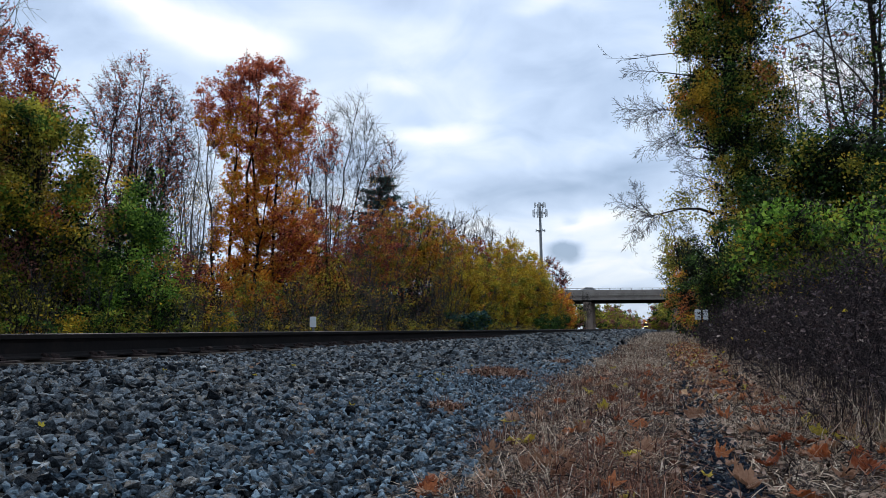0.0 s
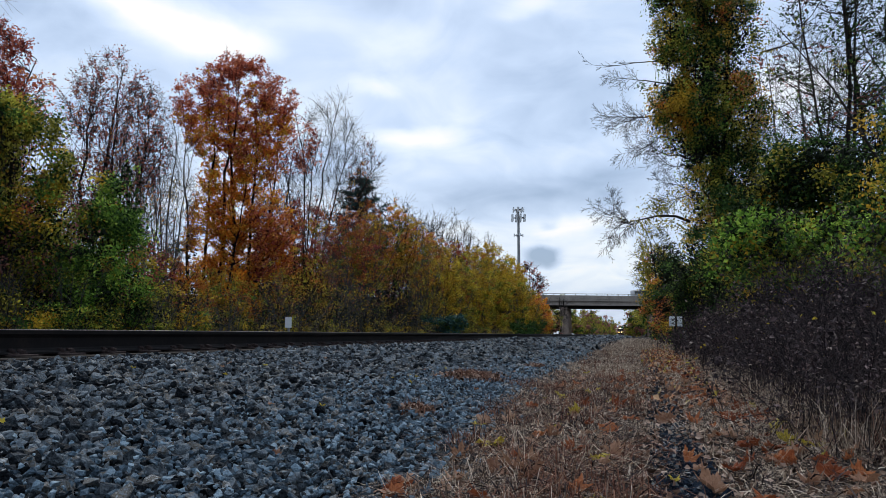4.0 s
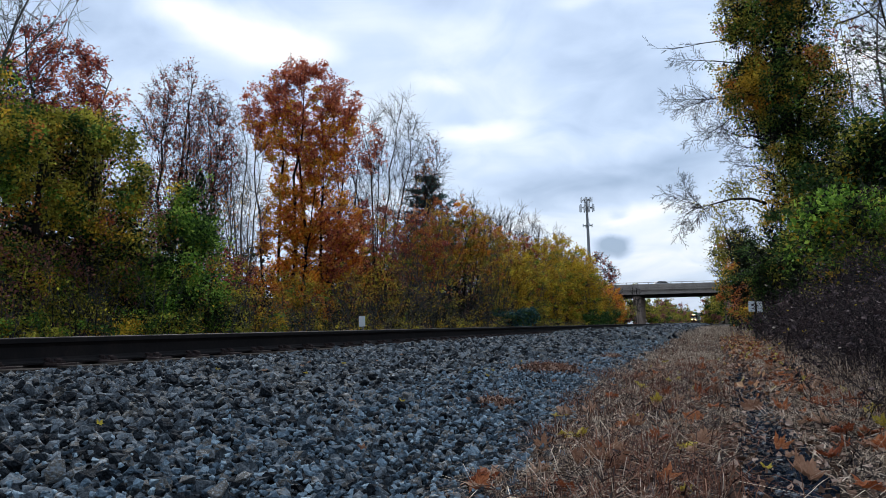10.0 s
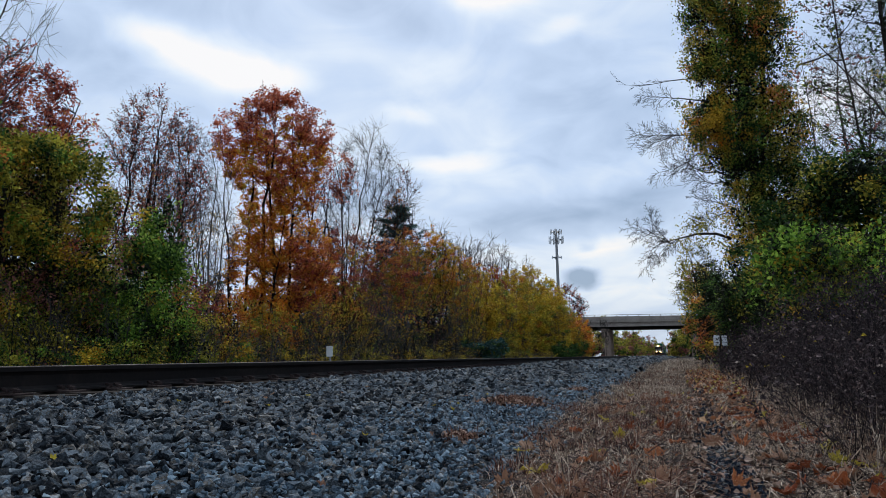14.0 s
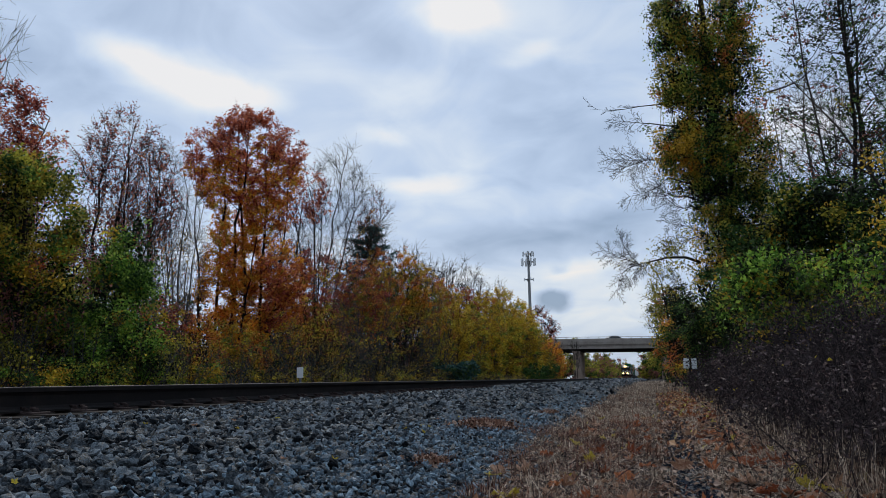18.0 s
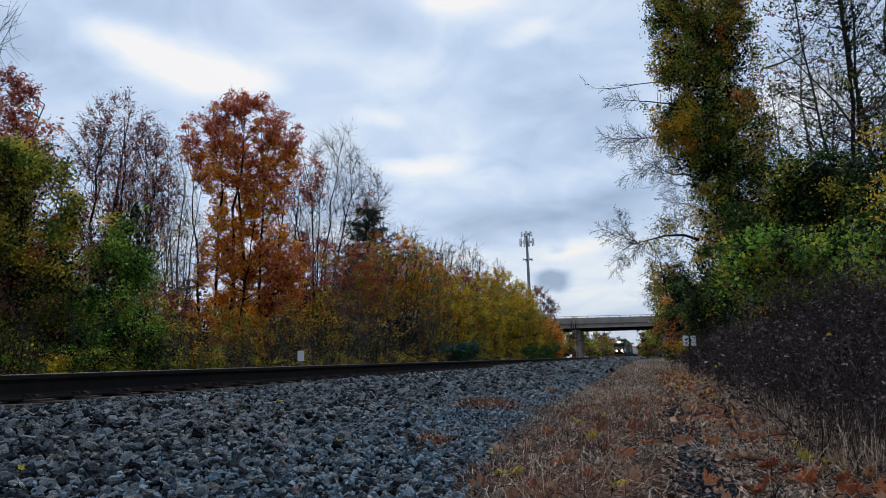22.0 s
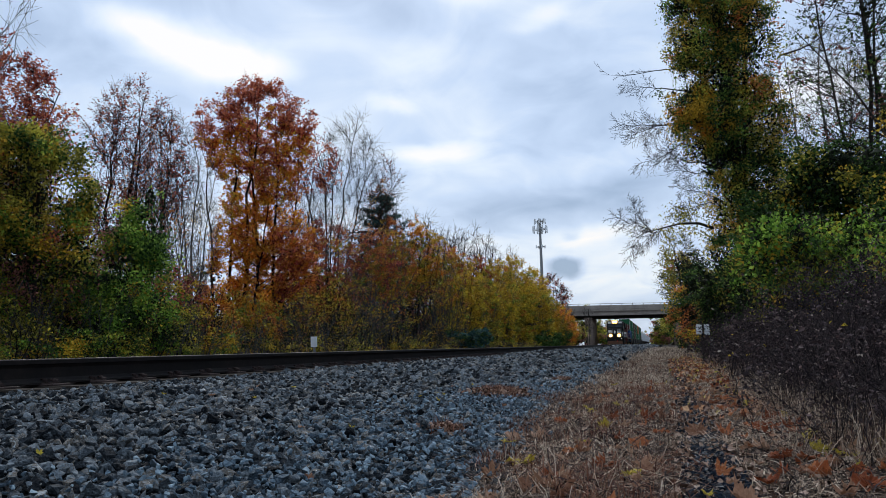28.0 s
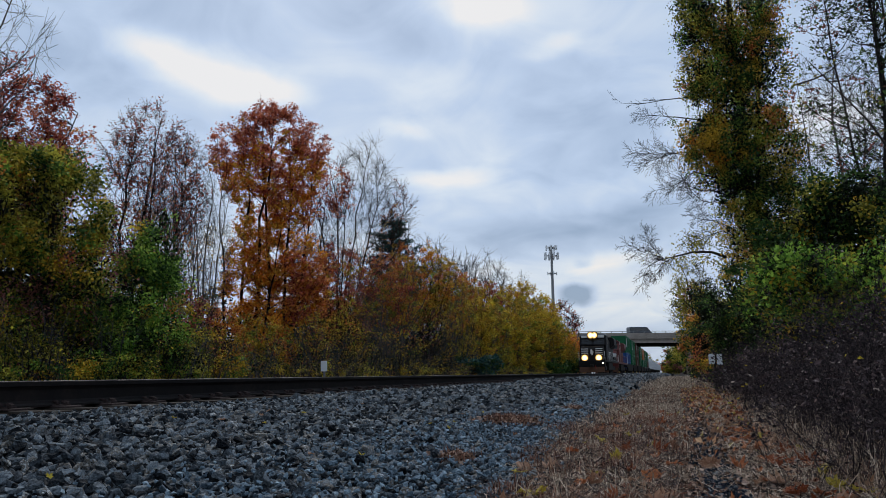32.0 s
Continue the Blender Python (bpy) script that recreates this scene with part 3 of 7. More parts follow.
def crown_tree(name, label, place, stems, envelope, seed, leaves=(), sprays=200, gap=0.5, spray=0.5, count=90, size=0.13, twigs=5,
               bark="bark", turn=0.0, depth=0.75, reach=0.9, thin=0.010, limb=0.022, category="tree", group="", bare=0.0, flat=0.55, holes=-0.28):
    """A tree grown towards leaf sprays that fill an uneven crown.
    stems: foot x, foot y, top x, top y, height, radius. envelope: height, left edge, right edge of the crown.
    leaves: material, weight, from height, to height, from x, to x. bare: the share of the sprays without leaves."""
    rng = np.random.default_rng(seed)
    root = thing(name, place, label, category, group, turn=turn)
    nodes = []
    for x0, y0, x1, y1, h, r in stems:
        k = 10
        t = np.linspace(0, 1, k + 1)
        sway = np.cumsum(rng.normal(size=(k + 1, 2)) * 0.012 * h, 0)
        sway -= sway[0]
        pts = np.stack([x0 + (x1 - x0) * t ** 1.3 + sway[:, 0] * t, y0 + (y1 - y0) * t ** 1.3 + sway[:, 1] * t, -0.15 + (h + 0.15) * t], 1)
        rad = r * (1 - 0.86 * t)
        link_mesh("trunk", limb_mesh("trunk", np.concatenate([pts[:-1], pts[1:], rad[:-1, None], rad[1:, None]], 1), 7), M[bark], root)
        nodes.append(np.concatenate([pts[1:], rad[1:, None]], 1))
        nodes.append(np.concatenate([(pts[1:] + pts[:-1]) / 2, rad[1:, None]], 1))
    nodes = np.concatenate(nodes)
    ez, el, er = np.array(envelope, float).T
    widest = (er - el).max()
    centres = np.zeros((0, 3))
    for _ in range(sprays * 30):
        z = rng.uniform(ez[0], ez[-1])
        a, b = np.interp(z, ez, el), np.interp(z, ez, er)
        if rng.random() * widest > b - a:
            continue
        u, v = rng.uniform(-1, 1, 2)
        rho = math.hypot(u, v)
        if rho > 1.08:
            continue
        c = np.array([(a + b) / 2 + u * (b - a) / 2, v * depth * (b - a) / 2, z + rng.normal() * 0.12])
        if noise.noise(Vector(c) * 0.8 + Vector((seed, 0, 0))) < holes:
            continue
        if len(centres) and np.min(((centres - c) ** 2).sum(1)) < gap * gap:
            continue
        centres = np.concatenate([centres, c[None]])
        if len(centres) >= sprays:
            break
    segs, places = [], {}
    for c in centres:
        flatd = np.hypot(nodes[:, 0] - c[0], nodes[:, 1] - c[1])
        cost = flatd + np.abs(c[2] - reach * flatd - nodes[:, 2]) + 3.0 * np.maximum(0, nodes[:, 2] - c[2] + 0.1)
        p = nodes[np.argmin(cost)]
        d = c - p[:3]
        ln = np.linalg.norm(d) + 1e-6
        bow = p[:3] + d * np.array([0.66, 0.66, 0.36]) + rng.normal(size=3) * 0.08 * ln
        r0, prev = min(p[3] * 0.7, 0.6 * limb + limb * 0.25 * ln), p[:3]
        k = 5
        for i in range(1, k + 1):
            t = i / k
            q = p[:3] * (1 - t) ** 2 + bow * 2 * t * (1 - t) + c * t * t + rng.normal(size=3) * 0.02 * ln * (i < k)
            segs.append((*prev, *q, max(thin, r0 * (1 - 0.8 * (t - 1 / k))), max(thin, r0 * (1 - 0.8 * t))))
            if i >= k - 1 or (i == k - 2 and ln > 1.5):
                ends = []
                for _ in range(twigs):
                    e = d / ln * 0.6 + rng.normal(size=3) * (0.75, 0.75, flat) + (0, 0, 0.12)
                    e /= np.linalg.norm(e)
                    s = prev + (q - prev) * rng.random()
                    m = s + e * spray * rng.uniform(0.3, 0.7)
                    e2 = e + rng.normal(size=3) * 0.3 + (0, 0, 0.1)
                    f = m + e2 * spray * rng.uniform(0.3, 0.7)
                    g = m + (e + rng.normal(size=3) * 0.6) * spray * rng.uniform(0.3, 0.6)
                    segs += [(*s, *m, thin * 0.8, thin * 0.6), (*m, *f, thin * 0.6, thin * 0.35), (*m, *g, thin * 0.6, thin * 0.35)]
                    ends += [(s, m), (m, f), (m, g)]
                if count and rng.random() >= bare:
                    ok = [row for row in leaves if row[2] <= c[2] <= row[3] and (len(row) < 5 or row[4] <= c[0] <= row[5])]
                    if ok:
                        w = np.array([row[1] for row in ok], float)
                        mat = ok[rng.choice(len(ok), p=w / w.sum())][0]
                        e = np.array(ends)
                        n = max(3, int(count / 2 * rng.uniform(0.5, 1.4)))
                        j = rng.integers(len(e), size=n)
                        t2 = rng.random(n)[:, None]
                        places.setdefault(mat, []).append(e[j, 0] * (1 - t2) + e[j, 1] * t2 + rng.normal(size=(n, 3)) * size * (0.8, 0.8, 0.55))
            prev = q
    link_mesh("branching", tube_mesh("branching", segs, 3), M[bark], root)["kind"] = "stuff"
    for mat, rows in places.items():
        c = np.concatenate(rows)
        c[:, 2] = np.maximum(c[:, 2], 0.03)
        link_mesh("crown", leaf_mesh("crown", rng, c, size, up=0.6, tilt=0.45, slim=0.7), M[mat], root)
    return root


def bush(name, label, place, width, height, seed, leaves, sprays=60, count=40, size=0.1, stems=7, base=0.08, bark="bark", group="", category="shrub", **kw):
    """A many-stemmed shrub or small tree with a domed, uneven crown."""
    rng = np.random.default_rng(seed + 5000)
    w = width / 2
    feet = []
    for _ in range(stems):
        x, y = rng.uniform(-0.35, 0.35, 2) * w
        feet.append((x, y, x * 1.4 + rng.normal() * 0.45 * w, y * 1.4 + rng.normal() * 0.35 * w, height * rng.uniform(0.7, 0.97), 0.010 + 0.0050 * height))
    shape = [(t * height, -w * k * rng.uniform(0.8, 1.15), w * k * rng.uniform(0.8, 1.15)) for t, k in ((base, 0.75), (0.3, 0.95), (0.5, 1.0), (0.7, 0.9), (0.85, 0.66), (0.95, 0.4), (1.0, 0.12))]
    rows = [(row[0], row[1], row[2] * height, row[3] * height) for row in leaves]
    return crown_tree(name, label, place, feet, shape, seed, rows, sprays=sprays, count=count, size=size, bark=bark, group=group, category=category, turn=25, **kw)


def vines(name, label, place, blobs, palette, seed, drapes=200, count=110, size=0.09, trunks=(), core=0, core_size=0.2, hole=-0.15, grain=0.6,
          strands=0, tuft=0.17, category="vines", folded=True, zones=()):
    """Leaf curtains over the outer side of rounded masses, in patches of colour, with holes between them and an inside
    coloured dark as shade.
    palette: material and weight, in the order in which the patches pass into one another; zones: material, centre,
    radius, chance."""
    rng = np.random.default_rng(seed)
    root = thing(name, place, label, category)
    b = np.asarray(blobs, float)
    segs = [(*p, *q, r0, r1) for p, q, r0, r1 in trunks]
    for row in b:
        for _ in range(3):
            d = rng.normal(size=3)
            d /= np.linalg.norm(d)
            e = row[:3] + d * row[3:6] * 1.02
            m = (row[:3] + e) / 2 + rng.normal(size=3) * 0.15
            segs += [(*(row[:3] - [0, 0, row[5] * 0.6]), *m, 0.014, 0.010), (*m, *e, 0.010, 0.004)]
    link_mesh("stem_tangle", tube_mesh("stem_tangle", segs, 6), M["bark"], root)["kind"] = "stuff"
    k = clump_points(rng, drapes * 6, b, 0.86)
    inside = np.zeros(len(k))
    for row in b:
        inside += (((k - row[:3]) / row[3:6]) ** 2).sum(1) < 0.62
    k = k[inside == 0]
    open_to = np.array([noise.noise(Vector(p) * 0.95 + Vector((seed, 0, 0))) for p in k])
    k = k[open_to > hole][:drapes]
    k = k + rng.normal(size=k.shape) * (0.14, 0.14, 0.10)
    weights = np.cumsum([w for _, w in palette])
    places = {}
    for p in k:
        v = 0.5 + 0.5 * noise.noise(Vector(p) * grain + Vector((0, seed, 0))) + rng.normal() * 0.24
        mat = palette[min(len(palette) - 1, int(np.searchsorted(weights, np.clip(v, 0, 0.999) * weights[-1])))][0]
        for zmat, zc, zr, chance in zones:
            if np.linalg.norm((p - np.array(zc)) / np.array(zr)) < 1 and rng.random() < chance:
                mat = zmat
        n = int(count * rng.uniform(0.45, 1.5))
        long = rng.uniform(0.8, 2.2)
        c = p + rng.normal(size=(n, 3)) * (tuft, tuft, 0.4 * tuft)
        c[:, 2] -= np.abs(rng.normal(size=n)) * tuft * long
        places.setdefault(mat, []).append(c)
    for mat, rows in places.items():
        c = np.concatenate(rows)
        c[:, 2] = np.maximum(c[:, 2], 0.02)
        link_mesh("foliage", leaf_mesh("foliage", rng, c, size, droop=0.5, slim=0.7, folded=folded), M[mat], root)["kind"] = "stuff"
    # near-black leaves fill the inside, so its shade lies in their colour
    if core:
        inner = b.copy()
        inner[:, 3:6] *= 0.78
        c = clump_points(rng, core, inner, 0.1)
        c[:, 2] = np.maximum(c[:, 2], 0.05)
        link_mesh("inner_foliage", leaf_mesh("inner_foliage", rng, c, core_size, droop=0.3), M["shade"], root, "inner leaves coloured as shade")["kind"] = "stuff"
    if strands:
        pts, lines = [], []
        for p in clump_points(rng, strands, b, 0.95):
            ln = rng.uniform(0.4, 1.5)
            n = int(20 * ln)
            t = rng.random(n)
            lines.append((*p, p[0] + rng.normal() * 0.08, p[1], max(0.02, p[2] - ln), 0.006, 0.003))
            q = p + np.stack([rng.normal(size=n) * 0.05, rng.normal(size=n) * 0.05, -t * ln], 1)
            q[:, 2] = np.maximum(q[:, 2], 0.02)
            pts.append(q)
        link_mesh("hanging_foliage", leaf_mesh("hanging_foliage", rng, np.concatenate(pts), size, droop=0.8, folded=folded), M[palette[len(palette) // 2][0]], root)["kind"] = "stuff"
        link_mesh("strand_tangle", tube_mesh("strand_tangle", lines, 3), M["twig"], root)["kind"] = "stuff"
    return root


# ---- ground, track bed and path ----
RAIL_TOP = 0.58
NEAR_X, FAR_X = -5.30, -9.75


def bend(y):
    """The line swings gently to the left in the distance."""
    return -0.0106 * 0.5 * ((y - 140) + math.sqrt((y - 140) ** 2 + 1600)) + 0.05


def profile(x):
    return float(np.interp(x, (-3000, -60, -18, -14.5, -12.9, -11.9, -11.3, -4.0, -3.6, -0.85, -0.1, 0.02, 0.26, 0.5, 1.0, 3, 60, 3000),
                           (0.0, 0.3, 0.5, 0.42, 0.2, 0.34, 0.36, 0.345, 0.325, 0.03, 0.03, -0.01, -0.01, 0.02, 0.05, 0.12, 0.2, 0.0)))


def sheet(name, xs, ys, lift, jitter, mat, seed):
    rng = np.random.default_rng(seed)
    v = []
    for y in ys:
        for x in xs:
            near = abs(x) < 40 and -20 < y < 60
            v.append((x + (bend(y) if abs(x) < 100 else 0), y, profile(x) + lift + (rng.normal() * jitter if near else 0)))
    n = len(xs)
    i = np.arange(len(ys) - 1)[:, None] * n + np.arange(n - 1)[None]
    f = np.stack([i, i + 1, i + n + 1, i + n], -1).reshape(-1, 4)
    return link_mesh(name, raw_mesh(name, v, f), mat)


GX = [-3000, -400, -60, -30, -18, -14.5, -12.9, -11.9, -11.3, -8, -3.95, -3.6, -2, -0.85, -0.5, -0.1, 0.02, 0.26, 0.5, 0.75, 1.0, 2, 3, 6, 12, 30, 60, 400, 3000]
GY = [-3000, -400, -60, -20, -8, -4, 0] + [1 + 0.5 * i for i in range(40)] + [22, 25, 30, 36, 44, 55, 70, 90, 120, 160, 220, 300, 400, 520, 660, 900, 3000]
ground = tagged(sheet("ground", GX, GY, -0.012, 0.006, M["ground"], 1), "brown earth strip with litter beside the railway", "ground", kind="structure")
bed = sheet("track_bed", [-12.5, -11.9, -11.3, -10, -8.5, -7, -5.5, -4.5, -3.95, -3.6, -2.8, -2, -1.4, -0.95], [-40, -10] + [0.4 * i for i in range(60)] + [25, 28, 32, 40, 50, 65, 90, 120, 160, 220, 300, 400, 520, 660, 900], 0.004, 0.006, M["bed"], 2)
tagged(bed, "sloping bed of dark grey crushed stone ballast", "track bed", kind="structure")
path = sheet("path", [0.03, 0.06, 0.11, 0.16, 0.20, 0.24], [-5 + 0.15 * i for i in range(196)], 0.010, 0.009, M["tar"], 3)
tagged(path, "narrow trodden path of dark damp grit", "path", kind="structure")


# ---- rails, sleepers, fastenings ----
def sweep(name, outline, x, ys, mat, parent):
    k = len(outline)
    v = [(x + bend(y) + ox, y, oz) for y in ys for ox, oz in outline]
    i = np.arange(len(ys) - 1)[:, None] * k + np.arange(k)[None]
    j = np.arange(len(ys) - 1)[:, None] * k + (np.arange(k)[None] + 1) % k
    f = np.stack([i, j, j + k, i + k], -1).reshape(-1, 4)
    return link_mesh(name, raw_mesh(name, v, f), mat, parent)


BASE = RAIL_TOP - 0.186
RAIL = [(-0.076, BASE), (0.076, BASE), (0.076, BASE + 0.012), (0.030, BASE + 0.026), (0.011, BASE + 0.045), (0.009, BASE + 0.12), (0.020, BASE + 0.140),
        (0.037, BASE + 0.148), (0.037, BASE + 0.178), (0.033, BASE + 0.180), (-0.037, BASE + 0.174), (-0.037, BASE + 0.148), (-0.020, BASE + 0.140), (-0.009, BASE + 0.12), (-0.011, BASE + 0.045), (-0.030, BASE + 0.026), (-0.076, BASE + 0.012)]
HEAD = [(-0.037, BASE + 0.1745), (0.034, BASE + 0.180), (0.032, BASE + 0.1835), (0.024, BASE + 0.186), (-0.024, BASE + 0.186), (-0.034, BASE + 0.182)]
RY = [-40, 20, 60, 90, 110, 130, 150, 170, 200, 240, 300, 400, 520, 660, 900]


def railway(x, name, label, y0, y1):
    track = thing(name, (0, 0, 0), label, "railway track", kind="structure")
    for s in (0.752, -0.752):
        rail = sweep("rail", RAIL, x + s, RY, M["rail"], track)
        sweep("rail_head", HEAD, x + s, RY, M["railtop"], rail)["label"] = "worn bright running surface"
    rng = np.random.default_rng(11)
    tie = boxed(-1.3, 1.3, -0.115, 0.115, -0.17, 0.0, bevel=0.012)
    tie_mesh = bpy.data.meshes.new("tie")
    tie.to_mesh(tie_mesh)
    tie.free()
    tie_mesh.materials.append(M["tie"])
    plate = boxed(-0.10, 0.20, -0.095, 0.095, 0.0, 0.014, bevel=0.004)
    box(plate, 0.078, 0.10, -0.095, 0.095, 0.014, 0.026)
    plate_mesh = bpy.data.meshes.new("tie_plate")
    plate.to_mesh(plate_mesh)
    plate.free()
    plate_mesh.materials.append(M["plate"])
    spike = boxed(-0.018, 0.022, -0.013, 0.013, 0.0, 0.024, bevel=0.005)
    box(spike, -0.034, -0.004, -0.017, 0.017, 0.018, 0.034, bevel=0.006)
    spike_mesh = bpy.data.meshes.new("spike")
    spike.to_mesh(spike_mesh)
    spike.free()
    spike_mesh.materials.append(M["plate"])
    y = y0
    while y < y1:
        t = new("tie", tie_mesh)
        t.parent = track
        t.matrix_world = pose(x + rng.normal() * 0.03, y, BASE - 0.014, 0, 0, rng.normal() * 0.8)
        if 0 < y < 24 and x > -8:
            for s in (0.752, -0.752):
                p = new("tie_plate", plate_mesh)
                p.parent = track
                p.matrix_world = pose(x + s, y, BASE - 0.014, 0, 0, 0 if s > 0 else 180)
                if s > 0:
                    for dx, dy in ((0.092, -0.05), (0.092, 0.055), (0.165, -0.03)):
                        k = new("spike", spike_mesh)
                        k.parent = track
                        k.matrix_world = pose(x + s + dx, y + dy, BASE + 0.002 + rng.uniform(0, 0.012), 0, rng.uniform(-8, 8), rng.uniform(-15, 15))
        y += 0.53
    return track


railway(NEAR_X, "near_track", "rusty railway track on dark timber ties", -6.0, 46)
railway(FAR_X, "far_track", "second railway track on the same ballast", -6.0, 24)


# ---- ballast ----
def rock_variants(seed, count):
    rng = np.random.default_rng(seed)
    got = []
    for _ in range(count):
        bm = bmesh.new()
        for _ in range(11):
            d = rng.uniform(-1, 1, 3)
            d /= np.abs(d).max() ** 0.75 * np.linalg.norm(d) ** 0.25
            bm.verts.new(d * np.array([0.60, 0.49, 0.36]) * rng.uniform(0.85, 1.08))
        hull = bmesh.ops.convex_hull(bm, input=bm.verts)
        junk = [g for g in hull["geom_interior"] if isinstance(g, bmesh.types.BMVert)]
        bmesh.ops.delete(bm, geom=junk, context="VERTS")
        bmesh.ops.recalc_face_normals(bm, faces=bm.faces)
        bm.verts.index_update()
        got.append((np.array([v.co[:] for v in bm.verts]), np.array([[v.index for v in f.verts] for f in bm.faces if len(f.verts) == 3])))
        bm.free()
    return got


ROCKS = rock_variants(5, 14)


def turns(rng, n):
    """Turns of stones that lie more or less on their broad sides."""
    a, b, c = rng.uniform(0, 6.28, n), rng.normal(size=n) * 0.55, rng.normal(size=n) * 0.55
    o, e = np.zeros(n), np.ones(n)
    rz = np.array([[np.cos(a), -np.sin(a), o], [np.sin(a), np.cos(a), o], [o, o, e]])
    rx = np.array([[e, o, o], [o, np.cos(b), -np.sin(b)], [o, np.sin(b), np.cos(b)]])
    ry = np.array([[np.cos(c), o, np.sin(c)], [o, e, o], [-np.sin(c), o, np.cos(c)]])
    return np.einsum("ijn,jkn,kln->nil", rx, ry, rz)


def rocks(name, label, places, sizes, seed, mat, parent):
    rng = np.random.default_rng(seed)
    which = rng.integers(len(ROCKS), size=len(places))
    vs, fs, base = [], [], 0
    for k, (rv, rf) in enumerate(ROCKS):
        at = places[which == k]
        s = sizes[which == k]
        n = len(at)
        v = np.einsum("nij,vj->nvi", turns(rng, n), rv) * s[:, None, None]
        v += at[:, None]
        vs.append(v.reshape(-1, 3))
        fs.append((rf[None] + (np.arange(n) * len(rv))[:, None, None] + base).reshape(-1, 3))
        base += n * len(rv)
    ob = link_mesh(name, raw_mesh(name, np.concatenate(vs), np.concatenate(fs)), mat, parent, label)
    ob["kind"] = "stuff"
    return ob


def verge_edge(y):
    """Where the ballast ends and the dry grass begins."""
    return np.interp(y, (0, 2.7, 6, 22, 60, 200), (-0.53, -0.71, -1.03, -1.39, -1.6, -1.8))


def scatter(rng, n, x0, x1, y0, y1):
    """Places on the bed that the slope leaves in sight."""
    x, y = rng.uniform(x0, x1, n), rng.uniform(y0, y1, n)
    keep = (y > -0.78 * x - 0.9) & (x < verge_edge(y) + rng.normal(size=n) * 0.09)
    x, y = x[keep], y[keep]
    z = np.array([profile(v) for v in x])
    return np.stack([x + np.array([bend(v) for v in y]), y, z], 1)


def strewn(rng, gap, x0, x1, y0, y1):
    """Stones side by side, each in its own spot."""
    x, y = np.meshgrid(np.arange(x0, x1, gap), np.arange(y0, y1, gap))
    x, y = (c.ravel() + rng.uniform(-0.36, 0.36, c.size) * gap for c in (x, y))
    keep = (y > -0.78 * x - 0.9) & (x < verge_edge(y) + rng.normal(size=x.size) * 0.09)
    x, y = x[keep], y[keep]
    return np.stack([x + np.array([bend(v) for v in y]), y, np.array([profile(v) for v in x])], 1)


def heap(p, rng, lift):
    p[:, 2] += rng.uniform(0.25, 1.0, len(p)) ** 2 * lift
    return p


def ballast():
    rng = np.random.default_rng(21)
    for gap, y0, y1, size, seed in ((0.031, 0.8, 8.0, 0.037, 31), (0.052, 8.0, 20, 0.056, 32), (0.10, 20, 60, 0.10, 33), (0.2, 60, 170, 0.18, 34)):
        low = strewn(rng, gap * 1.35, -3.98, -0.4, y0, y1)
        top = strewn(rng, gap * 1.3, -3.98, -0.4, y0, y1)
        low[:, 2] += size * rng.uniform(-0.5, -0.2, len(low))
        top[:, 2] += size * rng.uniform(0.1, 0.7, len(top))
        p = np.concatenate([low, top])
        rocks("ballast_stones", "coarse grey crushed stones", p, size * np.clip(np.exp(rng.normal(size=len(p)) * 0.36), 0.45, 1.7), seed, M["stone"], bed)
    # finer blue-grey chips along the foot of the slope
    for n, y0, y1, size, seed in ((21000, 1.0, 9, 0.0195, 41), (12000, 9, 34, 0.036, 42)):
        p = scatter(rng, n, -2.6, -0.4, y0, y1)
        p = heap(p[rng.random(len(p)) < np.clip((p[:, 0] + 2.2) * 1.3, 0, 1)], rng, 0.055)
        rocks("stone_chips", "small blue-grey stone chips", p, size * np.exp(rng.normal(size=len(p)) * 0.3), seed, M["chips"], bed)
    # single large stones nearest to the eye
    meshes = []
    for rv, rf in ROCKS:
        m = raw_mesh("stone", rv * np.array([1, 1, 0.85]), rf)
        m.materials.append(M["stone_part"])
        meshes.append(m)
    p = heap(scatter(rng, 520, -3.4, -1.2, 1.2, 5.2), rng, 0.06)[:300]
    for at in p:
        s = new("stone", meshes[rng.integers(len(meshes))])
        s.parent = bed
        s.matrix_world = Matrix.LocRotScale(Vector(at) + Vector((0, 0, 0.012)), Euler((rng.normal() * 0.4, rng.normal() * 0.4, rng.uniform(0, 6.28))), Vector([0.050 * rng.uniform(0.75, 1.3)] * 3))
    p = ground_points(rng, 3600, 0.0, 0.26, 1.6, 10, 1.4)
    p[:, 2] += 0.012
    q = ground_points(rng, 420, 0.0, 0.25, 2.4, 7.0, 1.2)
    q[:, 2] += 0.016
    rocks("path_pebbles", "flat grey-blue pebbles on the path", q, np.clip(0.020 * np.exp(rng.normal(size=len(q)) * 0.4), 0.008, 0.034), 44, M["stone"], path)
    rocks("path_grit", "dark damp grit of the path", p, 0.019 * np.exp(rng.normal(size=len(p)) * 0.4), 43, M["tar"], path)


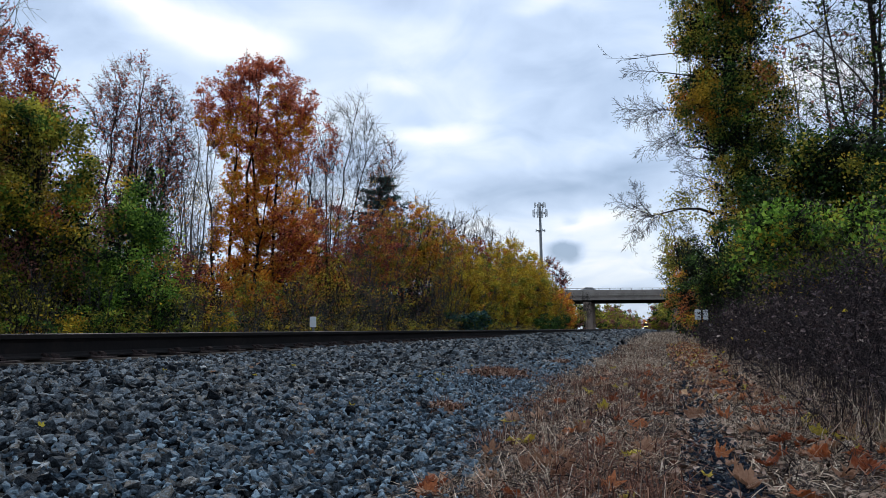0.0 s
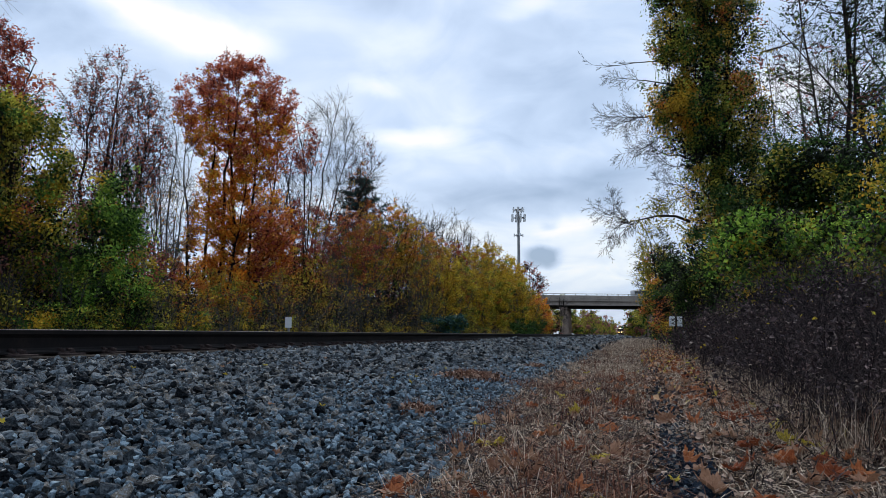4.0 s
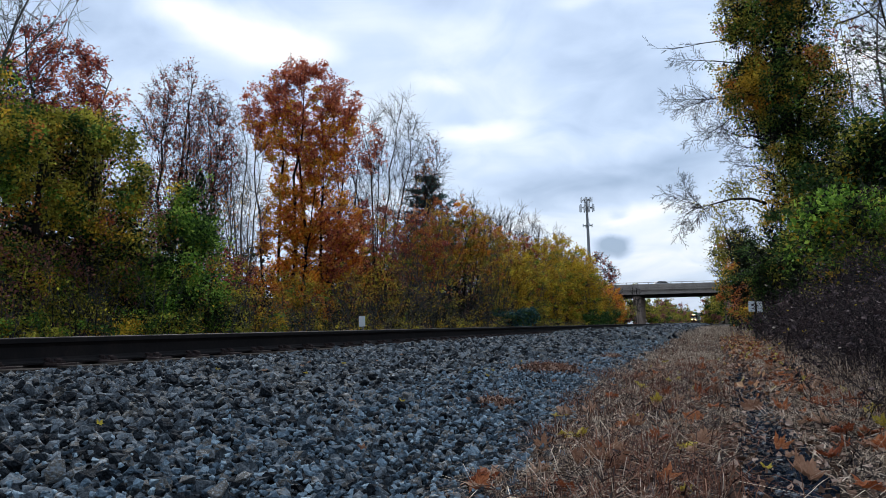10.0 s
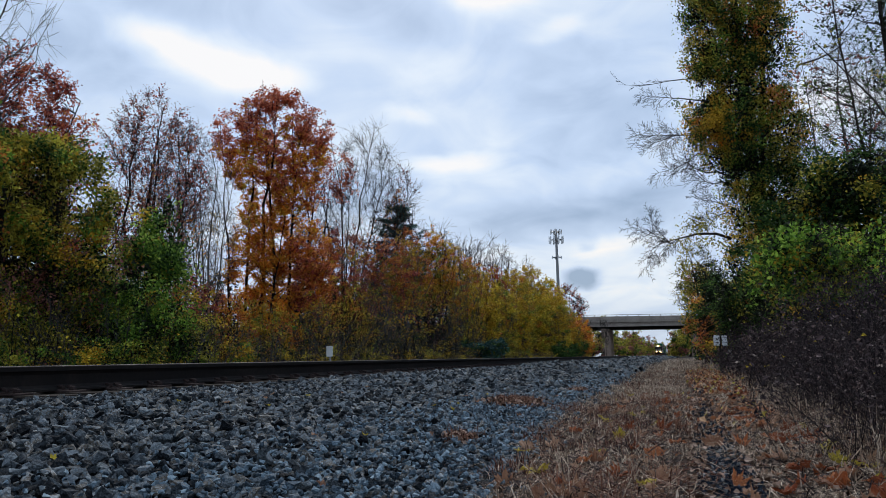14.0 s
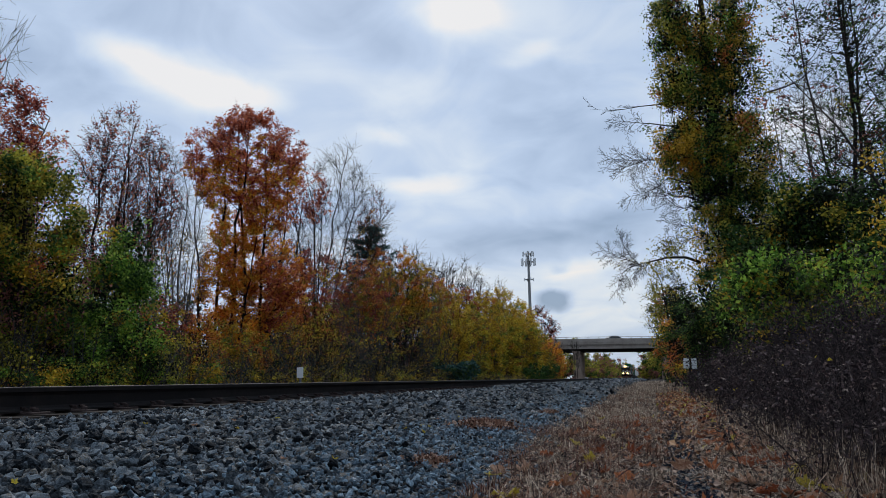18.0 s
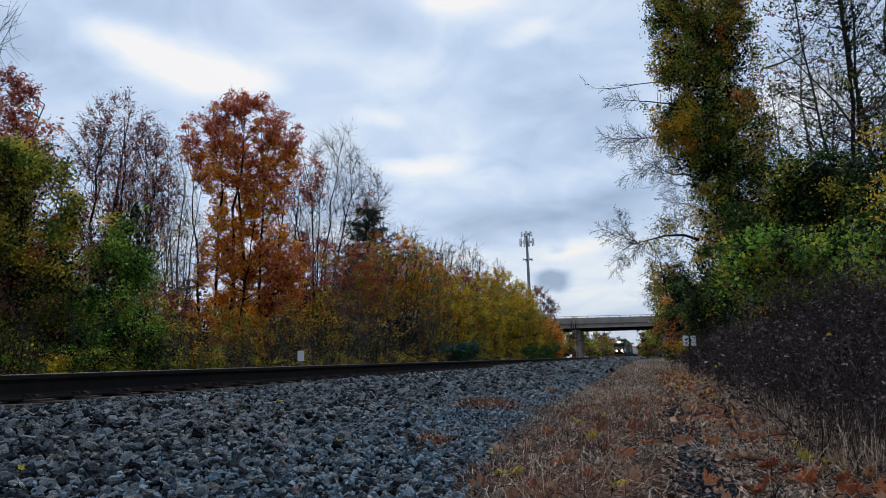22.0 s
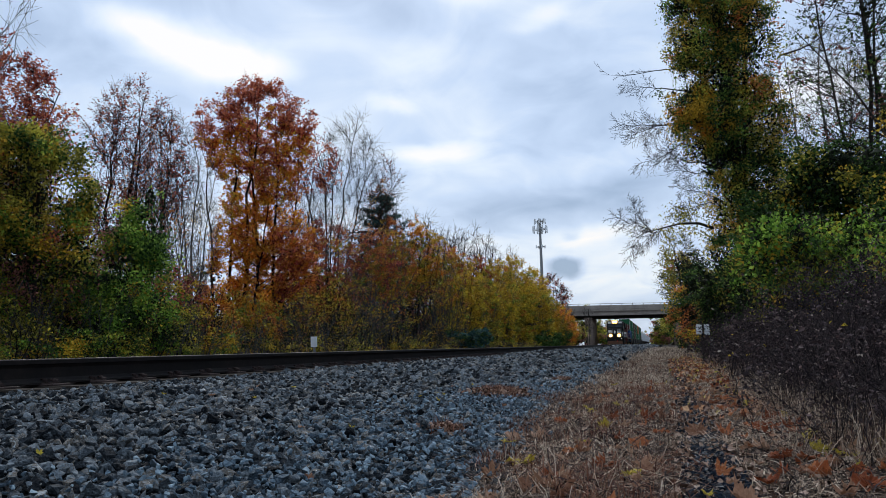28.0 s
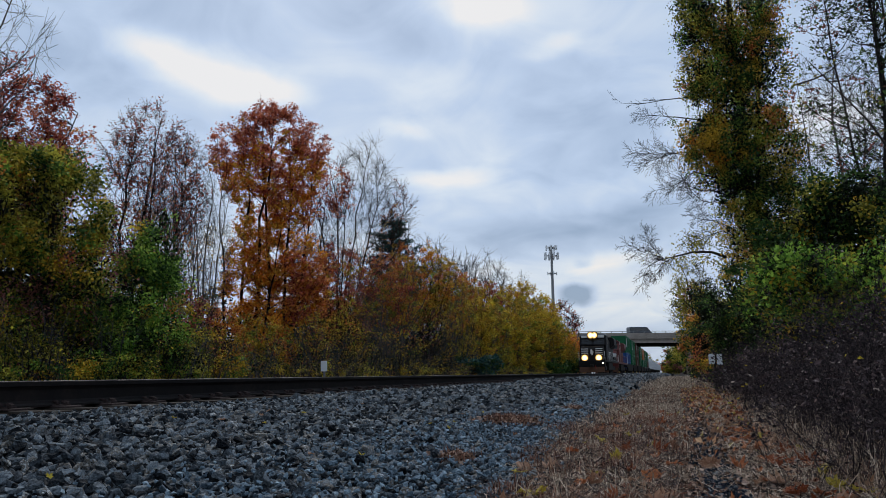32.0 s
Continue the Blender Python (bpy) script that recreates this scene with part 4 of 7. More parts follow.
# ---- grass, weeds and fallen leaves ----
def blades(name, label, rng, places, height, width, mat, lean=0.5, category="grass"):
    n = len(places)
    a = rng.uniform(0, 2 * np.pi, n)
    d = np.stack([np.cos(a), np.sin(a), np.zeros(n)], 1)
    s = np.stack([-np.sin(a), np.cos(a), np.zeros(n)], 1)
    h = (height * rng.uniform(0.4, 1.25, n))[:, None]
    w = (width * rng.uniform(0.6, 1.4, n))[:, None]
    bow = np.abs(rng.normal(size=n))[:, None] * lean
    up = np.array([[0, 0, 1.0]])
    p1 = places + (up * 0.55 + d * bow * 0.28) * h
    p2 = places + (up * np.clip(0.98 - 0.35 * bow, 0.1, 1) + d * bow * 0.95) * h
    v = np.stack([places - s * w / 2, places + s * w / 2, p1 + s * w * 0.4, p1 - s * w * 0.4, p2 + s * w * 0.1, p2 - s * w * 0.1], 1).reshape(-1, 3)
    q = np.array([[0, 1, 2, 3], [3, 2, 4, 5]])
    f = (q[None] + (np.arange(n) * 6)[:, None, None]).reshape(-1, 4)
    return tagged(link_mesh(name, raw_mesh(name, v, f), mat), label, category, kind="stuff")


def ground_points(rng, n, x0, x1, y0, y1, power=1.0):
    x = rng.uniform(x0, x1, n)
    y = y0 + (y1 - y0) * rng.random(n) ** power
    return np.stack([x + np.array([bend(v) for v in y]), y, np.array([profile(v) for v in x])], 1)


def verge_points(rng, n, y0, y1, power=1.0):
    y = y0 + (y1 - y0) * rng.random(n) ** power
    e = verge_edge(y)
    x = e + (-0.03 - e) * rng.random(n)
    return np.stack([x, y, np.array([profile(v) for v in x])], 1)


def tufted(rng, p, spread, count):
    """Gathers places in tufts."""
    c = p[rng.integers(len(p), size=count)]
    i = rng.integers(count, size=len(p))
    q = c[i] + rng.normal(size=(len(p), 3)) * spread
    q[:, 2] = c[i][:, 2]
    return q


ballast()


def beside_the_eye():
    """The same ballast where it runs on past the eye, laid more loosely."""
    rng = np.random.default_rng(29)
    x, y = np.meshgrid(np.arange(-3.98, -0.45, 0.062), np.arange(-5, 4.2, 0.062))
    x, y = (c.ravel() + rng.uniform(-0.03, 0.03, c.size) for c in (x, y))
    keep = (y <= np.maximum(-0.78 * x - 0.9, 0.8)) & (x < verge_edge(y) + rng.normal(size=x.size) * 0.07)
    p = np.stack([x[keep], y[keep], [profile(v) + 0.02 for v in x[keep]]], 1)
    rocks("ballast_stones", "coarse grey crushed stones", p, 0.058 * np.exp(rng.normal(size=len(p)) * 0.3), 35, M["stone"], bed)


beside_the_eye()


def slivers(name, label, rng, places, length, width, mat, category="grass"):
    """Dry blades lying every way on the ground."""
    n = len(places)
    a = rng.uniform(0, 2 * np.pi, n)
    tilt = rng.normal(size=n) * 0.28
    d = np.stack([np.cos(a) * np.cos(tilt), np.sin(a) * np.cos(tilt), np.abs(np.sin(tilt))], 1)
    s = np.stack([-np.sin(a), np.cos(a), rng.normal(size=n) * 0.5], 1)
    ln = (length * rng.uniform(0.4, 1.4, n))[:, None]
    w = (width * rng.uniform(0.6, 1.4, n))[:, None]
    mid = places + d * ln * 0.5 + np.array([[0, 0, 1]]) * ln * rng.uniform(0, 0.14, n)[:, None]
    end = places + d * ln
    v = np.stack([places - s * w / 2, places + s * w / 2, mid + s * w / 2, mid - s * w / 2, end + s * w * 0.2, end - s * w * 0.2], 1).reshape(-1, 3)
    q = np.array([[0, 1, 2, 3], [3, 2, 4, 5]])
    f = (q[None] + (np.arange(n) * 6)[:, None, None]).reshape(-1, 4)
    return tagged(link_mesh(name, raw_mesh(name, v, f), mat), label, category, kind="stuff")


def verge():
    rng = np.random.default_rng(51)
    p = np.concatenate([verge_points(rng, 5600, 1.4, 9, 1.2), verge_points(rng, 6500, 9, 30)])
    p[:, 2] += rng.uniform(0.0, 0.03, len(p))
    slivers("matted_grass", "matted dry tan grass lying beside the path", rng, p, 0.055, 0.0042, M["straw"])
    p = np.concatenate([tufted(rng, verge_points(rng, 3600, 1.4, 10, 1.1), 0.09, 50), verge_points(rng, 900, 8, 32)])
    p[:, 2] += rng.uniform(0.0, 0.04, len(p))
    slivers("flattened_weeds", "flattened red-brown weeds among the dry grass", rng, p, 0.05, 0.0042, M["redweed"], "weeds")
    p = np.concatenate([ground_points(rng, 8000, 0.28, 1.1, 1.5, 8, 1.2), ground_points(rng, 4500, 0.28, 0.9, 8, 26)])
    p[:, 2] += rng.uniform(0.0, 0.035, len(p))
    slivers("matted_grass", "matted dry grass along the bramble edge", rng, p, 0.055, 0.0034, M["straw"])
    p = np.concatenate([ground_points(rng, 4600, -0.58, -0.03, -5, 1.5), ground_points(rng, 9000, 0.27, 2.8, -5, 3.0)])
    p[:, 2] += rng.uniform(0.0, 0.03, len(p))
    slivers("matted_grass", "matted dry grass round the standing place", rng, p, 0.06, 0.005, M["straw"])
    p = np.concatenate([tufted(rng, verge_points(rng, 14000, 1.4, 14, 1.1), 0.045, 420), tufted(rng, ground_points(rng, 6000, 0.28, 0.95, 1.6, 14), 0.045, 200)])
    blades("dry_grass", "tufts of dry tan grass on the verge", rng, p, 0.085, 0.0034, M["straw"], 2.8)
    p = tufted(rng, np.concatenate([ground_points(rng, 5000, 0.80, 1.35, 3.4, 9), ground_points(rng, 3000, 0.85, 1.5, 9, 24)]), 0.08, 260)
    blades("edge_weeds", "withered brown weeds along the bramble edge", rng, p, 0.17, 0.004, M["redweed"], 1.7, "weeds")
    blades("edge_weeds", "pale dry stalks along the bramble edge", rng, p[::2] + rng.normal(size=p[::2].shape) * (0.08, 0.08, 0), 0.22, 0.0035, M["straw"], 1.6, "weeds")
    blades("edge_weeds", "dark dead stalks along the bramble edge", rng, p[::2] + rng.normal(size=p[::2].shape) * (0.05, 0.05, 0), 0.3, 0.004, M["twig"], 1.1, "weeds")
    p = tufted(rng, ground_points(rng, 2400, 0.55, 1.1, 3.4, 9), 0.06, 120)
    blades("tall_grass", "taller bleached grass stalks by the brambles", rng, p, 0.14, 0.003, M["straw"], 1.5)
    p = tufted(rng, verge_points(rng, 4500, 1.6, 10), 0.07, 60)
    blades("red_weeds", "red-brown withered weeds on the verge", rng, p, 0.12, 0.0036, M["redweed"], 1.9, "weeds")
    p = tufted(rng, verge_points(rng, 800, 2.2, 12), 0.05, 90)
    blades("seed_stalks", "pale upright seed stalks among dry grass", rng, p, 0.17, 0.0024, M["straw"], 2.4)
    p = tufted(rng, np.concatenate([ground_points(rng, 2600, 0.66, 1.05, 3.6, 9), ground_points(rng, 900, 0.6, 1.0, 9, 16)]), 0.05, 150)
    blades("seed_stalks", "pale seed stalks before the brambles", rng, p, 0.25, 0.0030, M["straw"], 1.5)
    p = tufted(rng, verge_points(rng, 11000, 5, 50, 0.75), 0.16, 520)
    blades("far_grass", "pale dry grass along the distant verge", rng, p, 0.075, 0.006, M["straw"], 2.6)
    p = tufted(rng, ground_points(rng, 8000, -1.4, 0.9, 27, 85), 0.25, 260)
    blades("grass_clump", "pale grass clump where the path ends", rng, p, 0.26, 0.010, M["straw"], 1.5)
    p = tufted(rng, verge_points(rng, 2600, 6, 46, 0.8), 0.16, 70)
    blades("red_weeds", "red-brown withered weeds along the distant verge", rng, p, 0.10, 0.007, M["redweed"], 1.2, "weeds")
    p = np.concatenate([verge_points(rng, 7000, 1.5, 9, 1.2), ground_points(rng, 4200, 0.3, 1.0, 1.6, 9, 1.2)])
    p[:, 2] += rng.uniform(0.0, 0.05, len(p))
    slivers("dead_stalks", "flattened dark dead stalks among dry grass", rng, p, 0.08, 0.0035, M["twig"])
    # weed patches that grow through the ballast
    for x, y, sx, sy, n in ((-1.52, 7.55, 0.20, 0.42, 1300), (-1.23, 4.45, 0.09, 0.12, 200), (-1.35, 10.6, 0.1, 0.25, 200)):
        q = np.stack([x + rng.normal(size=n) * sx * 0.5, y + rng.normal(size=n) * sy * 0.5, np.full(n, 0.0)], 1)
        q[:, 2] = [profile(v) + 0.02 for v in q[:, 0]]
        blades("weed_patch", "withered red-brown weeds growing through ballast", rng, q, 0.10, 0.0045, M["redweed"], 1.4, "weeds")
        q = np.concatenate([q[:n // 3], q[:n // 3]]) + rng.normal(size=(2 * (n // 3), 3)) * (0.03, 0.03, 0.0)
        q[:, 2] += rng.uniform(0.02, 0.06, len(q))
        tagged(link_mesh("leaf_litter", leaf_mesh("leaf_litter", rng, q, 0.035, up=-0.5, slim=0.7, folded=True), M["litter"]), "withered leaves caught among trackside weeds", "leaf litter", kind="stuff")
    # small broken leaves
    p = np.concatenate([verge_points(rng, 2300, 1.6, 16, 1.2), ground_points(rng, 3600, 0.29, 0.95, 1.6, 16, 1.2), ground_points(rng, 1000, 0.0, 0.4, 6.5, 34), ground_points(rng, 200, 0.0, 0.3, 2, 7), ground_points(rng, 700, -0.05, 0.06, 2, 10), ground_points(rng, 700, 0.2, 0.32, 2, 10), ground_points(rng, 800, 0.02, 0.25, 5.2, 12, 0.7)])
    p[:, 2] += rng.uniform(0.005, 0.035, len(p))
    tagged(link_mesh("leaf_litter", leaf_mesh("leaf_litter", rng, p, 0.033, up=-0.5, slim=0.7, folded=True), M["litter"]), "brown and tan broken leaves over the verge", "leaf litter", kind="stuff")
    p = np.concatenate([tufted(rng, ground_points(rng, 700, 0.34, 0.85, 5.5, 16), 0.12, 90), tufted(rng, ground_points(rng, 1500, 0.22, 0.8, 14, 40), 0.18, 90), ground_points(rng, 260, -0.05, 0.3, 6, 30)])
    p[:, 2] += rng.uniform(0.01, 0.06, len(p))
    p = p[rng.permutation(len(p))]
    for mat, part_of, label in (("drift", p[:1700], "drift of large orange-brown leaves against the brambles"), ("litter", p[1700:2200], "drift of withered tan leaves along the trail"), ("drift_yellow", p[2200:], "scattered yellow leaves along the trail")):
        tagged(link_mesh("leaf_drift", leaf_mesh("leaf_drift", rng, part_of, 0.055, up=-0.5, slim=0.8, folded=True), M[mat]), label, "leaf litter", kind="stuff")


verge()


def lobed(seed):
    """A broad leaf with five pointed, toothed lobes, folded and curled as it dried."""
    rng = np.random.default_rng(seed)
    bm = bmesh.new()
    n = 40
    tips = ((0.0, 0.52), (0.92, 0.47), (-0.92, 0.47), (1.95, 0.36), (-1.95, 0.36))
    fold, roll = rng.uniform(0.2, 0.9), rng.uniform(-0.5, 1.2)
    mid = bm.verts.new((0, 0, 0.0))
    ring, inner = [], []

    def curl(x, y):
        r2 = x * x + y * y
        return fold * abs(y) * 0.7 + roll * r2 * 0.9 + 0.10 * math.sin(9 * x + seed) * math.sin(8 * y + 2 * seed)

    for i in range(n):
        a = 2 * math.pi * i / n - math.pi
        r = 0.33
        for at, reach in tips:
            gap = abs((a - at + math.pi) % (2 * math.pi) - math.pi)
            r = max(r, reach * max(0.0, 1 - (gap / 0.66) ** 1.7) + 0.10 * max(0.0, 1 - gap / 0.9))
        r *= (0.9 if i % 2 else 1.08) * rng.uniform(0.92, 1.06)
        x, y = r * math.cos(a), r * math.sin(a)
        inner.append(bm.verts.new((0.5 * x, 0.5 * y, curl(0.5 * x, 0.5 * y) + rng.normal() * 0.012)))
        ring.append(bm.verts.new((x, y, curl(x, y) + rng.normal() * 0.035)))
    for i in range(n):
        j = (i + 1) % n
        bm.faces.new((mid, inner[i], inner[j]))
        bm.faces.new((inner[i], ring[i], ring[j], inner[j]))
    cyl(bm, (-0.08, 0, 0.02), (-0.55, 0.06, 0.10), 0.012, 0.008, 5)
    low = min(v.co.z for v in bm.verts)
    for v in bm.verts:
        v.co.z -= low
    mesh = bpy.data.meshes.new("fallen_leaf")
    bm.to_mesh(mesh)
    bm.free()
    return mesh


def fallen():
    rng = np.random.default_rng(61)
    kinds = {}
    for k, mat in enumerate(("fallen_rust", "fallen_tan", "fallen_yellow")):
        for s in range(5):
            m = lobed(7 * k + s)
            m.materials.append(M[mat])
            kinds.setdefault(mat, []).append(m)
    words = {"fallen_rust": "curled rust-red fallen leaf on dry grass", "fallen_tan": "pale tan fallen leaf lying on the verge", "fallen_yellow": "yellow-green fallen leaf caught in dry grass"}
    spots = [(0.13, 5.2, "fallen_tan", 0.19), (0.57, 6.1, "fallen_tan", 0.20), (-0.39, 5.04, "fallen_yellow", 0.15), (-0.62, 3.45, "fallen_yellow", 0.17), (0.17, 3.6, "fallen_rust", 0.10),
             (0.22, 2.95, "fallen_tan", 0.16), (0.5, 3.4, "fallen_tan", 0.15), (0.62, 3.1, "fallen_rust", 0.16), (-0.16, 4.2, "fallen_rust", 0.16), (-0.47, 3.9, "fallen_rust", 0.17),
             (-0.72, 5.4, "fallen_rust", 0.13), (-0.36, 2.75, "fallen_tan", 0.14), (-0.42, 3.05, "fallen_tan", 0.13), (0.72, 3.9, "fallen_tan", 0.16), (0.66, 4.5, "fallen_yellow", 0.14),
             (0.6, 5.6, "fallen_rust", 0.17), (0.75, 6.3, "fallen_rust", 0.18), (-0.7, 3.2, "fallen_tan", 0.13), (0.10, 3.1, "fallen_yellow", 0.06), (0.2, 3.35, "fallen_tan", 0.08)]
    for _ in range(190):
        x = rng.choice([rng.uniform(-0.85, -0.05), rng.uniform(0.3, 0.9)], p=[0.6, 0.4])
        spots.append((x, 2.4 + 9 * rng.random() ** 1.3, rng.choice(["fallen_rust", "fallen_tan", "fallen_tan", "fallen_yellow"], p=[0.45, 0.25, 0.2, 0.10]), rng.uniform(0.05, 0.15)))
    for _ in range(120):
        y = 3.3 + 15 * rng.random() ** 1.2
        spots.append((rng.normal(0.56, 0.14), y, rng.choice(["fallen_rust", "fallen_rust", "fallen_tan"]), rng.uniform(0.07, 0.12 if y < 4.5 else 0.17)))
    for _ in range(26):
        spots.append((rng.uniform(-3.2, -1.0), rng.uniform(2.4, 9), rng.choice(["fallen_yellow", "fallen_tan"]), rng.uniform(0.035, 0.06)))
    for x, y, mat, size in spots:
        ob = new("fallen_leaf", kinds[mat][rng.integers(5)])
        z = profile(x) + (0.03 if x > -0.9 else 0.05)
        ob.matrix_world = Matrix.LocRotScale((x, y, z), Euler((rng.normal() * 0.35, rng.normal() * 0.35, rng.uniform(0, 6.28))), (size * 0.78,) * 3)
        tagged(ob, words[mat], "leaf", "fallen leaves")


fallen()


# ---- overpass ----
SKEW = 26.0


def overpass():
    b = thing("overpass", (-8.0, 182.5, 0), "concrete road overpass on slender piers", "bridge", turn=SKEW)
    b["kind"] = "structure"
    x0, x1 = -40, 60
    part("deck", boxed(x0, x1, 0.0, 11.5, 7.95, 8.35), M["concrete"], b)
    part("road_surface", boxed(x0, x1, 0.45, 11.05, 8.354, 8.40), M["asphalt"], b)
    for y in (0.0, 11.1):
        part("parapet", boxed(x0, x1, y - 0.06, y + 0.34, 8.30, 9.15, bevel=0.03), M["concrete"], b)
    part("ledge", boxed(x0, x1, -0.2, 0.1, 7.88, 8.02), M["concrete"], b)
    for i in range(40):
        x = x0 + 1 + i * 2.5
        post = part("railing_post", boxed(x - 0.06, x + 0.06, 0.06, 0.2, 9.15, 9.5), M["grey_metal"], b)
    part("handrail", cyl(bmesh.new(), (x0, 0.13, 9.5), (x1, 0.13, 9.5), 0.05, n=8), M["grey_metal"], b)
    for k, y in enumerate((0.25, 2.9, 5.6, 8.4, 11.0)):
        low = 6.95 if k == 0 else 6.5
        g = boxed(x0, x1, y - 0.05, y + 0.05, low + 0.05, 7.95)
        box(g, x0, x1, y - 0.22, y + 0.22, low, low + 0.06)
        part("girder", g, M["concrete"] if k == 0 else M["steel_dark"], b)
    # joints in the outer beam
    for x in (-9.3, 11.4):
        part("joint", boxed(x - 0.05, x + 0.05, -0.03, 0.19, 6.96, 8.3), M["steel_dark"], b)
    for x in (-9.5, 11.2):
        lean = math.tan(radians(SKEW))
        cap = boxed(x - 0.8, x + 0.8, -0.1, 11.6, 5.85, 6.5, bevel=0.05)
        for v in cap.verts:
            v.co.x += v.co.y * lean
        part("pier_cap", cap, M["pier_concrete"], b)
        for y in (0.6, 4.2, 7.6, 11.0):
            col = boxed(x - 0.65, x + 0.65, y - 0.55, y + 0.55, 0.2, 5.85, bevel=0.06)
            for v in col.verts:
                v.co.x += y * lean
            part("pier", col, M["pier_concrete"], b)
    for s, x in ((-1, -22), (1, 22)):
        bank = side_prism([(-14, 0.0), (0.5, 7.9), (11, 7.9), (26, 0.0)], x, x + s * 600)
        part("embankment", bank, M["ground"], b, "grassy road embankment")
        part("road_surface", boxed(min(x, x + s * 600), max(x, x + s * 600), 0.6, 11.0, 7.85, 8.40), M["asphalt"], b)
    return b


overpass()


def cell_tower():
    t = thing("cell_tower", (-36.4, 249, 0.3), "grey steel monopole carrying white antenna panels", "tower")
    part("pole", cyl(bmesh.new(), (0, 0, -0.2), (0, 0, 39.7), 0.65, 0.33, 14), M["grey_metal"], t)
    for z, r, n, hgt in ((38.9, 1.7, 7, 1.5), (36.4, 2.2, 10, 2.2), (31.0, 1.4, 4, 0.9)):
        ring = bmesh.new()
        for i in range(12):
            a, c = 2 * math.pi * i / 12, 2 * math.pi * (i + 1) / 12
            cyl(ring, (r * 0.85 * math.cos(a), r * 0.85 * math.sin(a), z), (r * 0.85 * math.cos(c), r * 0.85 * math.sin(c), z), 0.09, n=6)
        for i in range(3):
            a = 2 * math.pi * i / 3
            cyl(ring, (0, 0, z), (r * 0.85 * math.cos(a), r * 0.85 * math.sin(a), z), 0.12, n=6)
        part("antenna_mount", ring, M["grey_metal"], t)
        for i in range(n):
            a = 2 * math.pi * (i + 0.3) / n
            bm = boxed(-0.11, 0.11, -0.24, 0.24, z - hgt / 2, z + hgt / 2, bevel=0.03)
            bmesh.ops.transform(bm, matrix=pose(r * math.cos(a), r * math.sin(a), 0, 0, 0, math.degrees(a)), verts=bm.verts)
            part("antenna_panel", bm, M["white_paint"], t)
    return t


cell_tower()


def trackside_sign():
    s = thing("trackside_sign", (-12.5, 27.65, 0.2), "small blank white sign on a short post", "sign")
    part("post", boxed(-0.03, 0.03, -0.03, 0.03, -0.3, 0.95, bevel=0.006), M["grey_metal"], s)
    part("panel", boxed(-0.125, 0.125, -0.045, -0.032, 0.60, 0.98, bevel=0.004), M["white_paint"], s)


trackside_sign()


def meter_post():
    s = thing("marker_post", (0.84, 22.0, 0.06), "pair of white cabinets on a dark post", "utility box")
    part("post", boxed(-0.03, 0.03, -0.03, 0.03, -0.2, 0.98, bevel=0.006), M["steel_dark"], s)
    part("cabinet", boxed(-0.15, 0.0, -0.10, -0.03, 0.70, 0.96, bevel=0.012), M["white_paint"], s)
    part("cabinet", boxed(0.05, 0.18, -0.09, 0.0, 0.68, 0.95, bevel=0.012), M["white_paint"], s)
    part("conduit", cyl(bmesh.new(), (0.23, 0, -0.2), (0.23, 0, 0.62), 0.045, n=10), M["grey_metal"], s, "grey plastic pipe")


meter_post()


# ---- trees beyond the tracks ----
G = 0.42
BARE = dict(pieces=(8, 5, 3, 2), kids=(15, 9, 5), angle=(0.42, 0.5, 0.5), rise=(0.02, 0.07, 0.06, 0.04), ratio=(0.55, 0.5, 0.5), thin=0.0065, bare=(0.22, 0.12, 0.0), wob=(0.06, 0.10, 0.13, 0.16))

# the large oak of several stems, red above and orange below
crown_tree("oak_tree", "tall multi-stemmed oak with red and orange leaves", (-20, 37.0, G),
           ((-1.85, 0, -2.2, 0.3, 11.0, 0.09), (-1.35, 0.4, -0.9, 0.2, 13.0, 0.10), (-0.7, -0.2, -0.1, -0.2, 13.8, 0.13), (0.1, 0.3, 0.5, 0.2, 13.6, 0.12), (0.8, -0.2, 1.9, -0.1, 12.8, 0.11), (1.2, 0.5, 2.8, 0.6, 11.4, 0.08), (-0.3, -0.6, 0.7, -0.9, 9.0, 0.07)),
           ((1.2, -1.6, 0.9), (2.6, -1.5, 1.6), (4.0, -2.1, 3.3), (5.6, -2.2, 3.2), (7.0, -1.9, 2.9), (8.6, -1.9, 2.7), (10.2, -2.2, 2.8), (11.4, -2.9, 3.2), (12.6, -2.6, 3.1), (13.4, -2.3, 2.3), (13.9, -0.9, 1.6), (14.6, -0.5, 0.7)), 107,
           (("oak_red", 1.0, 10.9, 15, -4, 4), ("oak_red", 0.7, 8.0, 10.9, -0.6, 4), ("oak_red", 0.5, 3.0, 8.0, 1.2, 4), ("oak_orange", 1.0, 6.0, 11.6, -4, 4), ("oak_orange", 0.25, 11.6, 13.2, -2, 2), ("oak_orange", 1.0, 1.0, 6.0, -4, 0.9), ("oak_orange", 0.4, 1.0, 6.0, 0.9, 4), ("rust", 0.9, 2.0, 7.2, 0.6, 4), ("rust", 0.2, 5, 10, -4, 4), ("maroon", 0.3, 3.0, 6.6, 1.4, 4)),
           sprays=520, gap=0.34, spray=0.40, count=140, size=0.12, twigs=3, turn=28, thin=0.012, limb=0.022, holes=-0.27)
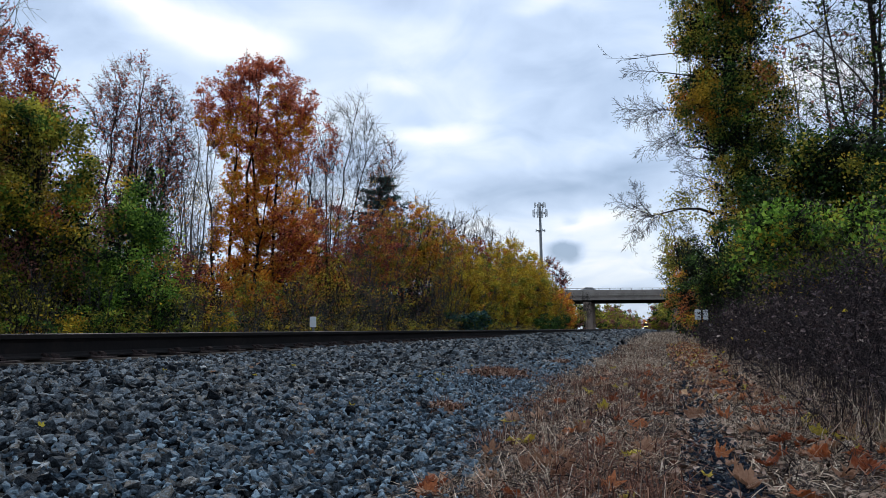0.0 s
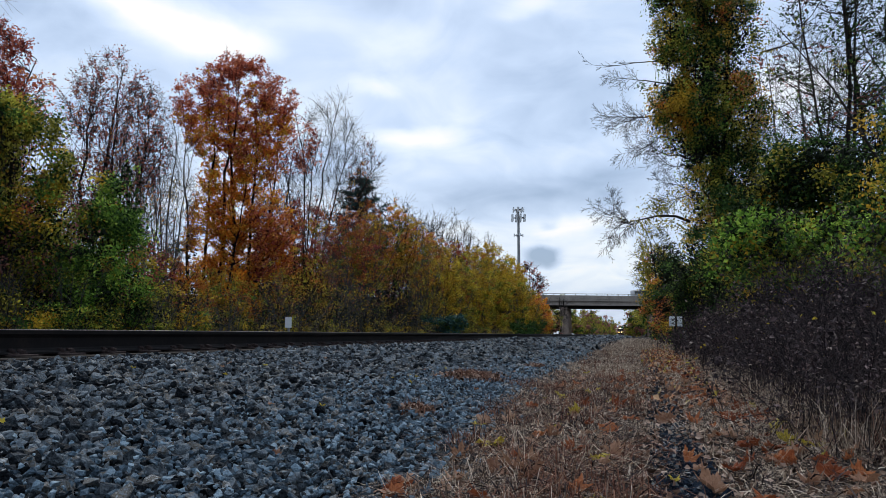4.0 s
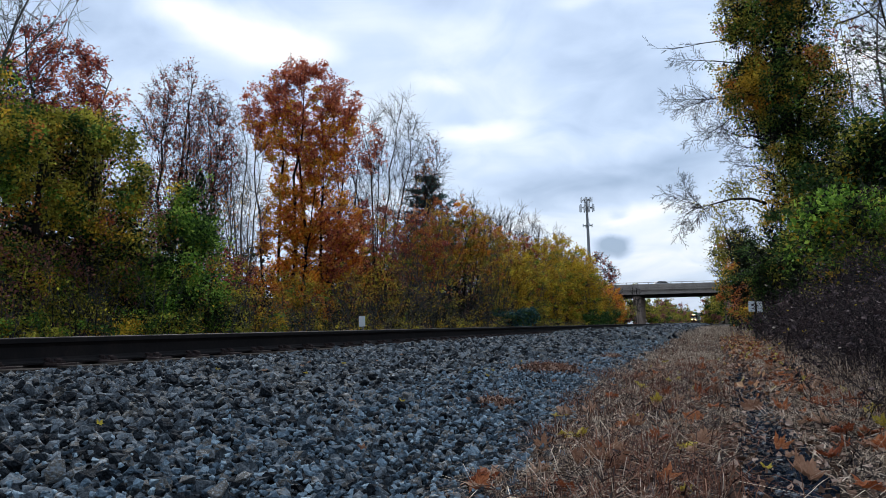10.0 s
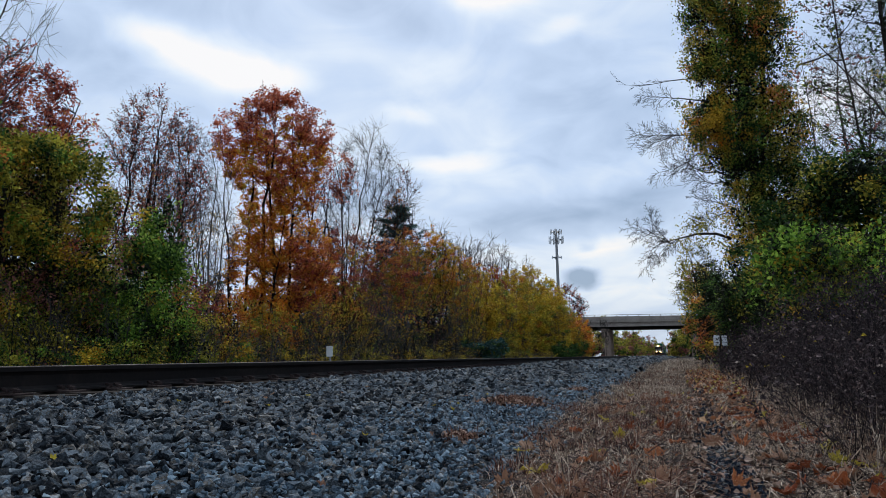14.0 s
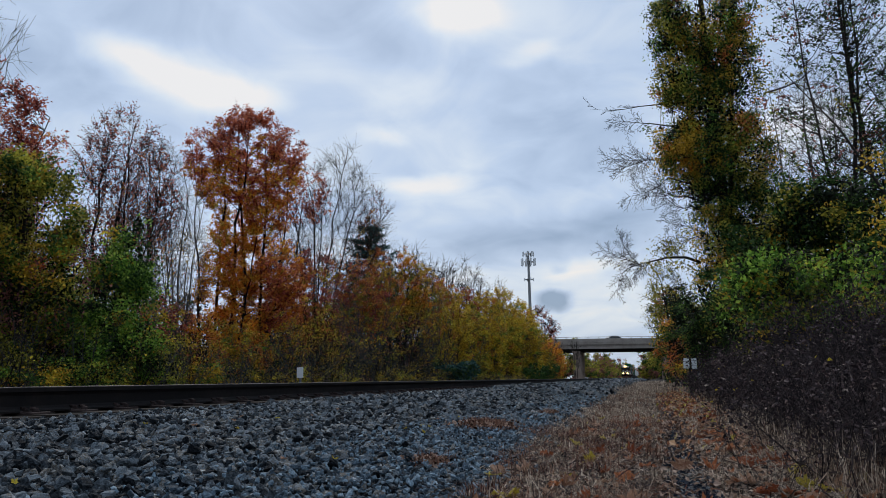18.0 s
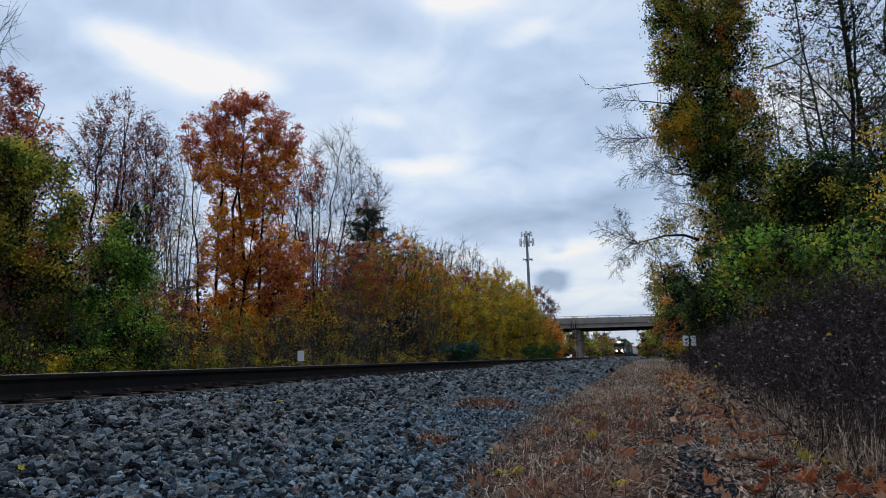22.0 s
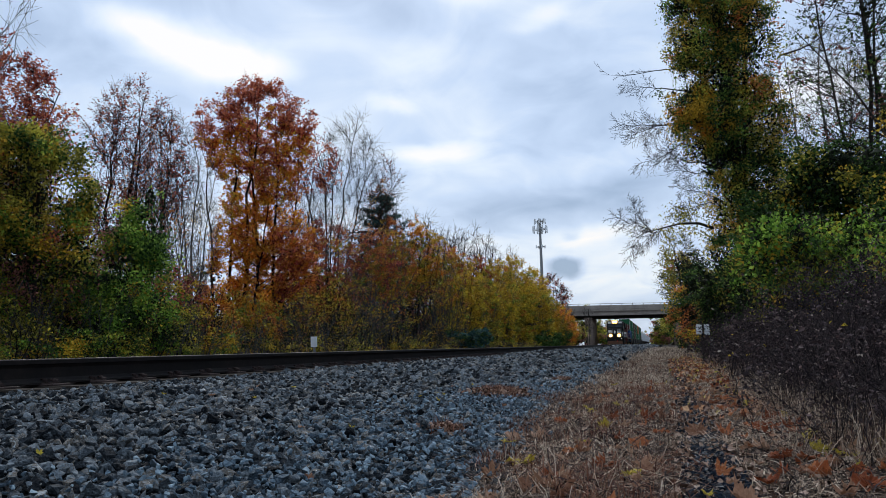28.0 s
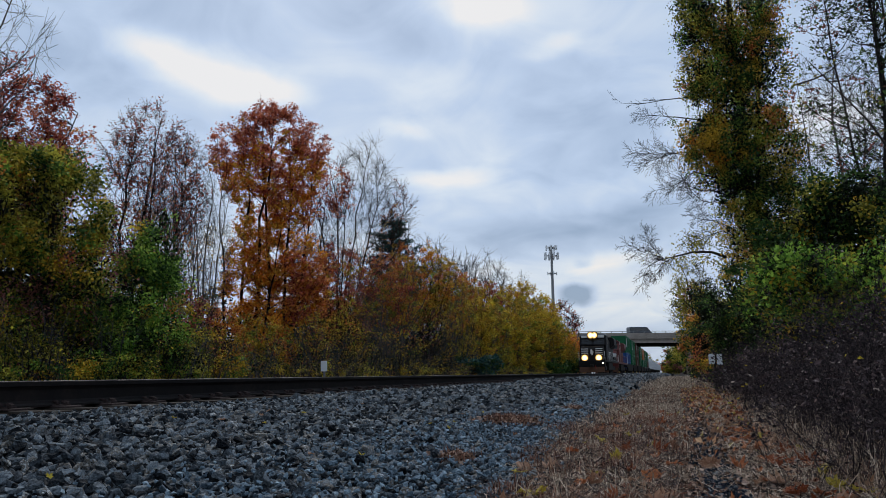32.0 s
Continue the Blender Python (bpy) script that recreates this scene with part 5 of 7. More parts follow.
# bare trees with a few tufts left
crown_tree("bare_tree", "tall bare grey tree with arching fine twigs", (-21, 52.0, G), ((-1.6, 0, -1.2, 0, 15.8, 0.10), (-1.5, 0.2, 0.6, 0, 16.4, 0.10), (-0.9, 0.3, 2.2, 0.2, 15.0, 0.09), (-0.7, 0, 3.4, 0, 12.8, 0.07)),
           ((6.5, -2.2, 1.6), (8.2, -2.4, 2.8), (9.8, -2.3, 4.0), (12.0, -2.4, 4.0), (13.8, -2.2, 3.4), (15.6, -1.7, 2.2), (16.8, -0.6, 0.9)), 111, (("rust", 0.5, 5.5, 9.5, -3, 1), ("plum", 0.5, 11.6, 13.2, 2.2, 4)),
           sprays=150, gap=0.6, spray=0.9, count=26, size=0.13, twigs=5, turn=22, reach=1.05, thin=0.011, limb=0.020, group="bare trees", flat=0.9, holes=-1)
crown_tree("slender_tree", "slender tree keeping a tuft of maroon leaves", (-21.4, 48.6, G), ((0, 0, -0.5, 0, 14.0, 0.08), (0.2, 0.1, 0.4, 0, 13.4, 0.07)), ((6.0, -0.9, 1.0), (9.5, -1.0, 1.0), (11.6, -1.1, 1.3), (13.4, -1.2, 1.2), (14.4, -0.4, 0.5)), 112, (("maroon", 1, 11.2, 15), ("oak_red", 0.9, 11.2, 15), ("rust", 0.6, 5, 8)), sprays=60, gap=0.4, spray=0.45, count=70, size=0.13, turn=22, reach=1.3, thin=0.010, limb=0.016)
crown_tree("bare_tree", "tall bare grey tree behind the oak", (-23.5, 49.0, G), ((0, 0, -0.4, 0, 13.5, 0.11), (0.3, 0.3, 1.0, 0, 12.5, 0.10)), ((5, -1.4, 1.6), (9, -1.8, 2.0), (12, -1.4, 1.6), (13.8, -0.4, 0.5)), 113, (("plum", 1, 4, 9), ("rust", 1, 4, 9)), sprays=70, gap=0.7, spray=0.8, count=24, size=0.14, turn=25, reach=1.6, thin=0.013, group="bare trees", flat=0.9)
for i, (x, y, h, w) in enumerate(((-22, 31.2, 11.2, 1.0), (-22.5, 33.6, 12.0, 1.2), (-21.0, 33.0, 10.6, 0.9), (-23, 25.5, 9.8, 1.2), (-24, 24.0, 10.6, 1.3), (-21, 42.5, 9.0, 1.1), (-23, 36.0, 9.5, 1.3))):
    crown_tree("bare_sapling", "thin bare grey tree with fine upright twigs", (x, y, G), ((0, 0, -0.35 * w, 0, h * 0.97, 0.07), (0.2, 0.2, 0.55 * w, 0, h * 0.9, 0.055), (-0.2, 0.1, -0.9 * w, 0, h * 0.75, 0.05)),
               ((h * 0.3, -w, w), (h * 0.6, -1.3 * w, 1.3 * w), (h * 0.85, -w, w), (h, -0.3 * w, 0.3 * w)), 121 + i, (("gold_olive", 1, 2, h * 0.65), ("rust", 0.5, 2, h * 0.6)), sprays=60, gap=0.5, spray=0.6, count=20, size=0.10, bare=0.4, bark="greybark", turn=28, reach=1.7, thin=0.009, limb=0.014, group="bare saplings", flat=0.9)
# plum coloured tree with a thin crown
crown_tree("plum_tree", "slender tree with sparse plum-brown leaves", (-21, 28.2, G), ((-0.7, 0, -0.9, 0, 10.4, 0.10), (-0.5, 0.2, 0.3, 0, 11.3, 0.11), (0.1, 0, 1.1, 0.2, 10.8, 0.09), (0.5, 0.3, 1.9, 0, 9.0, 0.07)),
           ((4.6, -1.2, 1.0), (6.2, -1.7, 1.9), (7.7, -1.9, 2.5), (9.0, -1.7, 2.4), (10.3, -1.4, 1.9), (11.1, -0.8, 1.4), (11.7, 0.0, 0.9)), 131, (("plum", 1.3, 4, 12), ("maroon", 0.8, 4, 12), ("rust", 0.25, 4, 10)), sprays=210, gap=0.42, spray=0.5, count=44, size=0.10, twigs=5, turn=36, reach=1.3, thin=0.009, limb=0.018, flat=0.8)
# red oak behind the vines
crown_tree("red_oak", "broad oak with dull maroon leaves", (-24, 24.2, G), ((0, 0, 0, 0, 11.8, 0.17), (0.3, 0.4, 1.9, 0, 10.6, 0.12), (-0.2, 0, -1.9, 0, 10.8, 0.12)),
           ((5.5, -2.6, 2.2), (8.0, -3.1, 2.7), (9.8, -2.9, 2.7), (11.2, -2.0, 1.8), (12.3, -0.6, 0.5)), 132, (("maroon", 1.2, 4, 13), ("oak_red", 0.9, 8, 13), ("rust", 0.5, 4, 10)), sprays=170, gap=0.5, spray=0.5, count=110, size=0.125, twigs=4, turn=44, thin=0.012)
crown_tree("bare_tree", "large bare tree with pale spreading twigs", (-21, 17.2, G), ((0, 0, 0.9, 0, 13.4, 0.13), (0.2, 0.3, 2.4, 0, 12.2, 0.10)), ((6, -1.6, 2.4), (9, -2.2, 3.6), (11.6, -1.8, 3.9), (13.2, -0.8, 2.8), (13.8, 0, 1.6)), 133, sprays=80, gap=0.7, spray=0.8, count=0, bark="greybark", turn=50, reach=1.3, thin=0.010, limb=0.022, group="bare trees", flat=0.8)


# conifer
def pine(place, h, seed, width, name="pine_tree", label="dark blue-green pine standing among bare trees", low=0.45):
    rng = np.random.default_rng(seed)
    root = thing(name, place, label, "tree")
    link_mesh("trunk", tube_mesh("trunk", [(0, 0, -0.2, 0, 0, h * 0.5, 0.2, 0.12), (0, 0, h * 0.5, 0, 0, h, 0.12, 0.02)], 8), M["bark"], root)
    segs, pts = [], []
    z = h * low
    while z < h - 0.2:
        r = width * (1 - z / h) ** 0.6 * rng.uniform(0.75, 1.15) + 0.1
        for a in rng.uniform(0, 6.28, 7):
            rr = r * rng.uniform(0.6, 1.1)
            e = np.array([math.cos(a) * rr, math.sin(a) * rr, z + rr * rng.uniform(0.05, 0.4)])
            segs.append((0, 0, z, *e, 0.035, 0.008))
            for _ in range(110):
                t = rng.uniform(0.35, 1.05)
                pts.append(np.array([0, 0, z]) * (1 - t) + e * t + rng.normal(size=3) * (0.14, 0.14, 0.08))
        z += h * 0.045
    link_mesh("branching", tube_mesh("branching", segs, 4), M["bark"], root)["kind"] = "stuff"
    link_mesh("crown", leaf_mesh("crown", rng, pts, 0.26, slim=0.2), M["needle"], root)


pine((-21.6, 61.0, G), 13.0, 141, 5.2)
crown_tree("slender_tree", "slender tree with a tuft of orange leaves", (-22.0, 61.5, G), ((0, 0, 0.1, 0, 13.6, 0.10), (0.2, 0, 0.6, 0, 12.6, 0.07)), ((9.5, -1.0, 1.0), (12.4, -0.9, 1.1), (14.0, -0.3, 0.4)), 142, (("rust", 1, 12.3, 15), ("gold_olive", 0.8, 12.0, 15), ("rust", 0.6, 9, 12)), sprays=44, gap=0.42, spray=0.45, count=44, size=0.15, turn=20, thin=0.013, bare=0.25)
pine((-23, 59.0, G), 6.5, 143, 2.0, label="low dark pine beneath bare trees", low=0.15)


def masses(rng, n, x, y, z, r):
    """Overlapping rounded masses inside a box."""
    out = []
    for _ in range(n):
        k = rng.uniform(*r)
        out.append((rng.uniform(*x), rng.uniform(*y), rng.uniform(*z), k * rng.uniform(0.8, 1.3), k * rng.uniform(0.8, 1.3), k * rng.uniform(0.8, 1.4), 1.0))
    return out


R = np.random.default_rng(71)
VINE = (("darkgreen", 1.2), ("olive", 2.2), ("green", 0.5), ("darkgreen", 0.9), ("olive", 1.6), ("vine_gold", 1.2), ("gold_olive", 0.8), ("rust", 0.5))
vines("vine_thicket", "dark olive vines draped over low trees", (-15.5, 15.2, G), masses(R, 10, (-1.6, 0.4), (-4.6, 2.6), (3.9, 5.2), (0.9, 1.3)) + masses(R, 18, (-1.4, 0.4), (-4.6, 2.9), (4.9, 6.0), (0.45, 0.8)) + masses(R, 5, (-1.2, 0.2), (2.4, 3.4), (4.2, 5.4), (0.4, 0.7)),
      VINE, 151, drapes=760, count=70, size=0.095, tuft=0.15, trunks=((( -0.6, -1.5, -0.2), (-0.4, -1.2, 5.5), 0.16, 0.06), ((-0.9, 0.8, -0.2), (-0.7, 1.0, 5.0), 0.13, 0.05), ((-0.2, 2.2, -0.2), (-0.5, 2.6, 5.0), 0.08, 0.04), ((0.1, -2.8, -0.2), (-0.3, -3.1, 4.6), 0.09, 0.04)), core=1300, core_size=0.16, strands=330, hole=-0.12, grain=0.9)
vines("vine_thicket", "brown and olive vine tangle in the shade below", (-15.9, 15.6, G), masses(R, 22, (-1.2, 0.9), (-4.6, 4.2), (0.4, 3.4), (0.6, 1.0)), (("plum", 0.8), ("darkgreen", 1.0), ("olive", 2.2), ("plum", 0.8), ("olive", 1.2), ("gold_olive", 1.2), ("rust", 0.4)), 155, drapes=560, count=55, size=0.085, core=1100, core_size=0.18, strands=200, hole=-0.12, grain=1.1)
# the zone of shade leaves colours the column's foot as if shaded
vines("vine_column", "bright green vines climbing a slender trunk", (-14.7, 20.3, G), [(0, 0.6, 5.0, 0.28, 0.3, 0.35, 1), (0.05, 0.25, 4.5, 0.35, 0.42, 0.4, 1), (0.2, -0.8, 3.3, 0.4, 0.5, 0.4, 1), (0.3, -1.4, 2.8, 0.45, 0.6, 0.4, 1), (0.3, -2.1, 2.3, 0.45, 0.6, 0.35, 1), (0.4, -1.0, 2.3, 0.5, 0.7, 0.4, 1), (0, 0.6, 3.9, 0.35, 0.45, 0.45, 1), (0.1, -0.25, 3.5, 0.4, 0.5, 0.45, 1), (0.1, 0.6, 2.9, 0.4, 0.5, 0.5, 1), (0.2, -0.55, 2.5, 0.5, 0.6, 0.45, 1), (0.1, 0.5, 1.9, 0.5, 0.6, 0.45, 1), (0.3, -1.2, 1.9, 0.5, 0.7, 0.5, 1), (0.4, -0.3, 1.4, 0.6, 0.9, 0.5, 1), (0.2, -2.0, 1.0, 0.5, 0.7, 0.5, 1), (0.2, 0.6, 0.8, 0.5, 0.6, 0.5, 1)],
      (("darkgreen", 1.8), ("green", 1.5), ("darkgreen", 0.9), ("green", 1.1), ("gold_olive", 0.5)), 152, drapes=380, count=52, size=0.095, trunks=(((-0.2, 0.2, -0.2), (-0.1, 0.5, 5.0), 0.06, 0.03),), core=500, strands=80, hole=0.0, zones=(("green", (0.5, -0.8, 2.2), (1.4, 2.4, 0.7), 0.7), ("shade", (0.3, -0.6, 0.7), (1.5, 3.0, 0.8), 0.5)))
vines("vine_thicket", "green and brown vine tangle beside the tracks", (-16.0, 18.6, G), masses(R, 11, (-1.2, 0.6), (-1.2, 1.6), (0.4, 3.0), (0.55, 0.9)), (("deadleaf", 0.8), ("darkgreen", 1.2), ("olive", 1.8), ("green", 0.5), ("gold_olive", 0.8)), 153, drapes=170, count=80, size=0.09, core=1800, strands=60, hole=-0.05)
# added backing whose near-black leaves stand in for deep shade
vines("dark_thicket", "dense leaves deep behind the vines coloured as shade", (-19.0, 16.5, G), masses(R, 24, (-1.0, 1.0), (-5.5, 5.0), (0.8, 4.0), (0.9, 1.3)), (("shade", 1.4), ("darkgreen", 1.4), ("deadleaf", 0.8), ("olive", 0.3)), 154, drapes=200, count=60, size=0.16, core=5000, core_size=0.3, hole=-0.6, folded=False)

# understorey along the far bank: x, y, height, width, two leaf colours, share of leafless sprays
BANK = (
    (-16.5, 11.4, 4.0, 3.0, "olive", "darkgreen", 0.1), (-14.2, 13.0, 1.2, 1.8, "olive", "gold_olive", 0.2), (-16.6, 21.6, 4.0, 2.4, "olive", "plum", 0.4), (-17.4, 23.4, 4.2, 2.6, "gold_olive", "plum", 0.5), (-16.5, 24.6, 2.8, 2.4, "olive", "gold_olive", 0.3),
    (-17.5, 26.4, 3.4, 2.4, "plum", "maroon", 0.3), (-17.0, 28.4, 2.8, 2.2, "oak_orange", "rust", 0.2), (-16.8, 30.4, 2.6, 2.2, "gold_olive", "olive", 0.35), (-17.4, 32.6, 2.8, 2.2, "oak_orange", "rust", 0.3), (-16.4, 34.6, 2.6, 2.2, "plum", "gold_olive", 0.5),
    (-17.6, 36.8, 3.4, 2.6, "oak_orange", "yellow", 0.3), (-16.4, 38.8, 3.4, 2.6, "gold_olive", "yellow", 0.35), (-17.4, 41.0, 4.4, 3.0, "yellow", "rust", 0.45), (-16.4, 43.2, 3.6, 2.8, "gold_olive", "plum", 0.5), (-17.6, 45.4, 5.0, 3.0, "plum", "gold_olive", 0.55),
    (-19.6, 44.4, 7.6, 2.8, "maroon", "rust", 0.3), (-19.8, 46.8, 8.4, 3.0, "maroon", "plum", 0.3), (-20.2, 50.4, 6.6, 3.2, "maroon", "rust", 0.4), (-20.6, 55.0, 7.6, 3.2, "plum", "rust", 0.3),
    (-16.4, 47.6, 4.0, 3.0, "gold_olive", "yellow", 0.45), (-18.0, 49.6, 7.4, 3.4, "maroon", "rust", 0.25), (-16.4, 52.0, 4.6, 3.2, "plum", "gold_olive", 0.65), (-18.2, 53.4, 8.4, 3.6, "rust", "gold_olive", 0.25), (-16.4, 56.0, 4.8, 3.0, "plum", "yellow", 0.6),
    (-17.8, 57.6, 9.0, 3.8, "oak_orange", "gold_olive", 0.2), (-16.2, 60.4, 5.6, 3.2, "yellow", "gold_olive", 0.4), (-17.6, 62.4, 8.6, 3.8, "gold_olive", "rust", 0.25), (-16.2, 65.6, 6.0, 3.4, "gold_olive", "yellow", 0.35), (-17.6, 68.4, 8.2, 3.8, "gold_olive", "rust", 0.15),
    (-16.0, 71.5, 6.0, 3.6, "yellow", "olive", 0.25), (-17.4, 75.0, 8.4, 4.2, "gold_olive", "maroon", 0.25), (-16.0, 79.0, 6.4, 4.0, "yellow", "gold_olive", 0.2), (-17.2, 83.5, 9.6, 4.8, "gold_olive", "yellow", 0.1), (-16.0, 88.5, 7.2, 4.4, "olive", "yellow", 0.15),
    (-17.2, 94.0, 11.0, 5.6, "yellow", "gold_olive", 0.05), (-16.0, 100.0, 8.2, 5.2, "gold_olive", "yellow", 0.1), (-17.2, 107.0, 10.8, 5.8, "yellow", "gold_olive", 0.05), (-16.0, 113.0, 7.4, 5.0, "olive", "gold_olive", 0.1), (-15.6, 120.0, 6.6, 5.0, "oak_orange", "rust", 0.1),
    (-15.8, 127.0, 5.6, 5.0, "rust", "oak_orange", 0.1), (-16.4, 135.0, 5.4, 5.0, "olive", "rust", 0.1), (-17.4, 144.0, 5.2, 5.0, "darkgreen", "rust", 0.1),
)
WORDS = {"olive": "olive-green", "darkgreen": "dark green", "gold_olive": "yellow-olive", "yellow": "yellow", "rust": "rust-brown", "plum": "plum-brown", "maroon": "maroon", "oak_orange": "orange", "green": "green"}
for i, (x, y, h, w, a, b2, bare) in enumerate(BANK):
    far = 1 + max(0, y - 40) / 80
    h *= 1.1 if 49 < y < 76 else 1.0
    # deadleaf, kept to the lower half, colours in the shade there
    bush("bank_shrub", f"{WORDS[a]} and {WORDS[b2]} autumn shrub on the bank", (x, y, G), w, h, 200 + i,
         ((a, 1.0, 0.25, 1.1), (b2, 0.9, 0.2, 1.1), ("rust", 0.15, 0.3, 0.9), ("olive", 0.35, 0.3, 0.9), (b2, 0.6, 0.0, 0.5), ("olive", 0.35, 0.0, 0.6), ("deadleaf", 0.2, 0.0, 0.5), ("gold_olive", 0.45, 0.1, 0.9), ("green", 0.15, 0.1, 0.8)), sprays=int(30 + 10 * h * w / far ** 1.1), gap=0.42 * far ** 0.8, spray=0.25 * far ** 0.7, count=int((34 if 33 < y < 63 and h < 6.3 else 110) / far ** 0.2), size=0.095 * far,
         stems=int(6 + h * 0.7), bare=bare * (1.15 if 40 < y < 63 else 0.7), thin=0.008 * far ** 0.5, limb=0.014, twigs=4, holes=-0.12, group="bank shrubs", base=0.45 if h > 7 and 48 < y < 72 else 0.08, bark="greybark" if i % 3 == 1 or (40 < y < 110 and i % 3) else "bark", depth=1.0, reach=1.3)
# the wood behind the bank, its shade put into near-black leaf colours
for i in range(22):
    y = 11 + i * 2.6 + 0.08 * i * i
    if 29.5 < y < 40:
        continue
    h = 3.0 + 1.2 * R.random() + 0.035 * y
    shrub("wood_thicket", "thicket deep in the wood partly coloured as shade", (-22.5 - 3.0 * R.random(), y, G), (4.5, 5.0, h), 700 + i,
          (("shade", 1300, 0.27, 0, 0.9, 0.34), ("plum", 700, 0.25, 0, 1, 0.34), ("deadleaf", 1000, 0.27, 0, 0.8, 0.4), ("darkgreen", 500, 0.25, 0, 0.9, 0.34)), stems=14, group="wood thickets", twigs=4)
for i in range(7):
    shrub("wood_thicket", "low thicket behind the oak partly coloured as shade", (-22.5 - 1.5 * R.random(), 29 + i * 1.9, G), (3.4, 3.0, 1.9 + 0.5 * R.random()), 730 + i, (("shade", 900, 0.2, 0, 0.9, 0.3), ("maroon", 400, 0.16, 0, 1, 0.3), ("deadleaf", 500, 0.2, 0, 0.8, 0.3)), stems=12, group="wood thickets", twigs=4)
# bare brushwood along the bank; past y = 24 shade leaves darken it by colour
for i in range(26):
    y = 11.5 + i * 1.15 + 0.03 * i * i
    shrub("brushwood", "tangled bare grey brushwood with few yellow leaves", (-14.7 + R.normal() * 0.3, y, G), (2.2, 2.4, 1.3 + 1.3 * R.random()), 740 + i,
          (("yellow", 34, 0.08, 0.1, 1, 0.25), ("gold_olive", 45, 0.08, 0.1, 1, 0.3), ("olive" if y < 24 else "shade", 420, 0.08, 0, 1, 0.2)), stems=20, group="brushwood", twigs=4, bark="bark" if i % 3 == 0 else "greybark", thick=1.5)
# low growth at the foot of the bank, with shade-coloured leaves low down
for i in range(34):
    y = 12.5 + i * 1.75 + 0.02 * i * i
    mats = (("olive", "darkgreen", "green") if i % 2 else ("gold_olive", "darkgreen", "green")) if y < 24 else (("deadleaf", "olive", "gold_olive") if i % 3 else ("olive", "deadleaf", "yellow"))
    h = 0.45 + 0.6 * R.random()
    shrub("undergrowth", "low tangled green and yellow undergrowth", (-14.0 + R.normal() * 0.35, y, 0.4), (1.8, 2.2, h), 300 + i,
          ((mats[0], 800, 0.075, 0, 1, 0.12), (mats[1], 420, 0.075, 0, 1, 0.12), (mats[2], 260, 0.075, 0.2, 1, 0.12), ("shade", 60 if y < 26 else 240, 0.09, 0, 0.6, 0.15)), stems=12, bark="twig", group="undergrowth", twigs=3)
shrub("dark_shrub", "dense dark evergreen shrub beside the track", (-13.7, 56.5, 0.35), (3.0, 3.4, 1.9), 351, (("needle", 2600, 0.2, 0, 1, 0.2), ("darkgreen", 900, 0.18, 0, 1, 0.2)), stems=24)
shrub("dark_shrub", "dense dark green shrub beside the track", (-13.9, 96, 0.35), (3.4, 5, 2.0), 352, (("darkgreen", 1800, 0.24, 0, 1, 0.25),), stems=24)
shrub("dark_shrub", "dense dark green shrub beside the track", (-14.2, 112, 0.35), (3.4, 6, 2.2), 353, (("darkgreen", 1800, 0.26, 0, 1, 0.25),), stems=24)
# bare tops that rise over the yellow shrubs
for i, (x, y, h) in enumerate(((-19, 57, 10.4), (-19, 61, 10.8), (-19, 65, 11.2), (-19, 70, 10.8), (-19.5, 75, 11.6), (-19.5, 80, 12.0), (-19, 85, 13.2), (-19.5, 92, 12.4), (-19, 100, 12.6))):
    crown_tree("bare_sapling", "thin bare tree rising above yellow shrubs", (x, y, G), ((0, 0, -0.3, 0, h, 0.07), (0.3, 0, 0.7, 0, h * 0.93, 0.06), (-0.4, 0, -1.0, 0, h * 0.9, 0.06)), ((h * 0.5, -1.4, 1.4), (h * 0.75, -1.5, 1.5), (h * 0.95, -1.0, 1.0), (h, -0.4, 0.4)), 360 + i, sprays=38, gap=0.6, spray=0.8, count=0, turn=15, reach=2.0, thin=0.014, limb=0.02, group="bare saplings", flat=1.0)
crown_tree("red_tree", "small tree with dark red leaves near the overpass", (-17.6, 128, G), ((0, 0, 0.6, 0, 11.0, 0.13), (0.2, 0.3, 1.9, 0, 9.4, 0.10)), ((6.8, 0.9, 2.6), (8.4, 0.6, 3.4), (9.8, -0.6, 2.4), (11.4, -0.8, 0.9)), 371, (("maroon", 1, 0, 13), ("shade", 0.3, 0, 13)), sprays=40, gap=0.5, spray=0.6, count=36, size=0.2, thin=0.02, turn=8)
pine((-21, 150, G), 9.0, 372, 2.0, label="small dark conifer beside the overpass")
for i, (x, y, h) in enumerate(((-20, 160, 8), (-19, 166, 8.5), (-22, 168, 9.5), (-16, 170, 8))):
    crown_tree("bare_sapling", "bare sapling in front of the overpass", (x, y, 0.5), ((0, 0, -0.2, 0, h, 0.08), (0.3, 0.3, 0.7, 0, h * 0.9, 0.06)), ((h * 0.35, -1.2, 1.2), (h * 0.7, -1.5, 1.5), (h, -0.4, 0.4)), 380 + i, sprays=34, gap=0.6, spray=0.7, count=0, reach=1.8, thin=0.016, limb=0.022, group="bare saplings", flat=1.0, holes=-1)

# growth round the abutment; shade leaves colour in the dark under the overpass
for x, y, h in ((-21.5, 196, 6.0), (-24.0, 190, 5.5), (-23.0, 178, 4.0)):
    shrub("abutment_thicket", "brown thicket under the overpass partly coloured as shade", (x, y, 0.3), (6, 9, h), int(960 + y), (("plum", 700, 0.34, 0, 1, 0.4), ("shade", 900, 0.36, 0, 1, 0.4), ("deadleaf", 700, 0.34, 0, 1, 0.4), ("olive", 260, 0.34, 0, 1, 0.4)), stems=12, group="abutment thickets", twigs=4)

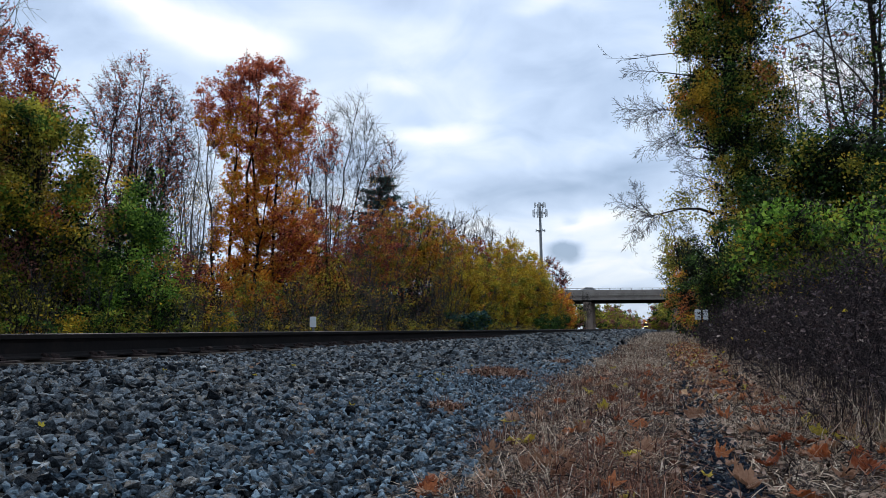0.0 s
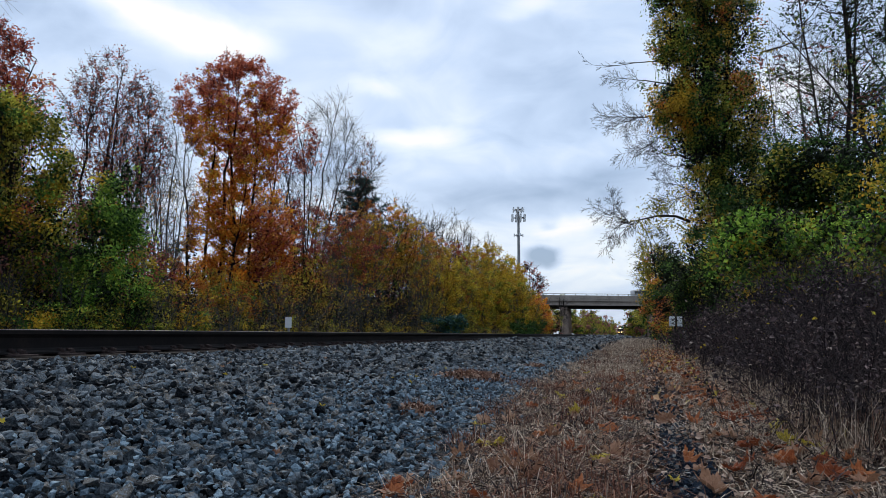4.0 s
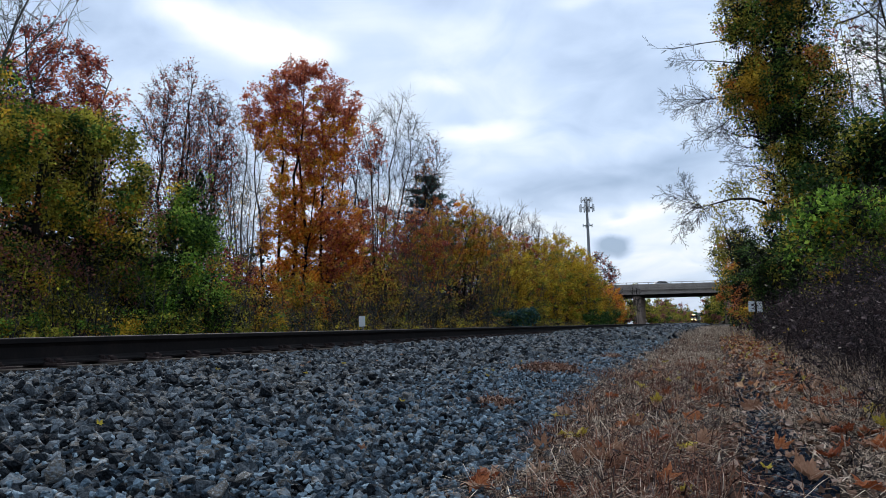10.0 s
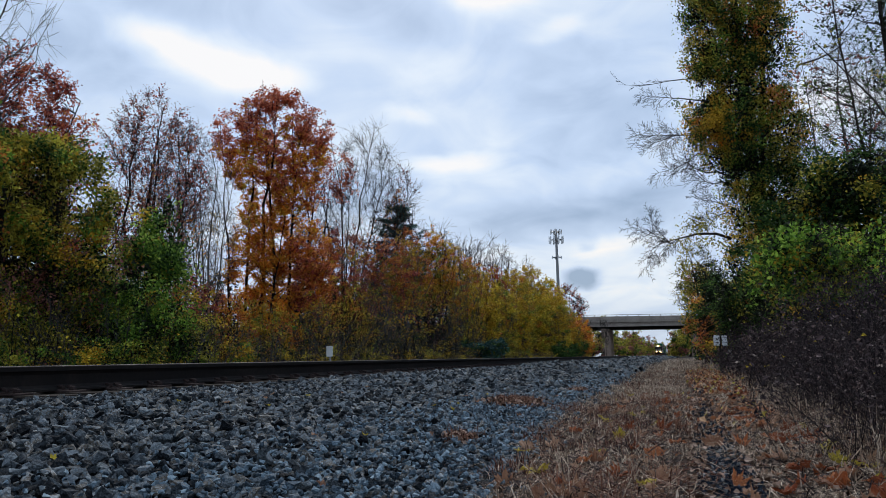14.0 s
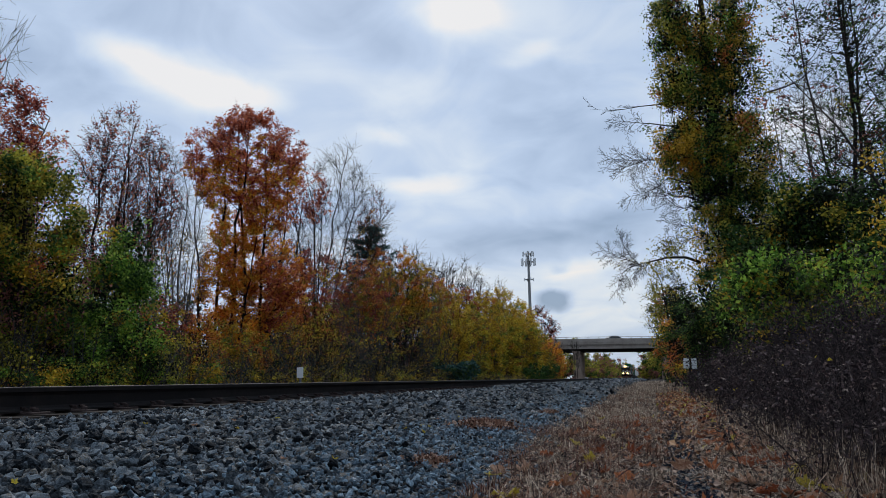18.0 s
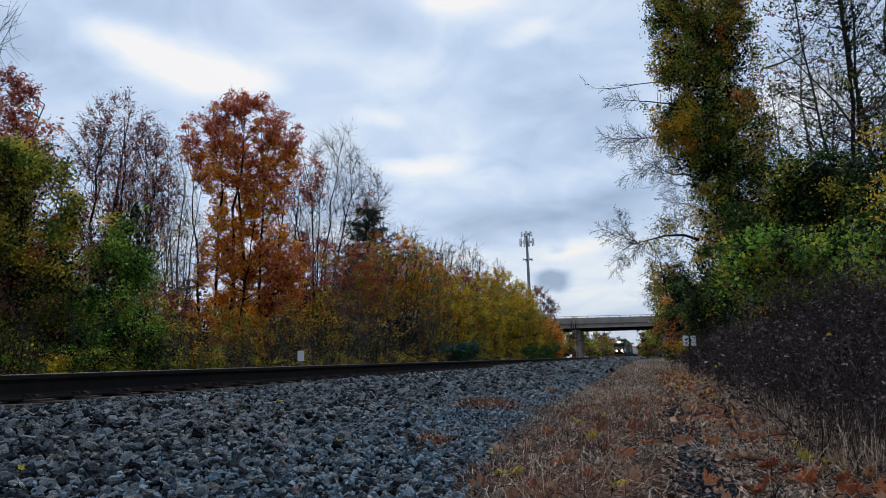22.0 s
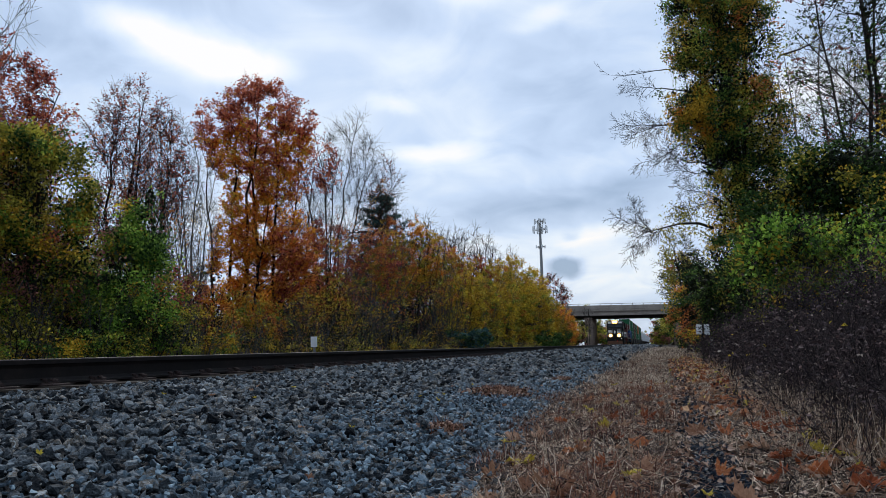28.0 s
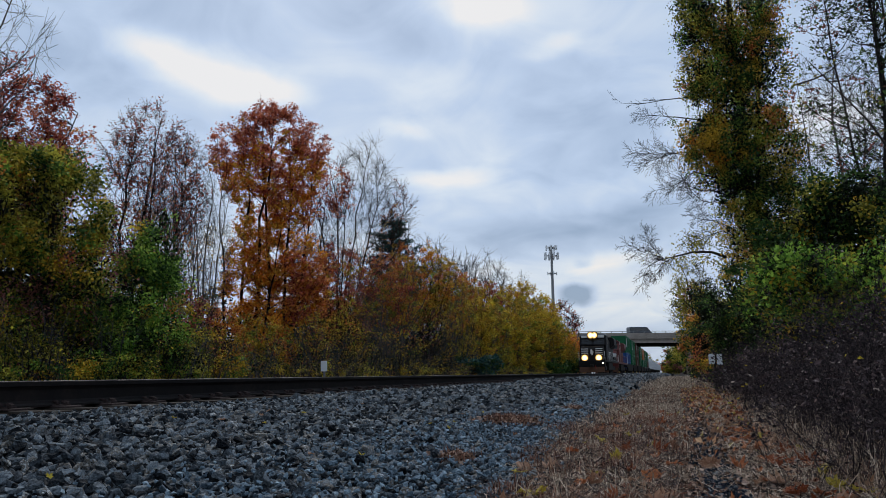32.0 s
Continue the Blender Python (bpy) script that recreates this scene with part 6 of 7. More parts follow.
# woods past the overpass, on both sides of the line
for i in range(26):
    y = 205 + i * 17
    for side in (-1, 1):
        x = bend(y) + (-16.5 - 2.5 * R.random() if side < 0 else -0.4 + 2.5 * R.random() + 0.004 * (y - 200))
        h = 8 + 3.5 * R.random() if side < 0 else 6.5 + 3 * R.random()
        a, b2 = (("olive", "plum"), ("plum", "darkgreen"), ("olive", "darkgreen"), ("plum", "olive"))[(i + (side > 0)) % 4] if i > 1 else ("olive", "darkgreen")
        shrub("roadside_tree", f"distant {WORDS[a]} tree along the railway", (x, y, 0.4), (6.5, 9, h), 400 + 2 * i + (side > 0), ((a, 800, 0.5, 0.05, 1, 0.5), (b2, 450, 0.5, 0.05, 1, 0.5), ("olive", 400, 0.5, 0.0, 0.4, 0.7)), stems=7, group="distant trees", twigs=4, category="tree")

# low hedges that close the foot of the distant woods
for y in (136, 147, 158, 167, 176, 186):
    # shade leaves put the dark of these hedges into their colour
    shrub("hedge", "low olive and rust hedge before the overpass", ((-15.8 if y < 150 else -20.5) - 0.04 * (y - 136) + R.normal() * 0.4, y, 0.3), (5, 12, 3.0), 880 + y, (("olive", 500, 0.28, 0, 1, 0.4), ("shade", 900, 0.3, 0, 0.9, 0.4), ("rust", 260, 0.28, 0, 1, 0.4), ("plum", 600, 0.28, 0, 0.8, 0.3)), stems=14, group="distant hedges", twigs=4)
for i in range(24):
    y = 196 + i * 19
    for side in (-1, 1):
        x = bend(y) + (-15.5 if side < 0 else -1.2 + 0.004 * (y - 200)) + R.normal() * 0.5
        shrub("hedge", "distant low olive hedge along the railway", (x, y, 0.3), (4, 19, 2.6), 800 + 2 * i + (side > 0), (("olive", 300, 0.5, 0, 1, 0.5), ("plum", 260, 0.5, 0, 1, 0.5), ("darkgreen", 260, 0.5, 0, 0.8, 0.4)), stems=6, group="distant hedges", twigs=3)
for i in range(9):
    shrub("roadside_tree", "distant tan trees closing the view down the line", (bend(668) - 18 + i * 3.2, 668 + 3 * (i % 3), 0.2), (6, 6, 7 + 3 * R.random()), 860 + i, (("rust", 900, 0.6, 0, 1, 0.6), ("plum", 700, 0.6, 0, 1, 0.6)), stems=9, group="distant trees", twigs=4, category="tree")


# ---- the right-hand side of the path ----
def column(rows, cx):
    """Masses set round a trunk: height, middle, half width."""
    rng = np.random.default_rng(77)
    out = []
    for z, mx, w in rows:
        out.append((mx - cx, 0, z, w * 0.5, w * 0.4, 0.4, 0.4))
        for _ in range(6):
            k = rng.uniform(0.20, 0.38) * w
            a = rng.uniform(0, 6.28)
            out.append((mx - cx + math.cos(a) * w * 0.70, math.sin(a) * w * 0.55, z + rng.uniform(-0.3, 0.3), k, k, k * rng.uniform(1.0, 1.7), 1.2))
    return out


def fork(rng, segs, p, d, ln, r, level):
    """A dead branch that forks into a flat fan of curved twigs."""
    n = (10, 6, 3)[level]
    bow = rng.normal() * 0.10
    for k in range(n):
        d = d + np.array([-d[2] * bow, 0, d[0] * bow]) + rng.normal(size=3) * (0.09, 0.05, 0.09)
        d /= np.linalg.norm(d)
        q = p + d * ln / n
        a, b = r * (1 - 0.8 * k / n), r * (1 - 0.8 * (k + 1) / n)
        segs.append((*p, *q, max(a, 0.0042), max(b, 0.0036)))
        if level < 2 and k >= (1 if level == 0 else 0):
            for side in ((1, -1) if rng.random() < 0.6 else ((1,) if (k + level) % 2 else (-1,))):
                t = side * rng.uniform(0.45, 0.85)
                e = np.array([d[0] * math.cos(t) - d[2] * math.sin(t), d[1] + rng.normal() * 0.25, d[0] * math.sin(t) + d[2] * math.cos(t)])
                fork(rng, segs, q, e, ln * rng.uniform(0.32, 0.6) * (1 - 0.5 * k / n), b * 0.7, level + 1)
        p = q


def vine_tree():
    outline = ((0.2, 1.5, 0.6), (1.1, 1.5, 0.7), (1.9, 1.6, 0.75), (2.7, 1.9, 0.8), (3.9, 2.2, 0.85), (5.0, 2.3, 1.0), (5.9, 2.3, 1.25), (6.4, 2.15, 1.5), (7.0, 1.95, 1.55), (7.6, 1.78, 1.42), (8.3, 1.82, 1.42), (9.2, 1.88, 1.40), (10.0, 1.9, 1.4), (11.6, 1.85, 1.45))
    zs, ms, ws = zip(*outline)
    rows = [(z, float(np.interp(z, zs, ms)), float(np.interp(z, zs, ws))) for z in np.arange(0.4, 11.6, 0.42)]
    # shade leaves, and darker zones at the foot, put shade into the colour
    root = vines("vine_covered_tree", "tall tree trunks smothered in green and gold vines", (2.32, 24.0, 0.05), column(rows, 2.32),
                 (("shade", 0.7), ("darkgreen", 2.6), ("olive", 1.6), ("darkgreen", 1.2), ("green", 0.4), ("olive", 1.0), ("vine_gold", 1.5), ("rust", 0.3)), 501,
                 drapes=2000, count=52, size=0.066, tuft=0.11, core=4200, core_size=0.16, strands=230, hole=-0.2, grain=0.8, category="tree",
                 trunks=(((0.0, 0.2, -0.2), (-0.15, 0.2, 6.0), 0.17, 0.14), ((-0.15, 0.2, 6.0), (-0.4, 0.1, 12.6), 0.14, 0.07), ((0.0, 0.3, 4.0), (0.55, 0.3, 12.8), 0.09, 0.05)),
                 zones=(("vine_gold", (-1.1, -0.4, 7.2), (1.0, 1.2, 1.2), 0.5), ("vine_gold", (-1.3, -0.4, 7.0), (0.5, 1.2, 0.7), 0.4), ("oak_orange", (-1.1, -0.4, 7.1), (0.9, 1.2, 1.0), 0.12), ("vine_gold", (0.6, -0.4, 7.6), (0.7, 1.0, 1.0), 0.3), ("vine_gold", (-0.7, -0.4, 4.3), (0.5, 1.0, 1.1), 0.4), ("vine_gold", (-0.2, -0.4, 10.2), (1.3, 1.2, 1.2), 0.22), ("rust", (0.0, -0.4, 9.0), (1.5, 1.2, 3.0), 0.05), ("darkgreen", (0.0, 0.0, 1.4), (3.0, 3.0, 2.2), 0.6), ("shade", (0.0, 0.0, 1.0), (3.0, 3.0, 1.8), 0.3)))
    rng = np.random.default_rng(502)
    o = {**BARE, "pieces": (6, 4, 3, 2), "kids": (6, 5, 3), "ratio": (0.5, 0.5, 0.5), "wob": (0.08, 0.12, 0.15, 0.18), "rise": (0.04, 0.06, 0.04, 0.03), "bare": (0.3, 0.1, 0.0), "thin": 0.0055}
    for p, d, ln, r, rise in (((-0.9, 0, 8.45), (-1, -0.1, 0.0), 2.9, 0.024, 0.01), ((1.2, 0, 8.5), (1, 0, 0.15), 1.6, 0.03, 0.02)):
        segs, tips = [[] for _ in range(4)], []
        grow(rng, segs, tips, np.array(p), np.array(d) / np.linalg.norm(d), ln, r, 0, {**o, "rise": (rise, 0.06, 0.04, 0.03)})
        link_mesh("dead_limb", tube_mesh("dead_limb", [s for lv in segs for s in lv], 4), M["bark"], root, "bare dead limb with fine twigs")
    # the drooping limb with hanging vines
    arch = [(-0.9, 0, 3.7), (-1.3, -0.05, 3.86), (-1.8, -0.08, 3.88), (-2.3, -0.1, 3.78), (-2.6, -0.1, 3.72)]
    segs = [(*a, *b, 0.048 - 0.009 * i, 0.039 - 0.009 * i) for i, (a, b) in enumerate(zip(arch, arch[1:]))]
    for dx, dz, ln in ((-0.75, 0.75, 1.0), (-0.95, 0.35, 1.15), (-1.0, 0.0, 1.1), (-0.85, -0.4, 0.9), (-0.5, -0.8, 0.7)):
        fork(rng, segs, np.array(arch[-1 if dz > -0.3 else -2]), np.array([dx, 0, dz]), ln, 0.013, 0)
    for p in arch[1:4]:
        fork(rng, segs, np.array(p), np.array([-0.5, 0, rng.choice([-0.8, 0.8])]), 0.6, 0.008, 1)
    link_mesh("drooping_limb", tube_mesh("drooping_limb", segs, 5), M["bark"], root, "curved limb with drooping bare twigs")
    pts = np.concatenate([rng.normal(size=(620, 3)) * (0.10, 0.12, 0.55) + (-2.22, 0, 2.7), rng.normal(size=(520, 3)) * (0.22, 0.2, 0.16) + (-1.75, 0, 4.15), rng.normal(size=(300, 3)) * (0.45, 0.2, 0.10) + (-1.9, 0, 3.7)])
    link_mesh("hanging_vine", leaf_mesh("hanging_vine", rng, pts, 0.07, droop=0.6, folded=True), M["olive"], root, "olive vine leaves on the limb")


vine_tree()


def dead_tree():
    rng = np.random.default_rng(503)
    root = thing("dead_tree", (2.2, 24.4, 0.05), "fine bare dead tree caught in the vines", "tree")
    link_mesh("trunk", limb_mesh("trunk", [(0, 0, -0.2, -0.1, 0, 4.5, 0.06, 0.045), (-0.1, 0, 4.5, -0.3, 0, 8.6, 0.045, 0.015)], 7), M["bark"], root)
    for z, x1, z1, dx, dz, ln in ((7.6, -1.9, 8.0, -0.85, 0.15, 1.1), (6.6, -1.7, 6.9, -0.95, 0.25, 1.35), (6.3, -1.7, 6.85, -0.97, -0.1, 1.5), (5.8, -1.5, 6.3, -0.75, -0.6, 1.4), (5.3, -1.0, 5.7, -0.92, -0.25, 1.7), (5.0, -0.9, 5.4, -0.85, -0.5, 1.2), (4.3, -0.7, 4.65, -0.9, 0.3, 1.1), (4.0, -0.8, 4.5, -0.9, -0.3, 1.0)):
        segs = [(-0.15, 0, z, x1, -0.1, z1, 0.026, 0.017)]
        fork(rng, segs, np.array([x1, -0.1, z1]), np.array([dx, 0, dz]), ln, 0.015, 0)
        link_mesh("branch", tube_mesh("branch", segs, 4), M["bark"], root, "dead branch with a fan of twigs")


dead_tree()

crown_tree("dark_tree", "tall tree with thin dark leaves against sky", (4.45, 19.5, 0.15), ((0, 0, 0.0, 0, 11.8, 0.075), (0.1, 0.2, 0.9, 0.2, 11.4, 0.06), (-0.1, 0.1, -1.0, 0, 10.5, 0.045)),
           ((3.6, -1.0, 1.2), (5.4, -1.6, 1.6), (7.4, -1.6, 1.8), (9.5, -1.4, 1.9), (11.8, -1.0, 1.6)), 511, (("darkgreen", 1.6, 0, 12), ("shade", 0.8, 0, 12), ("plum", 0.4, 0, 12), ("olive", 0.3, 0, 8)), sprays=170, gap=0.38, spray=0.42, count=46, size=0.085, twigs=3, thin=0.006, limb=0.014, reach=0.9, bare=0.15)
crown_tree("dark_tree", "leaning tree with thin dark leaves", (5.6, 21.5, 0.15), ((0, 0, -0.1, 0, 12.4, 0.085), (0.3, 0.2, 1.2, 0, 11.5, 0.07)), ((3.4, -1.2, 1.8), (6, -1.3, 2.0), (9, -1.2, 2.2), (12.4, -1.0, 1.6)), 512, (("darkgreen", 1.4, 0, 12), ("shade", 0.8, 0, 12), ("olive", 0.8, 0, 7), ("vine_gold", 0.3, 0, 7)), sprays=130, gap=0.42, spray=0.5, count=36, size=0.08, twigs=4, thin=0.007, limb=0.018, bare=0.1)
crown_tree("leaning_tree", "thin dead tree leaning over the thicket", (6.2, 17.0, 0.1), ((0, 0, -3.5, 0, 6.5, 0.06),), ((4.6, -3.4, -2.0), (6.2, -3.6, -2.8), (6.6, -3.6, -3.2)), 515, (("darkgreen", 1, 0, 12),), sprays=14, gap=0.3, spray=0.4, count=16, size=0.07, thin=0.006, limb=0.012, bare=0.4)
for i, (x, y, label, mat) in enumerate(((6.3, 33, "bare fine-twigged tree behind the vines", "greybark"), (9.5, 30, "bare tree seen through the vines", "bark"), (3.9, 36, "bare pale tree beyond the vines", "greybark"))):
    crown_tree("bare_tree", label, (x, y, 0.15), ((0, 0, 0, 0, 12.4, 0.11), (0.3, 0, 1.2, 0, 11.5, 0.09), (-0.3, 0, -1.1, 0, 11.6, 0.08)), ((3.5, -1.6, 1.6), (7, -2.2, 2.2), (10, -2.0, 2.0), (12.6, -0.8, 0.8)), 520 + i, (("plum", 1, 3, 9),), sprays=110, gap=0.5, spray=0.7, count=10, size=0.09, bare=0.6, bark=mat, reach=1.6, thin=0.008, limb=0.016, group="bare trees", flat=0.9)

R2 = np.random.default_rng(81)
# the shade entries paint dark gaps into these thickets
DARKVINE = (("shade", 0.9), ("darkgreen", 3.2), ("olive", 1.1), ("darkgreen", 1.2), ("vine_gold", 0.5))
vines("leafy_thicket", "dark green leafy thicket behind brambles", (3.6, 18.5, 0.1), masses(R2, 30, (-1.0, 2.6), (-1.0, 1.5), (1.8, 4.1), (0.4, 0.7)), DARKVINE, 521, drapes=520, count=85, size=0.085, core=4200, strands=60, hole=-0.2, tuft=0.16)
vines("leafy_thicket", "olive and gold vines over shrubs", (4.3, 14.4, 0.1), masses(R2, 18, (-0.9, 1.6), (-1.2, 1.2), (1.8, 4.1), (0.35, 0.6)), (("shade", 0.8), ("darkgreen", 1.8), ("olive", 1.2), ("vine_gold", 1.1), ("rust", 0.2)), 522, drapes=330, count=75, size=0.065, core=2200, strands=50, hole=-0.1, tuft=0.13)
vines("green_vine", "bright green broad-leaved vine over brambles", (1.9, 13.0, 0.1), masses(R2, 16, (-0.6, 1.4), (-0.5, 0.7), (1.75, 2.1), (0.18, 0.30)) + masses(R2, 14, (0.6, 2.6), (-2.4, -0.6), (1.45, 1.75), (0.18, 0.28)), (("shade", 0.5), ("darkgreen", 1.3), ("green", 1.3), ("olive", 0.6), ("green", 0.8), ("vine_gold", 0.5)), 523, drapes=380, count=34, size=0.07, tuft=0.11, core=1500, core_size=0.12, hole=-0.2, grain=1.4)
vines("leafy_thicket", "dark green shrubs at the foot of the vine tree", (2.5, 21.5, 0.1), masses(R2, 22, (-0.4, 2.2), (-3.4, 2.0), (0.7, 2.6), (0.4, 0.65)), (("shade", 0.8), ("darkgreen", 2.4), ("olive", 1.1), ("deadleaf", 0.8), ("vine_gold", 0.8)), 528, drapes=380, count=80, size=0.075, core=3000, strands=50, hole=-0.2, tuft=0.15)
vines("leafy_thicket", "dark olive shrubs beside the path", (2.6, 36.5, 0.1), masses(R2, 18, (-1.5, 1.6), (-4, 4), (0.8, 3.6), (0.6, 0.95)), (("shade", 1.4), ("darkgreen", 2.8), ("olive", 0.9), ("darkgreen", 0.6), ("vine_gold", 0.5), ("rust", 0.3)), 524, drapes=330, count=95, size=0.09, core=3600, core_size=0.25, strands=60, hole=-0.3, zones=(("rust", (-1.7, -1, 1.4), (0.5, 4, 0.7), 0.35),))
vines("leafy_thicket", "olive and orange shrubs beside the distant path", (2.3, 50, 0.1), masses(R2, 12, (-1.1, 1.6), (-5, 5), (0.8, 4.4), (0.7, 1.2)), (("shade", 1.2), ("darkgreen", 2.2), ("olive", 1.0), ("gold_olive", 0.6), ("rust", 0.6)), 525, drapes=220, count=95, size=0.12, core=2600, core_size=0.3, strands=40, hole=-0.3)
vines("orange_shrub", "orange-leaved shrub at the path edge", (0.85, 34.0, 0.1), masses(R2, 6, (-0.15, 0.2), (-0.5, 0.5), (1.0, 1.75), (0.16, 0.26)), (("plum", 1.3), ("shade", 0.4), ("rust", 1.2), ("olive", 0.7)), 526, drapes=50, count=60, size=0.085, core=500, hole=-0.3)
crown_tree("olive_tree", "small leafy tree leaning over the path", (0.9, 40, 0.1), ((0, 0, -0.6, 0, 5.4, 0.08), (0.3, 0, 0.4, 0, 5.0, 0.06)), ((2.2, -1.2, 0.6), (3.6, -1.4, 0.8), (5.0, -0.9, 0.6), (5.6, -0.5, 0.2)), 527, (("olive", 1, 0, 7), ("darkgreen", 0.8, 0, 7)), sprays=60, gap=0.3, spray=0.4, count=30, size=0.09, thin=0.008, bare=0.2)


def brambles():
    """Arching dead canes with small dead leaves, cane by cane in clumps along the path."""
    rng = np.random.default_rng(541)
    y = 4.6
    while y < 33:
        for row in range(3 if y < 14 else 2):
            x = 1.12 + row * 0.8 + rng.normal() * 0.10 + 0.020 * (y - 3)
            h = (0.85 + 0.062 * min(y, 15)) * (0.62 if row == 0 else 1.08) * rng.uniform(0.78, 1.15)
            root = thing("bramble", (x, y + rng.normal() * 0.2, 0.06), "dark dead bramble clump with withered stems", "brambles", "brambles")
            segs, tips = [], []
            fine = 1.0 if y < 9 else 1.4 if y < 16 else 2.0
            for _ in range(int(90 / fine)):
                p = np.array([rng.normal() * (0.2 if row == 0 else 0.32), rng.normal() * 0.42, -0.04])
                d = np.array([rng.normal() * (0.22 if row == 0 else 0.32), rng.normal() * 0.32, 1.0])
                ln = h * rng.uniform(0.5, 1.25)
                r = 0.0034 * fine * rng.uniform(0.6, 1.3)
                for j in range(6):
                    d = d + rng.normal(size=3) * 0.2
                    d[2] -= 0.06 * j
                    d /= np.linalg.norm(d)
                    q = p + d * ln / 6
                    segs.append((*p, *q, r * (1 - 0.13 * j), r * (0.87 - 0.13 * j)))
                    if j > 0:
                        for _ in range(1 + (y < 9)):
                            e = d * 0.5 + rng.normal(size=3) * 0.6
                            e1 = p + (q - p) * rng.random() + e * rng.uniform(0.05, 0.16)
                            segs.append((*(p + (q - p) * 0.5), *e1, r * 0.5, r * 0.25))
                            tips.append(e1)
                    p = q
            link_mesh("cane_tangle", tube_mesh("cane_tangle", segs, 3), M["twig"], root)["kind"] = "stuff"
            t = np.array(tips)
            # withered leaves hang in curled bunches
            bunch = t[rng.choice(len(t), max(8, len(t) // 5), replace=False)]
            n = int(1150 / fine)
            c = bunch[rng.integers(len(bunch), size=n)] + rng.normal(size=(n, 3)) * 0.032 * fine ** 0.5
            c[:, 2] = np.maximum(c[:, 2], 0.01)
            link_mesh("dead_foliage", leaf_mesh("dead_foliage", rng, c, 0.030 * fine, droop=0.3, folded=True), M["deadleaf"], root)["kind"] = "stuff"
            n = int(60 / fine)
            link_mesh("curled_foliage", leaf_mesh("curled_foliage", rng, t[rng.integers(len(t), size=n)], 0.030 * fine, folded=True), M["curled"], root, "pale curled dead leaves")["kind"] = "stuff"
            if rng.random() < 0.3:
                c = t[rng.integers(len(t), size=6)]
                link_mesh("yellow_foliage", leaf_mesh("yellow_foliage", rng, c, 0.05, folded=True), M["yellow"], root, "a few yellow leaves")["kind"] = "stuff"
        y += 0.7 if y < 12 else 1.0


brambles()
# bank behind the canes, its shade coloured into the leaves
vines("dark_thicket", "bramble bank beside the path partly coloured as shade", (3.5, 18, 0.05), masses(R2, 40, (-0.9, 1.8), (-14, 14), (0.3, 1.0), (0.45, 0.75)), (("deadleaf", 2.0), ("shade", 1.4), ("darkgreen", 0.4)), 545, drapes=420, count=60, size=0.07, core=5000, core_size=0.16, hole=-0.5)


# ---- the train ----
def wheelset(parent, y, r=0.5):
    for s in (-0.75, 0.75):
        w = part("wheel", cyl(bmesh.new(), (s - 0.07, y, r), (s + 0.07, y, r), r, n=20), M["truck_dark"], parent)
        part("hub", cyl(bmesh.new(), (s * 1.1 - 0.03, y, r), (s * 1.1 + 0.05, y, r), 0.16, n=10), M["truck_dark"], w)


def bogie(parent, y, axles, pitch):
    length = pitch * (axles - 1) + 1.3
    for s in (-1.08, 1.08):
        fr = side_prism([(y - length / 2, 0.62), (y - length / 2 + 0.3, 0.9), (y + length / 2 - 0.3, 0.9), (y + length / 2, 0.62), (y + length / 2 - 0.5, 0.42), (y - length / 2 + 0.5, 0.42)], s - 0.1, s + 0.1)
        part("side_frame", fr, M["truck_dark"], parent)
    for i in range(axles):
        wheelset(parent, y + (i - (axles - 1) / 2) * pitch)


